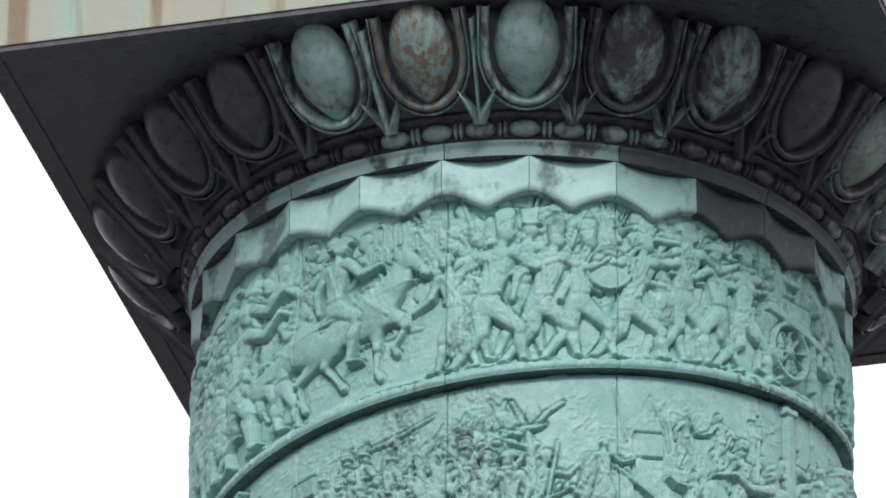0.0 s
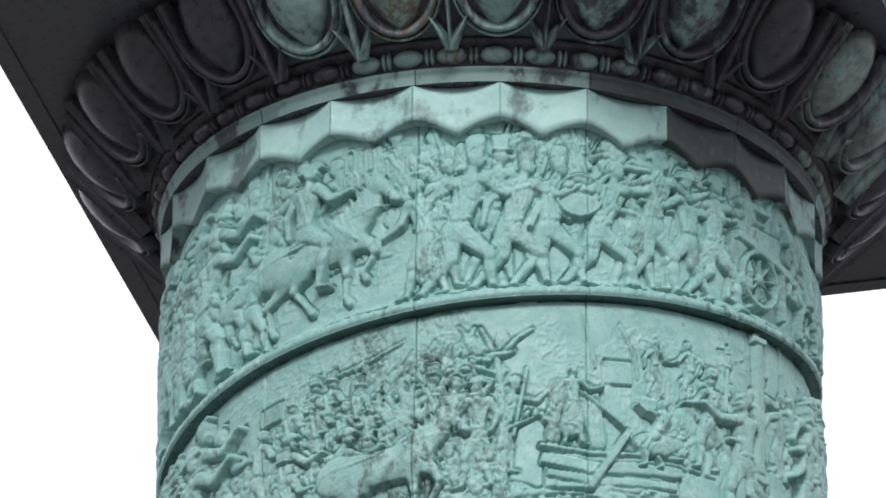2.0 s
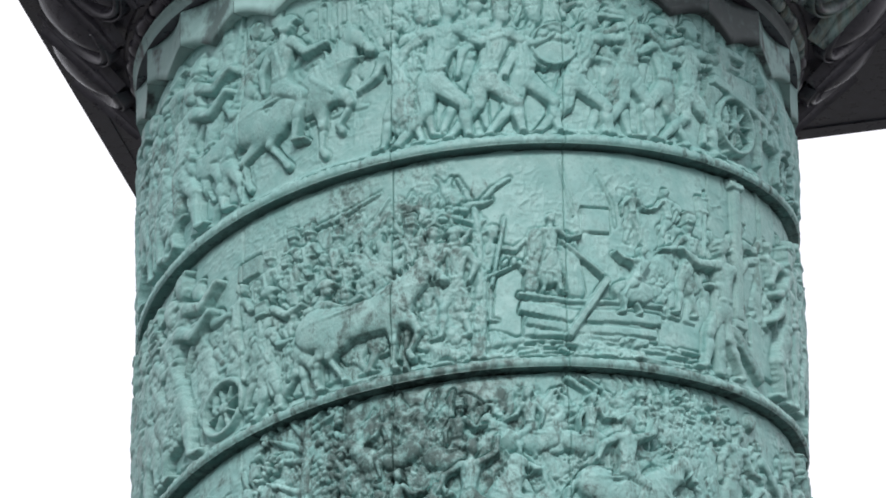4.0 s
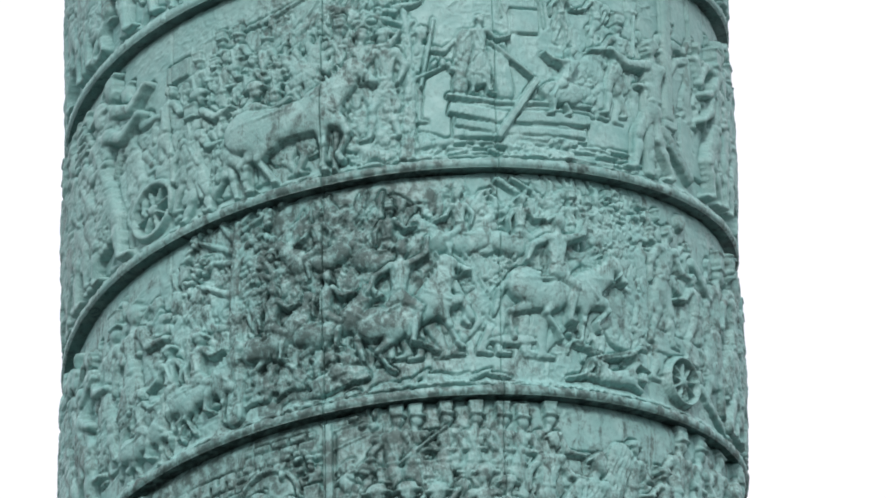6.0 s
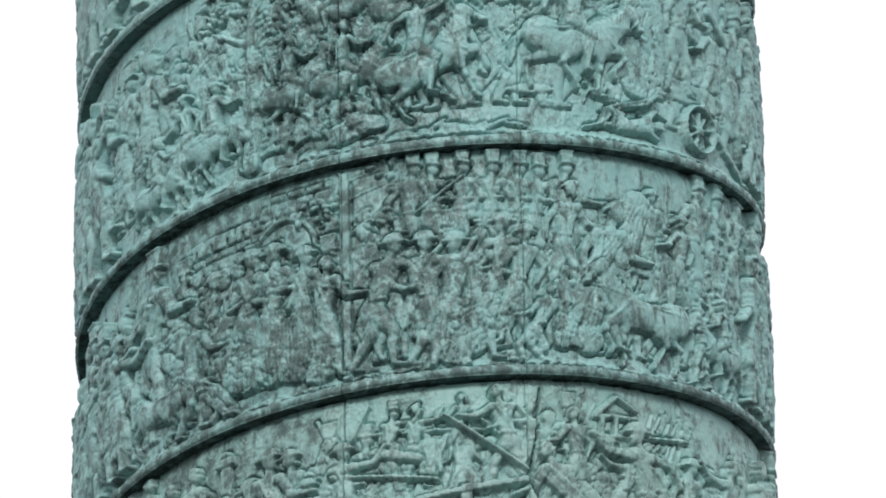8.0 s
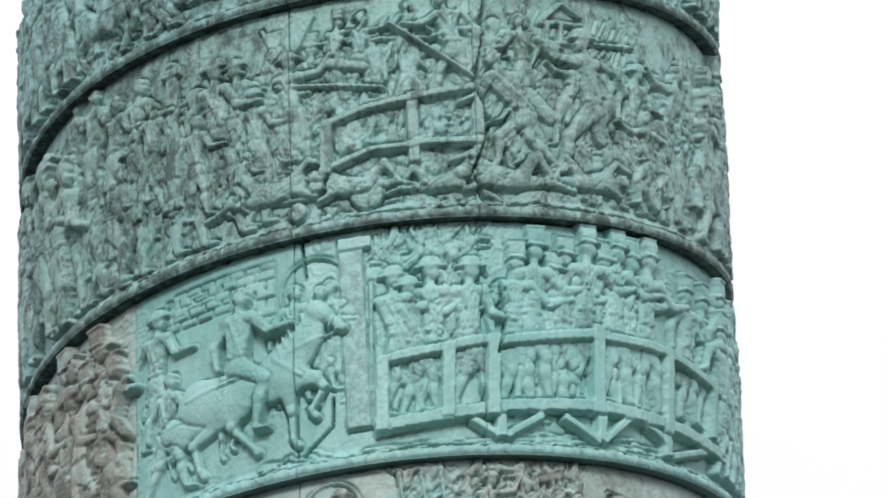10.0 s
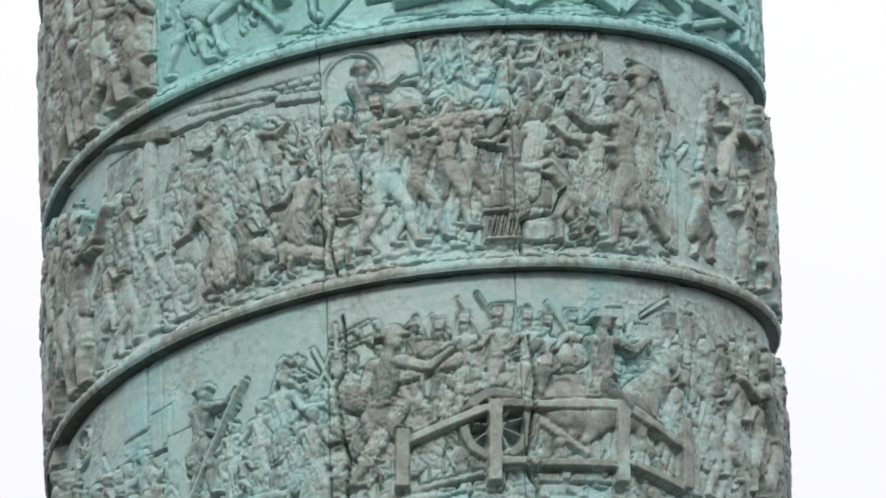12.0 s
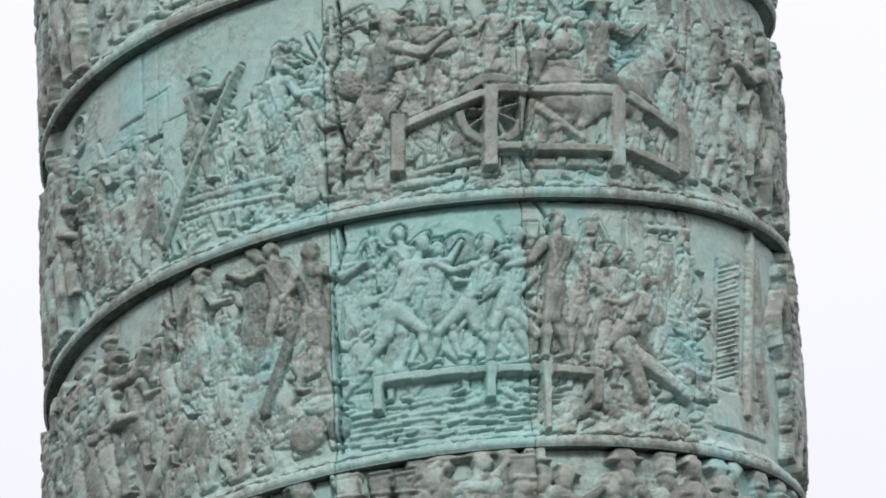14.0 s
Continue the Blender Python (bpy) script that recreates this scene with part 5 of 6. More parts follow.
b.figure(17.5, 0.67, 0.40, -1, -0.0, near=0.03, hat='helmet', arms=(-90, -60))
b.pole(7.6, 1.06, 14.4, 0.85, 0.015, near=0.06)
b.pole(14.2, 1.11, 18.3, 0.95, 0.015, near=0.06)
b.figure(25.8, 0.55, 0.52, -1, -0.02, near=0.02, hat='hair')
b.mound(10.3, 0.81, 0.045, 0.045, near=0.02, depth=0.02)
b.figure(22.9, 0.29, 0.38, -1, 0.06, near=0.04, bent=0.8, hat='hair')
b.branch(26.4, 0.64, 30.4, 0.54, 0.05, near=0.04)
b.figure(33.4, 0.40, 0.48, -1, 0.15, near=0.03, hat='bicorne', arms=(-90, -60))
b.figure(42.8, 0.38, 0.55, -1, -0.14, near=0.02, hat='hair')
b.figure(46.5, 0.28, 0.61, 1, 0.1, near=0.03, robe=0.8, hat='bicorne')
b.figure(55.2, 0.25, 0.73, -1, 0.22, near=0.02, hat='hair', arms=(-90, -40))
b.figure(55.1, 0.19, 0.36, -1, -0.2, near=0.05, hat='hair', bent=0.7)
b.beam(29.0, 1.04, 37.9, 1.05, 0.025, near=0.02)
b.beam(29.5, 1.05, 33.5, 1.15, 0.022, near=0.03)
b.beam(33.5, 1.15, 37.7, 1.08, 0.022, near=0.03)
b.beam(30.4, 0.92, 30.6, 1.02, 0.022, near=0.02)
b.beam(33.1, 0.93, 33.3, 1.03, 0.022, near=0.02)
b.beam(35.9, 0.94, 36.1, 1.04, 0.022, near=0.02)
b.branch(23.8, 1.04, 24.7, 1.12, 0.016, near=0.0)
b.branch(24.7, 1.12, 24.2, 1.17, 0.012, near=0.0)
b.branch(25.3, 1.05, 26.2, 1.12, 0.012, near=0.0)
b.branch(26.9, 1.02, 27.8, 1.10, 0.016, near=0.0)
b.branch(27.8, 1.10, 27.2, 1.14, 0.012, near=0.0)
b.branch(28.3, 1.03, 29.3, 1.10, 0.012, near=0.0)
b.branch(40.2, 1.00, 41.3, 1.09, 0.016, near=0.0)
b.branch(41.3, 1.09, 40.6, 1.13, 0.012, near=0.0)
b.branch(41.9, 1.02, 43.1, 1.09, 0.012, near=0.0)
b.branch(43.9, 0.98, 45.1, 1.06, 0.016, near=0.0)
b.branch(45.1, 1.06, 44.4, 1.11, 0.012, near=0.0)
b.branch(45.8, 1.00, 47.0, 1.07, 0.012, near=0.0)
b.branch(47.2, 0.96, 48.5, 1.05, 0.016, near=0.0)
b.branch(48.5, 1.05, 47.7, 1.10, 0.012, near=0.0)
b.branch(49.2, 0.99, 50.5, 1.06, 0.012, near=0.0)
b.branch(41.8, 0.89, 43.0, 0.98, 0.016, near=0.0)
b.branch(43.0, 0.98, 42.3, 1.02, 0.012, near=0.0)
b.branch(43.6, 0.91, 44.8, 0.98, 0.012, near=0.0)
b.branch(45.0, 0.86, 46.2, 0.95, 0.016, near=0.0)
b.branch(46.2, 0.95, 45.5, 0.99, 0.012, near=0.0)
b.branch(46.9, 0.88, 48.1, 0.96, 0.012, near=0.0)
b.beam(20.7, 0.90, 49.4, 0.99, 0.02, near=0.02)
b.branch(-22.8, 0.30, -11.3, 0.25, 0.075, near=0.03)
b.mound(-12.3, 0.14, 0.05, 0.05, near=0.05, depth=0.05)
b.mound(-0.9, 0.19, 0.09, 0.1, near=0.04, depth=0.05)
b.branch(41.0, 0.43, 43.7, 0.18, 0.03, near=0.05)
b.branch(44.1, 0.41, 52.7, 0.17, 0.045, near=0.05)
b.rocks(18.8, 42.4, 0.06, 0.21, 24, near=0.01, size=0.05)
b.rocks(-19.9, 15.0, 0.04, 0.13, 30, near=0.0, size=0.04)
b.crowd(66, 104)
b.crack(19.5, 1.17, 18.3, 0.90)
b.crack(18.3, 0.90, 17.0, 0.67)
b.crack(17.0, 0.67, 19.7, 0.49)
b.crack(19.7, 0.49, 16.1, 0.23)
b.crack(16.1, 0.23, 18.3, 0.08)
b.fallen(-17.0, 0.24, 0.50, 1, near=0.04)
b.fallen(-2.0, 0.20, 0.44, -1, near=0.04)
b.fallen(10.0, 0.17, 0.40, 1, near=0.03)
b.fallen(23.0, 0.18, 0.52, -1, near=0.045)
b.fallen(37.0, 0.20, 0.46, 1, near=0.04)
b.figure(26.0, 0.27, 0.66, -1, -0.20, stride=0.5, near=0.045, bent=0.8, hat='hair', arms=(-30, 20))
b.figure(39.0, 0.25, 0.78, -1, -0.05, stride=0.5, near=0.04, bent=0.3, hat='bicorne', arms=(-95, 85))
b.figure(51.0, 0.16, 0.55, -1, 0.0, stride=0.3, near=0.05, bent=0.9, hat='hair', arms=(-80, 80))
b.figure(14.0, 0.62, 0.56, -1, -0.08, stride=0.4, near=0.045, hat='hair', arms=(-60, -20))
b.pole(3.0, 1.04, 17.0, 0.72, 0.018, near=0.10)

# band 6: a mounted commander at a gate, grenadiers crossing a bridge
b = band[6]
b.crowd(-100, -47, tall=0.95, step=4.5)
b.wall(-36.7, -24.1, 0.96, 1.13, near=0.003, course=0.045)
b.wall(-35.0, -16.3, 1.03, 1.15, near=0.003, course=0.04)
b.wall(-23.5, -16.3, 0.88, 1.11, near=0.003, course=0.045)
b.figure(-38.6, 0.41, 0.68, 1, 0.02, near=0.01, hat='bicorne')
b.figure(-36.5, 0.13, 0.62, 1, 0.04, near=0.03, hat='hair', stride=0.4)
b.horse(-30.5, 0.20, 0.36, 1, near=0.015, gait=0.4, head_up=0.7)
b.rider(-21.2, 0.15, 0.58, 1, near=0.04, gait=0.85, hat='hair', head_up=0.8, rear=0.06)
b.arch(-10.0, 0.43, 0.33, 0.69, near=0.012, rim=0.012)
b.figure(-13.7, 0.39, 0.61, 1, 0.01, near=0.0, hat='hair')
b.figure(-6.9, 0.35, 0.64, -1, -0.01, near=0.0, hat='hair')
b.figure(-9.5, 0.42, 0.55, 1, 0.01, near=0.0, hat='hair')
b.beam(-3.2, 0.20, -4.1, 1.19, 0.115, near=0.03)
b.panel(-6.0, -0.6, 1.12, 1.18, near=0.045)
b.beam(-0.8, 0.95, -1.3, 0.21, 0.02, near=0.02)
b.bushel(0.3, 15.7, 0.95, 1.14, 50, near=0.0)
b.waves(-0.6, 14.9, 1.04, 1.15)
b.figure(3.7, 0.25, 0.74, 1, -0.04, near=0.01, hat='bicorne', arms=(20, 60))
b.figure(6.4, 0.23, 0.70, 1, -0.05, near=0.02, hat='bicorne', arms=(30, 70))
b.figure(9.1, 0.23, 0.79, 1, -0.02, near=0.015, hat='bicorne', arms=(-30, 40))
b.figure(14.6, 0.24, 0.77, 1, 0.01, near=0.035, hat='bicorne', robe=0.4, arms=(-40, 20))
b.figure(11.2, 0.42, 0.68, 1, 0.03, near=0.0, hat='hair')
b.figure(22.1, 0.22, 0.83, 1, 0.02, near=0.02, stride=0.2, hat='shako', arms=(-30, 50))
b.figure(25.1, 0.29, 0.83, 1, 0.03, near=0.025, stride=0.2, hat='shako', arms=(-30, 50))
b.figure(30.7, 0.26, 0.83, 1, 0.03, near=0.01, stride=0.2, hat='shako', arms=(-30, 50))
b.figure(35.1, 0.32, 0.84, 1, 0.03, near=0.03, stride=0.2, hat='shako', arms=(-30, 50))
b.figure(41.0, 0.32, 0.84, 1, 0.04, near=0.03, stride=0.2, hat='shako', arms=(-30, 50))
b.figure(44.4, 0.29, 0.84, 1, 0.04, near=0.01, stride=0.2, hat='shako', arms=(-30, 50))
b.figure(48.1, 0.31, 0.84, 1, 0.05, near=0.03, stride=0.2, hat='shako', arms=(-30, 50))
b.figure(28.5, 0.18, 0.83, 1, 0.03, near=0.0, stride=0.2, hat='shako', arms=(-30, 50))
b.figure(38.3, 0.25, 0.84, 1, 0.04, near=0.0, stride=0.2, hat='shako', arms=(-30, 50))
b.branch(26.1, 1.12, 26.4, 1.18, 0.012, near=0.03)
b.branch(36.2, 1.13, 36.5, 1.19, 0.012, near=0.03)
b.branch(42.3, 1.14, 42.7, 1.20, 0.012, near=0.03)
b.figure(59.4, 0.33, 0.71, 1, 0.03, near=0.02, stride=0.2, hat='shako')
b.figure(65.4, 0.33, 0.71, 1, 0.04, near=0.02, stride=0.2, hat='shako')
b.figure(70.4, 0.30, 0.72, 1, 0.05, near=0.02, stride=0.2, hat='shako')
b.figure(70.5, 0.23, 0.72, 1, 0.05, near=0.02, stride=0.2, hat='shako')
b.beam(0.1, 0.52, 10.5, 0.56, 0.05, near=0.100)
b.beam(10.5, 0.56, 18.9, 0.60, 0.05, near=0.100)
b.beam(18.8, 0.58, 36.9, 0.65, 0.05, near=0.100)
b.beam(36.9, 0.65, 53.7, 0.64, 0.05, near=0.100)
b.beam(53.7, 0.63, 70.8, 0.55, 0.05, near=0.100)
b.beam(0.3, 0.16, 0.7, 0.54, 0.062, near=0.105)
b.beam(10.7, 0.20, 11.2, 0.58, 0.062, near=0.105)
b.beam(18.0, 0.20, 18.6, 0.62, 0.062, near=0.105)
b.beam(36.6, 0.24, 37.5, 0.70, 0.062, near=0.105)
b.beam(52.0, 0.21, 53.3, 0.66, 0.062, near=0.105)
b.beam(66.2, 0.28, 67.9, 0.62, 0.062, near=0.105)
b.beam(-0.8, 0.18, 9.1, 0.21, 0.065, near=0.095)
b.beam(9.1, 0.21, 20.2, 0.25, 0.065, near=0.095)
b.beam(20.2, 0.25, 37.2, 0.28, 0.065, near=0.095)
b.beam(37.2, 0.28, 53.3, 0.26, 0.065, near=0.095)
b.beam(53.3, 0.26, 71.1, 0.22, 0.065, near=0.095)
b.beam(14.5, 0.19, 19.0, 0.10, 0.04, near=0.085)
b.beam(26.5, 0.21, 20.0, 0.10, 0.04, near=0.085)
b.beam(30.1, 0.21, 36.8, 0.10, 0.04, near=0.085)
b.beam(43.7, 0.26, 37.4, 0.10, 0.04, near=0.085)
b.beam(46.2, 0.25, 52.2, 0.16, 0.04, near=0.085)
b.beam(63.7, 0.20, 52.8, 0.10, 0.04, near=0.085)
b.beam(19.2, 0.09, 19.4, 0.23, 0.05, near=0.090)
b.beam(37.1, 0.10, 37.4, 0.26, 0.05, near=0.090)
b.beam(51.6, 0.09, 52.1, 0.24, 0.05, near=0.090)
b.waves(-2.6, 17.2, 0.08, 0.14)
b.waves(20.0, 50.2, 0.06, 0.18)
b.rocks(-30.0, -7.3, 0.03, 0.13, 20, size=0.03, near=0.0)
b.branch(67.8, 0.12, 70.2, 0.31, 0.03, near=0.04)
b.crowd(72, 104, step=5)
b.crack(-11.9, 1.22, -11.3, 1.02)
b.crack(19.8, 0.90, 20.9, 0.70)
b.crack(20.9, 0.70, 19.2, 0.52)
b.crack(-12.1, 0.12, -7.5, 0.24)
b.crack(-7.5, 0.24, -7.3, 0.38)

# band 7: soldiers crowd round a kneeling man, a drum beside him
b = band[7]
b.crowd(-60, 46, v=0.12, tall=0.72, step=5.5, near=-0.02, rows=2, hats=('hair', 'bicorne'))
b.bushel(-30, 40, 0.12, 0.9, 120, near=-0.012)
b.crowd(-100, -62)
b.beam(-69.5, 1.23, -57.3, 1.24, 0.05, near=0.03)
b.beam(-58.2, 1.25, -40.5, 1.08, 0.05, near=0.035)
b.beam(-45.3, 0.57, -44.8, 1.09, 0.06, near=0.03)
b.beam(-40.4, 1.11, -21.4, 1.08, 0.07, near=0.015)
b.branch(-35.8, 1.14, -20.5, 1.07, 0.025, near=0.03)
b.beam(-20.5, 1.04, -13.1, 1.01, 0.045, near=0.02)
b.panel(-55.8, -47.0, 0.85, 1.11, near=0.005)
b.arch(-8.0, 0.97, 0.28, 0.21, near=0.01, rim=0.012)
b.wall(-24.3, -13.0, 1.05, 1.12, near=0.002, course=0.045)
b.figure(-50.3, 0.44, 0.46, 1, -0.01, near=0.01, hat='hair')
b.figure(-66.5, 0.41, 0.56, 1, 0.03, near=0.03, hat='hair', robe=0.7)
b.figure(-55.8, 0.26, 0.39, 1, 0.03, near=0.03, robe=0.7, hat='hair')
b.figure(-45.0, 0.28, 0.37, 1, -0.02, near=0.02, bent=0.6, hat='hair')
b.figure(-31.4, 0.60, 0.40, -1, 0.08, near=0.02, hat='hair', robe=0.5, arms=(-80, -40))
b.figure(-24.4, 0.50, 0.49, 1, -0.0, near=0.03, hat='hair', arms=(-40, 70))
b.figure(-21.1, 0.47, 0.36, 1, 0.09, near=0.01, hat='hair')
b.figure(-30.2, 0.19, 0.56, -1, -0.13, near=0.04, bent=0.8, robe=0.9, hat='hair')
b.figure(-26.2, 0.15, 0.43, 1, -0.03, near=0.03, bent=0.7, robe=0.8, hat='hair')
b.figure(-17.6, 0.19, 0.53, -1, 0.09, near=0.05, bent=0.7, robe=0.5, hat='hair')
b.figure(-20.5, 0.13, 0.37, 1, -0.04, near=0.03, bent=0.8, hat='hair')
b.mound(-10.0, 0.49, 0.08, 0.14, near=0.05, depth=0.05)
b.figure(-11.3, 0.11, 0.41, 1, -0.11, near=0.04, bent=0.7, robe=0.8, hat='hair')
b.branch(-24.1, 0.33, -13.9, 0.20, 0.05, near=0.04)
b.figure(-6.3, 0.59, 0.53, 1, -0.01, near=0.03, hat='bicorne', arms=(20, 70))
b.figure(-10.1, 0.41, 0.51, 1, 0.0, near=0.03, hat='hair')
b.figure(-5.6, 0.39, 0.51, 1, 0.05, near=0.03, hat='shako', arms=(60, 95))
b.figure(-3.2, 0.17, 0.71, 1, 0.1, near=0.035, stride=0.4, hat='bicorne', arms=(50, 95))
b.figure(1.6, 0.18, 0.62, 1, 0.06, near=0.03, stride=0.4, hat='hair', arms=(70, 95))
b.figure(6.5, 0.22, 0.66, 1, -0.0, near=0.03, stride=0.3, hat='hair', arms=(60, 95))
b.figure(10.1, 0.24, 0.60, 1, -0.0, near=0.02, stride=0.3, hat='hair')
b.branch(1.8, 0.75, 15.3, 0.78, 0.045, near=0.06)
b.branch(15.3, 0.78, 13.3, 0.66, 0.04, near=0.06)
b.figure(15.6, 0.65, 0.49, 1, 0.08, near=0.03, hat='bicorne', arms=(50, 95))
b.figure(19.7, 0.59, 0.49, -1, 0.06, near=0.01, hat='hair')
b.figure(23.0, 0.59, 0.46, -1, 0.09, near=0.01, hat='hair')
b.figure(27.4, 0.57, 0.49, -1, 0.09, near=0.015, hat='hair')
b.figure(32.5, 0.58, 0.47, -1, 0.02, near=0.0, hat='hair')
b.bushel(3.1, 33.4, 0.94, 1.17, 70, near=0.0)
b.pole(3.5, 1.00, 2.6, 1.18, 0.012, near=0.03)
b.pole(7.0, 0.99, 6.2, 1.17, 0.012, near=0.03)
b.pole(10.1, 0.98, 9.3, 1.16, 0.012, near=0.03)
b.pole(23.1, 0.97, 22.2, 1.14, 0.012, near=0.03)
b.pole(26.0, 0.97, 25.1, 1.15, 0.012, near=0.03)
b.pole(30.1, 0.97, 29.2, 1.15, 0.012, near=0.03)
b.figure(16.9, 0.28, 0.50, -1, 0.03, near=0.05, robe=1.0, stride=0.1, hat='hair', arms=(-60, -40))
b.branch(20.7, 0.68, 19.4, 0.39, 0.07, near=0.05)
b.panel(13.9, 22.2, 0.35, 0.47, near=0.03)
b.panel(12.0, 23.1, 0.31, 0.39, near=0.035)
b.figure(26.6, 0.14, 0.54, -1, -0.15, near=0.05, bent=0.7, hat='hair', arms=(-70, -50))
b.figure(30.7, 0.17, 0.62, -1, 0.04, near=0.03, robe=0.5, hat='hair', arms=(-90, -60))
b.figure(37.0, 0.13, 0.79, -1, -0.02, near=0.045, robe=0.4, hat='bicorne', arms=(-80, -30))
b.figure(41.8, 0.20, 0.85, -1, -0.01, near=0.02, hat='bicorne', robe=0.5)
b.figure(30.6, 0.13, 0.18, -1, -0.42, near=0.05, hat='hair', bent=0.9)
b.branch(34.6, 0.55, 44.2, 0.19, 0.025, near=0.07)
b.panel(12.0, 17.7, 0.14, 0.30, near=0.05)
b.beam(12.8, 0.16, 13.7, 0.27, 0.008, near=0.075)
b.beam(14.1, 0.16, 15.0, 0.27, 0.008, near=0.075)
b.beam(15.3, 0.15, 16.2, 0.27, 0.008, near=0.075)
b.beam(16.6, 0.15, 17.5, 0.27, 0.008, near=0.075)
b.beam(11.9, 0.29, 18.0, 0.30, 0.022, near=0.08)
b.beam(11.9, 0.15, 17.8, 0.15, 0.022, near=0.08)
b.panel(18.3, 24.3, 0.14, 0.23, near=0.04)
b.beam(46.6, 0.15, 47.8, 0.86, 0.065, near=0.02)
b.branch(47.7, 0.83, 45.5, 1.03, 0.015, near=0.02)
b.branch(45.5, 1.03, 39.0, 1.08, 0.015, near=0.02)
b.figure(53.6, 0.15, 0.54, 1, 0.04, near=0.03, bent=0.8, robe=0.6, hat='hair', arms=(40, 80))
b.figure(56.7, 0.63, 0.46, 1, 0.17, near=0.02, hat='hair', arms=(-40, 80))
b.figure(63.4, 0.47, 0.62, -1, 0.2, near=0.03, hat='hair')
b.figure(69.0, 0.19, 0.52, 1, 0.01, near=0.04, robe=0.6, hat='hair')
b.figure(68.8, 0.10, 0.55, -1, 0.03, near=0.04, hat='hair')
b.crowd(74, 104, near=0.09)
b.rocks(-47.5, -14.1, 0.10, 0.24, 30, near=0.0, size=0.04)
b.rocks(-10.3, 45.4, 0.07, 0.15, 40, near=0.0, size=0.03)
b.crack(-11.3, 0.07, -12.1, 0.23)
b.crack(-12.1, 0.23, -11.0, 0.36)
b.crack(-11.0, 0.36, -7.4, 0.37)
b.crack(-7.4, 0.37, -7.0, 0.57)
b.crack(17.7, 0.04, 18.4, 0.25)
b.crack(18.4, 0.25, 23.5, 0.28)
b.crack(23.5, 0.28, 25.1, 0.39)

# band 8: a gunner with a long rammer, a team hauling a gun over a bridge
b = band[8]
b.crowd(-64, -14, v=0.10, tall=0.58, step=5.0, near=-0.02, rows=2, hats=('hair', 'bicorne'))
b.crowd(-14, 66, v=0.14, tall=0.74, step=5.5, near=-0.02, rows=2, hats=('hair', 'shako'))
b.bushel(-60, -14, 0.10, 0.6, 70, near=-0.012)
b.crowd(-100, -66)
b.wall(-39.9, -14.1, 0.90, 1.12, near=-0.014, course=0.085)
b.panel(-52.5, -46.9, 0.90, 1.22, near=0.006)
b.panel(-45.8, -41.5, 0.75, 0.95, near=0.015)
b.panel(-41.7, -36.5, 0.40, 0.79, near=0.03)
b.figure(-35.1, 0.40, 0.56, 1, 0.02, near=0.045, hat='bicorne', arms=(20, 80), robe=0.3)
b.pole(-41.9, 0.17, -26.8, 0.92, 0.022, near=0.08)
b.wheel(-65.3, 1.05, 0.1, spokes=8, near=0.0)
b.figure(-68.0, 0.46, 0.45, 1, 0.0, near=0.03, hat='bicorne')
b.figure(-57.4, 0.37, 0.42, 1, 0.03, near=0.03, hat='bicorne')
b.figure(-63.1, 0.37, 0.37, -1, 0.1, near=0.04, hat='hair')
b.beam(-65.0, 0.56, -48.9, 0.48, 0.01, near=0.0)
b.beam(-65.0, 0.51, -48.9, 0.43, 0.01, near=0.0)
b.beam(-65.1, 0.46, -49.0, 0.38, 0.01, near=0.0)
b.beam(-65.2, 0.41, -49.1, 0.33, 0.01, near=0.0)
b.beam(-65.3, 0.36, -49.1, 0.28, 0.01, near=0.0)
b.figure(-30.4, 0.35, 0.38, -1, 0.06, near=0.0, hat='hair')
b.figure(-25.0, 0.29, 0.50, 1, 0.02, near=0.0, robe=0.7, hat='hair')
b.figure(-21.2, 0.29, 0.61, 1, 0.02, near=0.0, robe=0.8, hat='hair')
b.figure(-18.9, 0.24, 0.32, -1, -0.01, near=0.02, robe=0.7, hat='hair')
b.figure(-15.8, 0.13, 0.54, 1, -0.01, near=0.03, robe=0.9, hat='hair')
b.figure(-27.9, 0.32, 0.25, 1, 0.07, near=0.03, bent=0.9, hat='hair')
b.mound(-26.8, 0.44, 0.05, 0.05, near=0.02, depth=0.03)
b.beam(-38.5, 0.35, -20.3, 0.29, 0.03, near=0.03)
b.beam(-38.5, 0.28, -20.3, 0.21, 0.02, near=0.025)
b.rocks(-38.5, -11.4, 0.09, 0.26, 36, near=0.0, size=0.04)
b.rocks(-16.4, -11.1, 0.17, 0.62, 30, near=0.02, size=0.05)
b.tree(-12.6, 0.27, 0.79, wide=0.03, near=0.01, twigs=5)
b.figure(-6.0, 0.23, 0.81, 1, 0.08, near=0.05, hat='bicorne', bent=0.7, arms=(-20, 70), stride=0.3)
b.branch(-9.0, 0.67, -2.6, 0.58, 0.07, near=0.06)
b.branch(-2.6, 0.58, -7.6, 0.35, 0.055, near=0.06)
b.figure(0.1, 0.62, 0.38, 1, 0.0, near=0.02, hat='bicorne')
b.mound(2.1, 0.85, 0.09, 0.06, near=0.05, depth=0.04)
b.branch(-2.8, 0.75, 6.9, 0.79, 0.05, near=0.05)
b.figure(-6.5, 0.21, 0.23, 1, -0.11, near=0.05, hat='hair', bent=0.8)
b.figure(3.9, 0.49, 0.48, -1, 0.03, near=0.01, stride=0.1, hat='shako')
b.figure(7.8, 0.51, 0.48, -1, 0.03, near=0.01, stride=0.1, hat='shako')
b.figure(13.1, 0.53, 0.48, -1, 0.03, near=0.01, stride=0.1, hat='shako')
b.figure(17.6, 0.51, 0.48, -1, 0.04, near=0.01, stride=0.1, hat='shako')
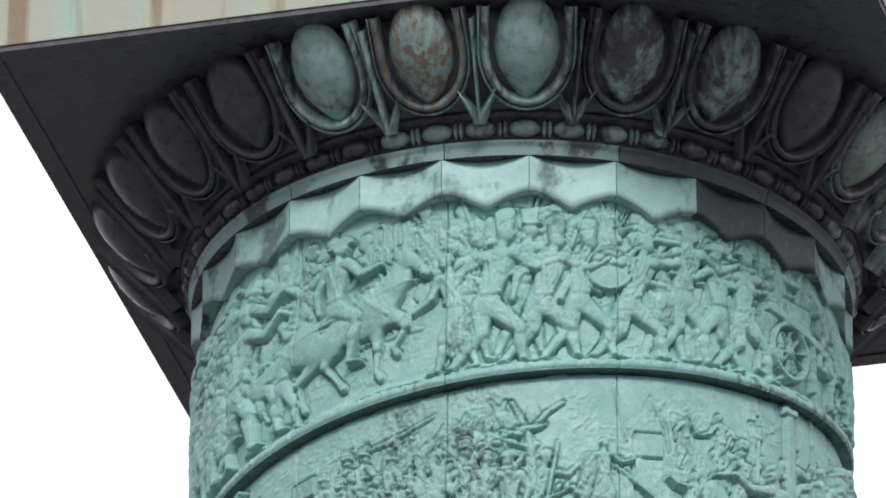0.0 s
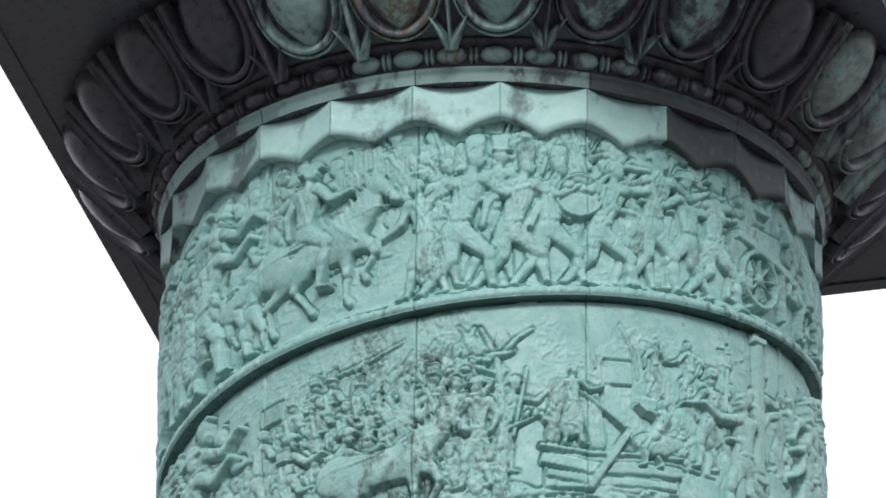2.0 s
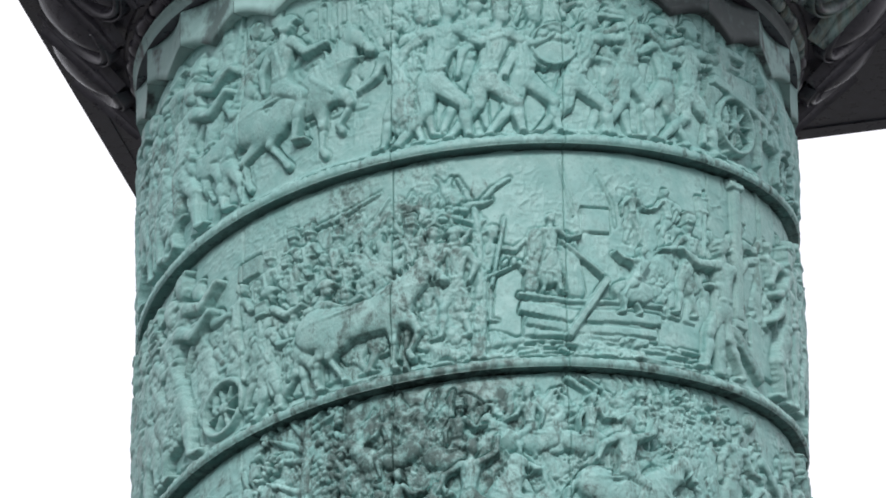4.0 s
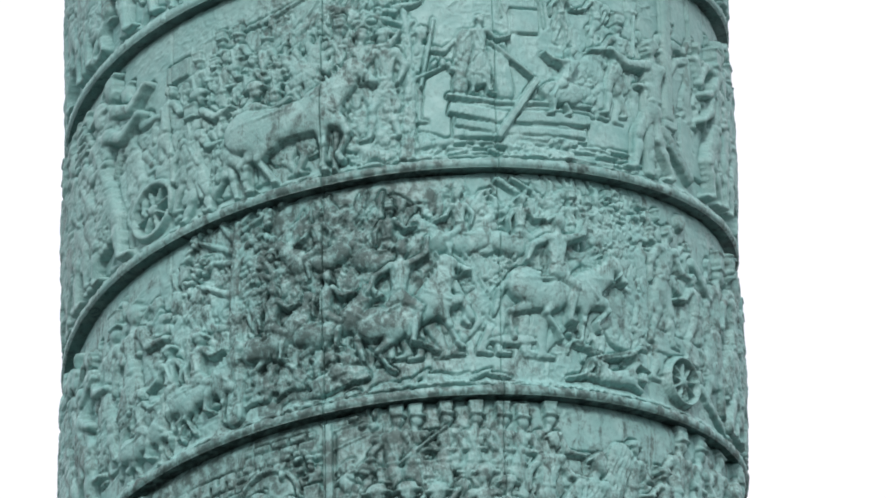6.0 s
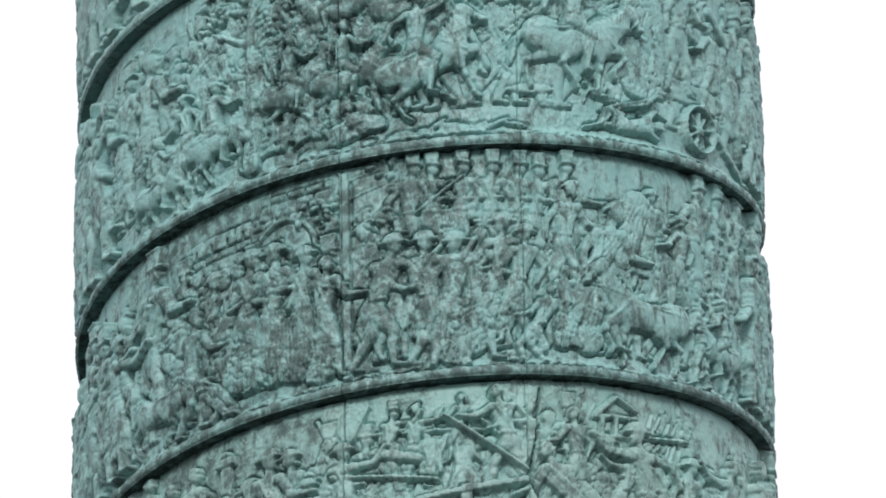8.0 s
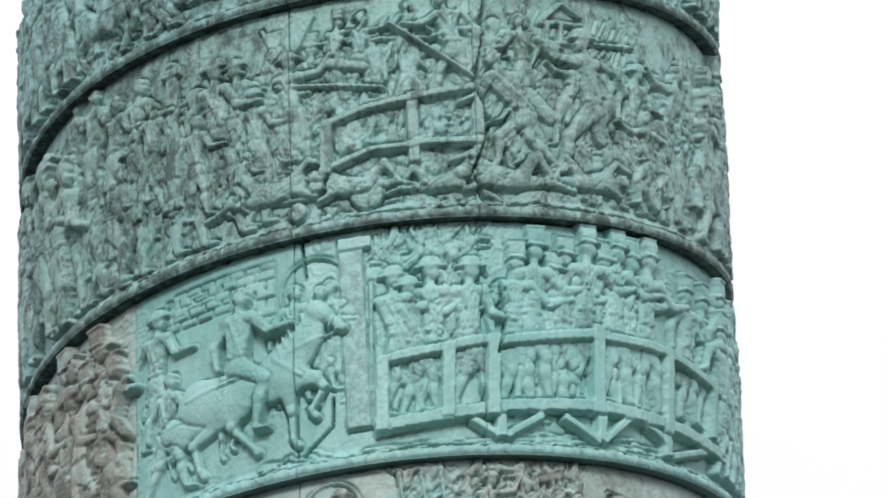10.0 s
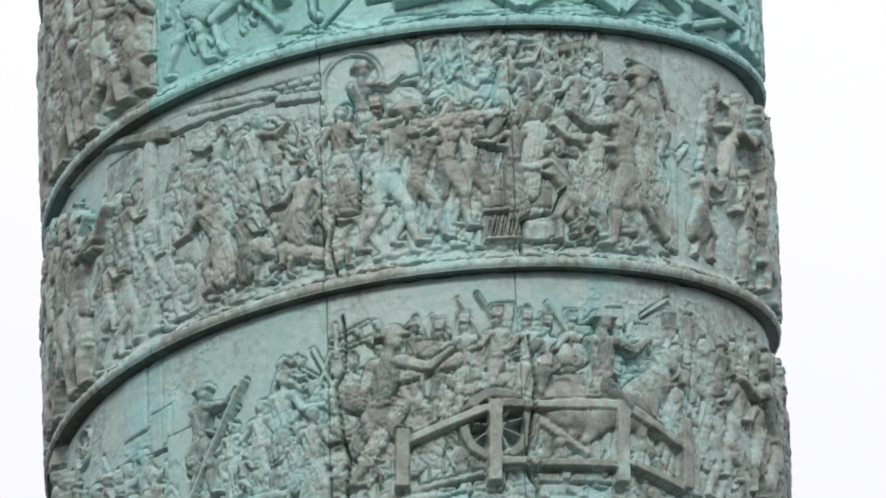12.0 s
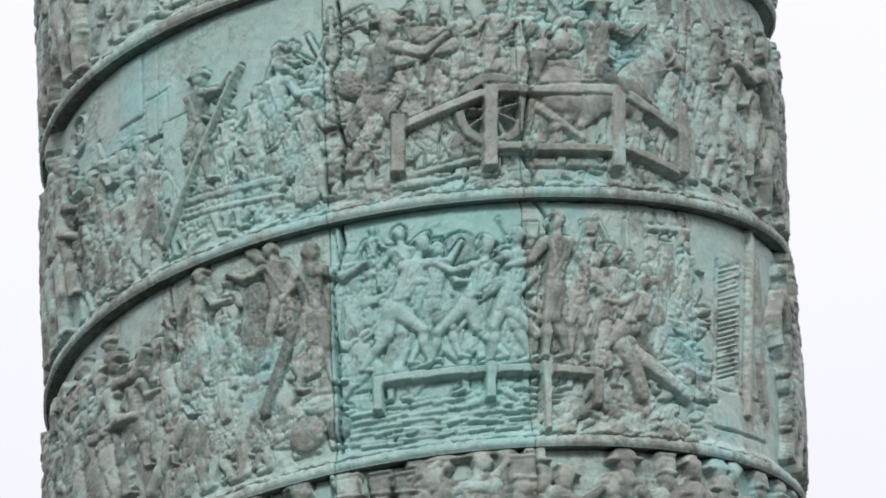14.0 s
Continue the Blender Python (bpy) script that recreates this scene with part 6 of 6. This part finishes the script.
b.figure(20.8, 0.48, 0.48, -1, 0.04, near=0.01, stride=0.1, hat='shako')
b.figure(25.1, 0.50, 0.48, -1, 0.04, near=0.01, stride=0.1, hat='shako')
b.pole(6.9, 0.82, 3.2, 1.03, 0.013, near=0.03)
b.pole(11.0, 0.89, 7.3, 1.10, 0.013, near=0.03)
b.pole(14.1, 0.91, 10.4, 1.12, 0.013, near=0.03)
b.pole(25.7, 0.86, 21.7, 1.06, 0.013, near=0.03)
b.panel(21.9, 27.2, 0.57, 0.69, near=0.05)
b.mound(25.5, 0.79, 0.09, 0.07, near=0.04, depth=0.05)
b.rider(30.9, 0.18, 0.54, 1, near=0.03, gait=0.5, hat='bicorne', head_up=0.9, arms=(20, 70))
b.pole(39.0, 1.02, 45.2, 1.13, 0.012, near=0.03)
b.figure(44.2, 0.22, 0.67, -1, 0.06, near=0.02, robe=0.5, hat='hair')
b.wheel(12.7, 0.45, 0.185, spokes=9, near=0.035, rim=0.3)
b.branch(13.6, 0.58, 21.8, 0.53, 0.025, near=0.05)
b.branch(19.8, 0.46, 27.1, 0.30, 0.025, near=0.05)
b.branch(35.6, 0.47, 41.4, 0.26, 0.03, near=0.04)
b.branch(21.7, 0.47, 25.8, 0.34, 0.03, near=0.04)
b.figure(5.3, 0.25, 0.21, 1, -0.02, near=0.0, hat='hair')
b.beam(-1.9, 0.40, 11.3, 0.53, 0.045, near=0.110)
b.beam(19.0, 0.53, 33.4, 0.54, 0.045, near=0.110)
b.beam(34.2, 0.53, 45.2, 0.37, 0.045, near=0.110)
b.beam(34.2, 0.26, 44.7, 0.16, 0.045, near=0.110)
b.beam(11.9, 0.26, 18.6, 0.25, 0.045, near=0.110)
b.beam(19.0, 0.24, 32.9, 0.24, 0.045, near=0.110)
b.beam(11.4, 0.55, 19.5, 0.53, 0.045, near=0.110)
b.beam(-2.2, 0.18, -1.8, 0.47, 0.065, near=0.115)
b.beam(11.8, 0.16, 12.4, 0.56, 0.065, near=0.115)
b.beam(32.7, 0.15, 33.5, 0.56, 0.065, near=0.115)
b.beam(45.4, 0.16, 46.2, 0.51, 0.065, near=0.115)
b.beam(18.9, 0.18, 33.0, 0.18, 0.04, near=0.03)
b.beam(-0.9, 0.17, 10.5, 0.22, 0.03, near=0.03)
b.panel(22.7, 24.1, 0.17, 0.23, near=0.05)
b.beam(48.8, 0.15, 49.6, 1.06, 0.06, near=0.02)
b.rocks(-9.5, 48.0, 0.08, 0.16, 60, near=0.0, size=0.045)
b.mound(0.8, 0.13, 0.14, 0.025, near=0.02, depth=0.04)
b.figure(55.4, 0.52, 0.47, 1, 0.12, near=0.02, robe=0.5, hat='hair')
b.figure(59.6, 0.29, 0.59, -1, 0.13, near=0.03, robe=0.6, hat='hair')
b.figure(68.2, 0.61, 0.49, 1, 0.03, near=0.02, hat='hair')
b.figure(67.9, 0.26, 0.54, -1, 0.0, near=0.04, robe=0.5, hat='hair')
b.crowd(74, 104)
b.crack(-10.7, 1.10, -10.4, 0.99)
b.crack(-10.4, 0.99, -10.6, 0.82)
b.crack(-10.6, 0.82, -12.0, 0.75)
b.crack(-12.0, 0.75, -11.0, 0.49)
b.crack(-11.0, 0.49, -10.1, 0.37)
b.crack(-10.1, 0.37, -10.9, 0.18)
b.crack(18.2, 0.88, 19.2, 0.65)
b.crack(19.2, 0.65, 17.9, 0.43)
b.crack(17.9, 0.43, 17.2, 0.25)
b.crack(17.2, 0.25, 18.8, 0.12)
b.crack(18.8, 0.12, 18.3, 0.04)
b.crack(50.3, 1.07, 48.6, 0.69)
b.crack(48.6, 0.69, 48.7, 0.21)

# band 9: boats loaded at a quay
b = band[9]
b.crowd(-14, 50, v=0.30, tall=0.66, step=5.5, near=-0.02, rows=2, hats=('hair', 'shako'))
b.crowd(-54, -14, v=0.12, tall=0.75, step=5.0, near=-0.01, rows=2, hats=('hair', 'bicorne'))
b.crowd(-100, -52, tall=0.9, step=5)
b.figure(-65.7, 0.59, 0.53, 1, 0.09, near=0.02, robe=0.6, hat='bicorne')
b.figure(-57.9, 0.59, 0.54, 1, 0.07, near=0.02, robe=0.6, hat='bicorne')
b.figure(-49.0, 0.42, 0.54, 1, 0.06, near=0.02, robe=0.6, hat='bicorne')
b.figure(-42.5, 0.51, 0.54, 1, 0.05, near=0.02, robe=0.6, hat='bicorne')
b.figure(-49.0, 0.37, 0.54, 1, -0.0, near=0.04, robe=0.5, hat='bicorne')
b.figure(-36.6, 0.64, 0.57, 1, 0.05, near=0.03, robe=0.9, hat='bicorne')
b.figure(-30.9, 0.63, 0.50, 1, 0.02, near=0.0, robe=0.9, hat='hair')
b.branch(-25.1, 0.96, -25.9, 0.66, 0.09, near=0.03)
b.branch(-30.6, 0.93, -32.9, 0.65, 0.07, near=0.02)
b.figure(-42.1, 0.31, 0.32, 1, 0.28, near=0.05, hat='hair')
b.figure(-21.2, 0.62, 0.60, -1, -0.05, near=0.03, robe=0.4, hat='hair', arms=(-80, 30))
b.figure(-15.9, 0.44, 0.72, 1, -0.02, near=0.05, robe=0.7, hat='hair', arms=(-40, 60))
b.branch(-26.3, 1.22, -19.0, 0.96, 0.03, near=0.04)
b.branch(-15.3, 1.02, -24.2, 0.40, 0.04, near=0.05)
b.branch(-12.8, 0.89, -14.2, 0.43, 0.06, near=0.03)
b.branch(-38.4, 0.52, -45.9, 0.24, 0.045, near=0.05)
b.beam(-37.2, 0.64, -15.8, 0.52, 0.05, near=0.03)
b.beam(-31.4, 0.61, -31.1, 0.42, 0.05, near=0.045)
b.rocks(-40.8, -18.8, 0.20, 0.53, 26, near=0.0, size=0.06)
b.bushel(-40.7, -12.6, 0.22, 0.52, 60, near=0.0)
b.mound(-17.5, 0.23, 0.09, 0.09, near=0.04, depth=0.06)
b.mound(-12.6, 0.23, 0.06, 0.06, near=0.04, depth=0.05)
b.mound(-15.1, 0.36, 0.1, 0.05, near=0.03, depth=0.05)
b.beam(-11.6, 0.75, -5.9, 0.75, 0.03, near=-0.005)
b.beam(-11.7, 0.67, -6.1, 0.66, 0.03, near=-0.005)
b.beam(-11.8, 0.58, -6.2, 0.58, 0.03, near=-0.005)
b.beam(-11.9, 0.49, -6.3, 0.49, 0.03, near=-0.005)
b.beam(-12.0, 0.40, -6.4, 0.40, 0.03, near=-0.005)
b.figure(-6.7, 0.85, 0.33, 1, -0.0, near=0.0, hat='hair')
b.figure(-3.7, 0.47, 0.64, 1, 0.17, near=0.03, stride=0.5, bent=0.4, hat='helmet', arms=(40, 90))
b.figure(-0.1, 0.59, 0.57, 1, -0.11, near=0.0, hat='hair', robe=0.5)
b.figure(7.4, 0.45, 0.61, -1, 0.15, near=0.035, stride=0.6, bent=0.3, hat='helmet', arms=(-80, -20))
b.figure(13.9, 0.43, 0.66, -1, 0.08, near=0.03, stride=0.3, hat='hair', arms=(-60, 10))
b.figure(2.3, 0.47, 0.58, 1, 0.03, near=0.02, stride=0.4, hat='hair')
b.mound(6.8, 0.98, 0.1, 0.11, near=0.02, depth=0.03)
b.branch(3.4, 0.68, 12.3, 0.82, 0.05, near=0.04)
b.branch(13.0, 0.71, 18.1, 0.56, 0.035, near=0.05)
b.figure(21.1, 0.44, 0.72, -1, 0.04, near=0.045, stride=0.15, hat='hair', arms=(-40, 40))
b.figure(25.3, 0.45, 0.62, -1, 0.1, near=0.03, stride=0.2, hat='shako', arms=(20, 60))
b.figure(29.6, 0.40, 0.59, -1, 0.1, near=0.03, hat='hair', robe=0.3)
b.figure(32.0, 0.37, 0.54, -1, 0.23, near=0.05, bent=0.8, hat='hair', arms=(-60, -20))
b.branch(27.9, 0.84, 34.5, 0.60, 0.05, near=0.06)
b.branch(32.3, 0.51, 44.6, 0.29, 0.045, near=0.06)
b.branch(33.3, 0.51, 35.5, 0.27, 0.05, near=0.06)
b.branch(29.4, 0.59, 27.0, 0.28, 0.045, near=0.06)
b.rocks(40.9, 49.7, 0.29, 0.74, 40, near=0.02, size=0.05)
b.branch(38.8, 1.11, 47.2, 1.12, 0.02, near=0.02)
b.branch(38.7, 1.07, 38.4, 1.18, 0.012, near=0.02)
b.branch(41.0, 1.08, 40.7, 1.19, 0.012, near=0.02)
b.branch(43.4, 1.09, 43.1, 1.20, 0.012, near=0.02)
b.branch(45.9, 1.10, 45.5, 1.21, 0.012, near=0.02)
b.figure(45.5, 0.69, 0.37, 1, 0.06, near=0.01, robe=0.6, hat='hair')
b.branch(41.9, 0.93, 40.1, 0.67, 0.08, near=0.01)
b.beam(51.8, 0.32, 54.6, 1.01, 0.012, near=0.0)
b.beam(58.1, 0.36, 60.8, 1.02, 0.01, near=0.0)
b.beam(54.0, 0.95, 60.4, 1.01, 0.007, near=0.0)
b.beam(53.8, 0.90, 60.3, 0.97, 0.007, near=0.0)
b.beam(53.7, 0.85, 60.1, 0.92, 0.007, near=0.0)
b.beam(53.5, 0.81, 59.9, 0.87, 0.007, near=0.0)
b.beam(53.4, 0.76, 59.7, 0.82, 0.007, near=0.0)
b.beam(53.3, 0.71, 59.5, 0.77, 0.007, near=0.0)
b.beam(53.1, 0.66, 59.4, 0.72, 0.007, near=0.0)
b.beam(53.0, 0.61, 59.2, 0.67, 0.007, near=0.0)
b.beam(52.8, 0.56, 59.0, 0.62, 0.007, near=0.0)
b.beam(52.7, 0.52, 58.8, 0.58, 0.007, near=0.0)
b.beam(52.5, 0.47, 58.7, 0.53, 0.007, near=0.0)
b.beam(52.4, 0.42, 58.5, 0.48, 0.007, near=0.0)
b.beam(60.3, 0.26, 65.2, 1.23, 0.04, near=0.04)
b.branch(65.1, 1.18, 67.1, 0.30, 0.03, near=0.03)
b.branch(64.9, 1.16, 66.7, 0.29, 0.03, near=0.02)
b.beam(67.2, 1.11, 67.1, 0.30, 0.03, near=0.02)
b.panel(51.5, 67.2, 0.18, 0.36, near=0.005)
b.beam(-6.8, 0.41, 6.5, 0.40, 0.045, near=0.090)
b.beam(6.5, 0.40, 20.6, 0.38, 0.045, near=0.090)
b.beam(20.6, 0.38, 28.1, 0.36, 0.045, near=0.090)
b.beam(-6.5, 0.26, -6.3, 0.43, 0.045, near=0.095)
b.beam(10.4, 0.25, 10.7, 0.43, 0.045, near=0.095)
b.beam(18.7, 0.07, 19.3, 0.42, 0.045, near=0.095)
b.beam(27.3, 0.20, 27.6, 0.38, 0.045, near=0.095)
b.waves(-10.8, 18.5, 0.13, 0.32)
b.rocks(5.0, 17.0, 0.22, 0.32, 10, near=0.01, size=0.04)
b.rocks(20.2, 47.4, 0.07, 0.21, 40, near=0.01, size=0.05)
b.waves(-9.2, 18.3, 0.11, 0.18)
b.crowd(74, 104, near=0.09)
b.crack(-11.5, 1.24, -10.9, 1.12)
b.crack(-10.9, 1.12, -12.8, 0.89)
b.crack(-12.8, 0.89, -12.3, 0.55)
b.crack(-12.3, 0.55, -12.3, 0.11)
b.crack(18.3, 1.26, 21.2, 1.12)
b.crack(21.2, 1.12, 19.4, 0.81)
b.crack(19.4, 0.81, 18.3, 0.40)
b.crack(18.3, 0.40, 18.3, 0.07)
b.crack(-41.7, 1.25, -41.3, 1.05)
b.crack(-41.3, 1.05, -39.7, 0.92)

# band 10: standards and helmets along its top
b = band[10]
b.crowd(FIRST, LAST, 0.16, 1.0, 6.5)
b.figure(-1.0, 0.05, 1.12, 1, 0.0, near=0.05, hat='shako')

# ---- press the reliefs into their plates ----


def plate_mesh(b, i0):
    """One cast plate: the ledge's underside and face, then the relief up to the next ledge."""
    cols = slice(i0, i0 + COLS + 1)
    deg = b.deg[cols]
    rel = b.relief[:, cols].copy()
    low = lip(b.k, deg)
    taper = lambda z: radius(z)
    rows, lift = [], []
    for j in range(len(b.v)):
        z = low + b.v[j]
        rows.append(polar(taper(z) - SUNK + rel[j], deg, z))
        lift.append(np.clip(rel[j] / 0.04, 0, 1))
    pts = np.array(rows)
    # the joint: both borders of the plate turn inwards
    for c in (0, -1):
        pts[:, c, :2] *= (1 - 0.022 / 1.7)
    turned = abs(deg[0] + deg[-1]) / 2
    skip = 4 if turned > 75 else (2 if turned > 45 or b.k == BANDS else 1)      # coarser on the flanks, seen edge-on
    me = grid_mesh("relief_plate", pts[:, ::skip])
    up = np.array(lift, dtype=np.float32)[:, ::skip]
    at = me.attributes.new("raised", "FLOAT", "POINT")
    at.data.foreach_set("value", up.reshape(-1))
    at = me.attributes.new("soil", "FLOAT", "POINT")
    at.data.foreach_set("value", np.broadcast_to(soot(b.k, deg[::skip]), up.shape).astype(np.float32).reshape(-1))
    at = me.attributes.new("patina", "FLOAT", "POINT")
    at.data.foreach_set("value", b.patina[:, cols][:, ::skip].astype(np.float32).reshape(-1))
    return me


def ledge_mesh(b, i0):
    """The ledge that carries one plate: underside, worn face, mossy upper edge."""
    deg = b.deg[i0:i0 + COLS + 1]
    low = lip(b.k, deg)
    wear = b.edge[:, i0:i0 + COLS + 1]
    rows = []
    sect = ((0.010, -0.17, 0.0), (0.0, -0.010, 0.0), (0.0, -0.010, 0.0), (0.005, 0.0, 0.2), (0.028, 0.002, 0.4), (0.042, -0.002, 0.6), (0.052, -0.012, 1.0), (LEDGE, -0.035, 1.2), (LEDGE + 0.004, -0.10, 0.0))
    for j, (z, off, w) in enumerate(sect):
        r = radius(low + z) + off + 0.008 * w * wear[j % 4]
        rows.append(polar(r, deg, low + z + 0.004 * w * wear[(j + 1) % 4] * (j > 2)))
    pts = np.array(rows)
    for c in (0, -1):
        pts[1:, c, :2] *= (1 - 0.018 / 1.7)
    me = grid_mesh("ledge", pts)
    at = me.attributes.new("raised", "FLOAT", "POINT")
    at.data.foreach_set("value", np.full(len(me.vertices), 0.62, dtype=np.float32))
    at = me.attributes.new("patina", "FLOAT", "POINT")
    at.data.foreach_set("value", np.full(len(me.vertices), 0.5, dtype=np.float32))
    at = me.attributes.new("soil", "FLOAT", "POINT")
    at.data.foreach_set("value", np.broadcast_to(np.minimum(soot(b.k, deg) + (0.36 if b.k < 7 else 0.22), 1), pts.shape[:2]).astype(np.float32).reshape(-1))
    return me


def soot(k, deg):
    """How sooty a turn has grown, round the column: (average, middle of the blackest stretch, its half width, how much more)."""
    base, mid, half, more = {1: (0.0, 60, 25, 0.35), 2: (0.26, -14, 16, 0.35), 3: (0.54, -13, 19, 0.44), 4: (0.66, -20, 30, 0.26), 5: (0.60, -40, 20, 0.2),
                             6: (0.05, 0, 10, 0.0)}.get(k, (0.15, 40, 20, 0.1))
    return base + more * np.exp(-((deg - mid) / half) ** 4)


def weathering(k, deg):
    """How brown, how grimy and how blue a plate has turned."""
    if k <= 1:
        return (0.0, 0.12, 0.0)
    if k == 2:
        return (0.05, 0.30, 0.05)
    if k == 3:
        return (0.02, 1.0 if -35 < deg < 10 else 0.45, 0.1)
    if k == 4:
        return (0.04, 0.85 if deg < 10 else 0.55, 0.2)
    if k == 5:
        return (0.20, 0.35, 0.45)
    if k == 6:
        return (0.95, 0.2, 0.2) if deg < -42 else (0.0, 0.05, 1.0)
    if k == 9 and -20 < deg < 20:
        return (0.25, 0.15, 0.5)
    if k == 8 and -43 < deg < -13:
        return (0.6, 0.15, 0.45)
    return (0.9, 0.15, 0.12 if k < 8 else 0.2)


for k, b in band.items():
    b.relief = b.surface()
    # every carved piece has weathered in its own way: some rubbed pale, some crusted dark
    own = b.rng.uniform(0, 1, b.pieces + 2)[b.piece] * 0.6 + b.rng.uniform(0, 1, b.forms + 2)[b.form] * 0.4
    b.patina = np.where(b.form > 0, 0.45 + (own - 0.45) * np.where(b.soft > 0, 1.0, 0.55), 0.45)
    for axis in (0, 1):
        b.patina = 0.5 * b.patina + 0.25 * (np.roll(b.patina, 1, axis) + np.roll(b.patina, -1, axis))
    b.edge = smooth_noise((4, b.n + 1), (2, 330), b.rng) + 0.6 * smooth_noise((4, b.n + 1), (2, 90), b.rng)
    for p in range(b.n // COLS):
        mid = FIRST + (p + 0.5) * PLATE
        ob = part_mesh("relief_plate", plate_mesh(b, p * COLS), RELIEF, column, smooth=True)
        ob.color = (*weathering(k, mid), 1)
        rim = part_mesh("ledge", ledge_mesh(b, p * COLS), RELIEF, ob, smooth=True)
        tone = weathering(k, mid)
        rim.color = (tone[0] * 0.95, min(tone[1] + 0.35, 1), tone[2] * 0.4, 1)

# the core behind the plates, and the rest of the shaft: the same spiral, plainly turned
deg = np.arange(0, 360.1, 5.0)
core = [polar(np.full(len(deg), radius(z) - 0.16), deg, z) for z in (7.15, 10, 14, 18, 22, 26, 30, 33, RING_Z)]
part_mesh("shaft", grid_mesh("shaft", np.array(core)), RELIEF, column, "bronze shaft behind the plates", True)
prof = ((0.0, -0.125), (0.0, 0.0), (LEDGE, 0.0), (LEDGE + 0.02, -SUNK), (TURN - 0.01, -SUNK))
behind = np.arange(LAST, LAST + 360 - (LAST - FIRST) + 0.1, 5.0)
for k in range(1, 22):
    d = np.arange(FIRST, FIRST + 360.1, 5.0) if k > BANDS else behind
    z = np.maximum(lip(k, d), 7.2)
    rr = [polar(radius(z + dz) + off, d, np.minimum(z + dz, RING_Z - 0.02)) for dz, off in prof]
    part_mesh("spiral_turn", grid_mesh("spiral_turn", np.array(rr)), RELIEF, column)
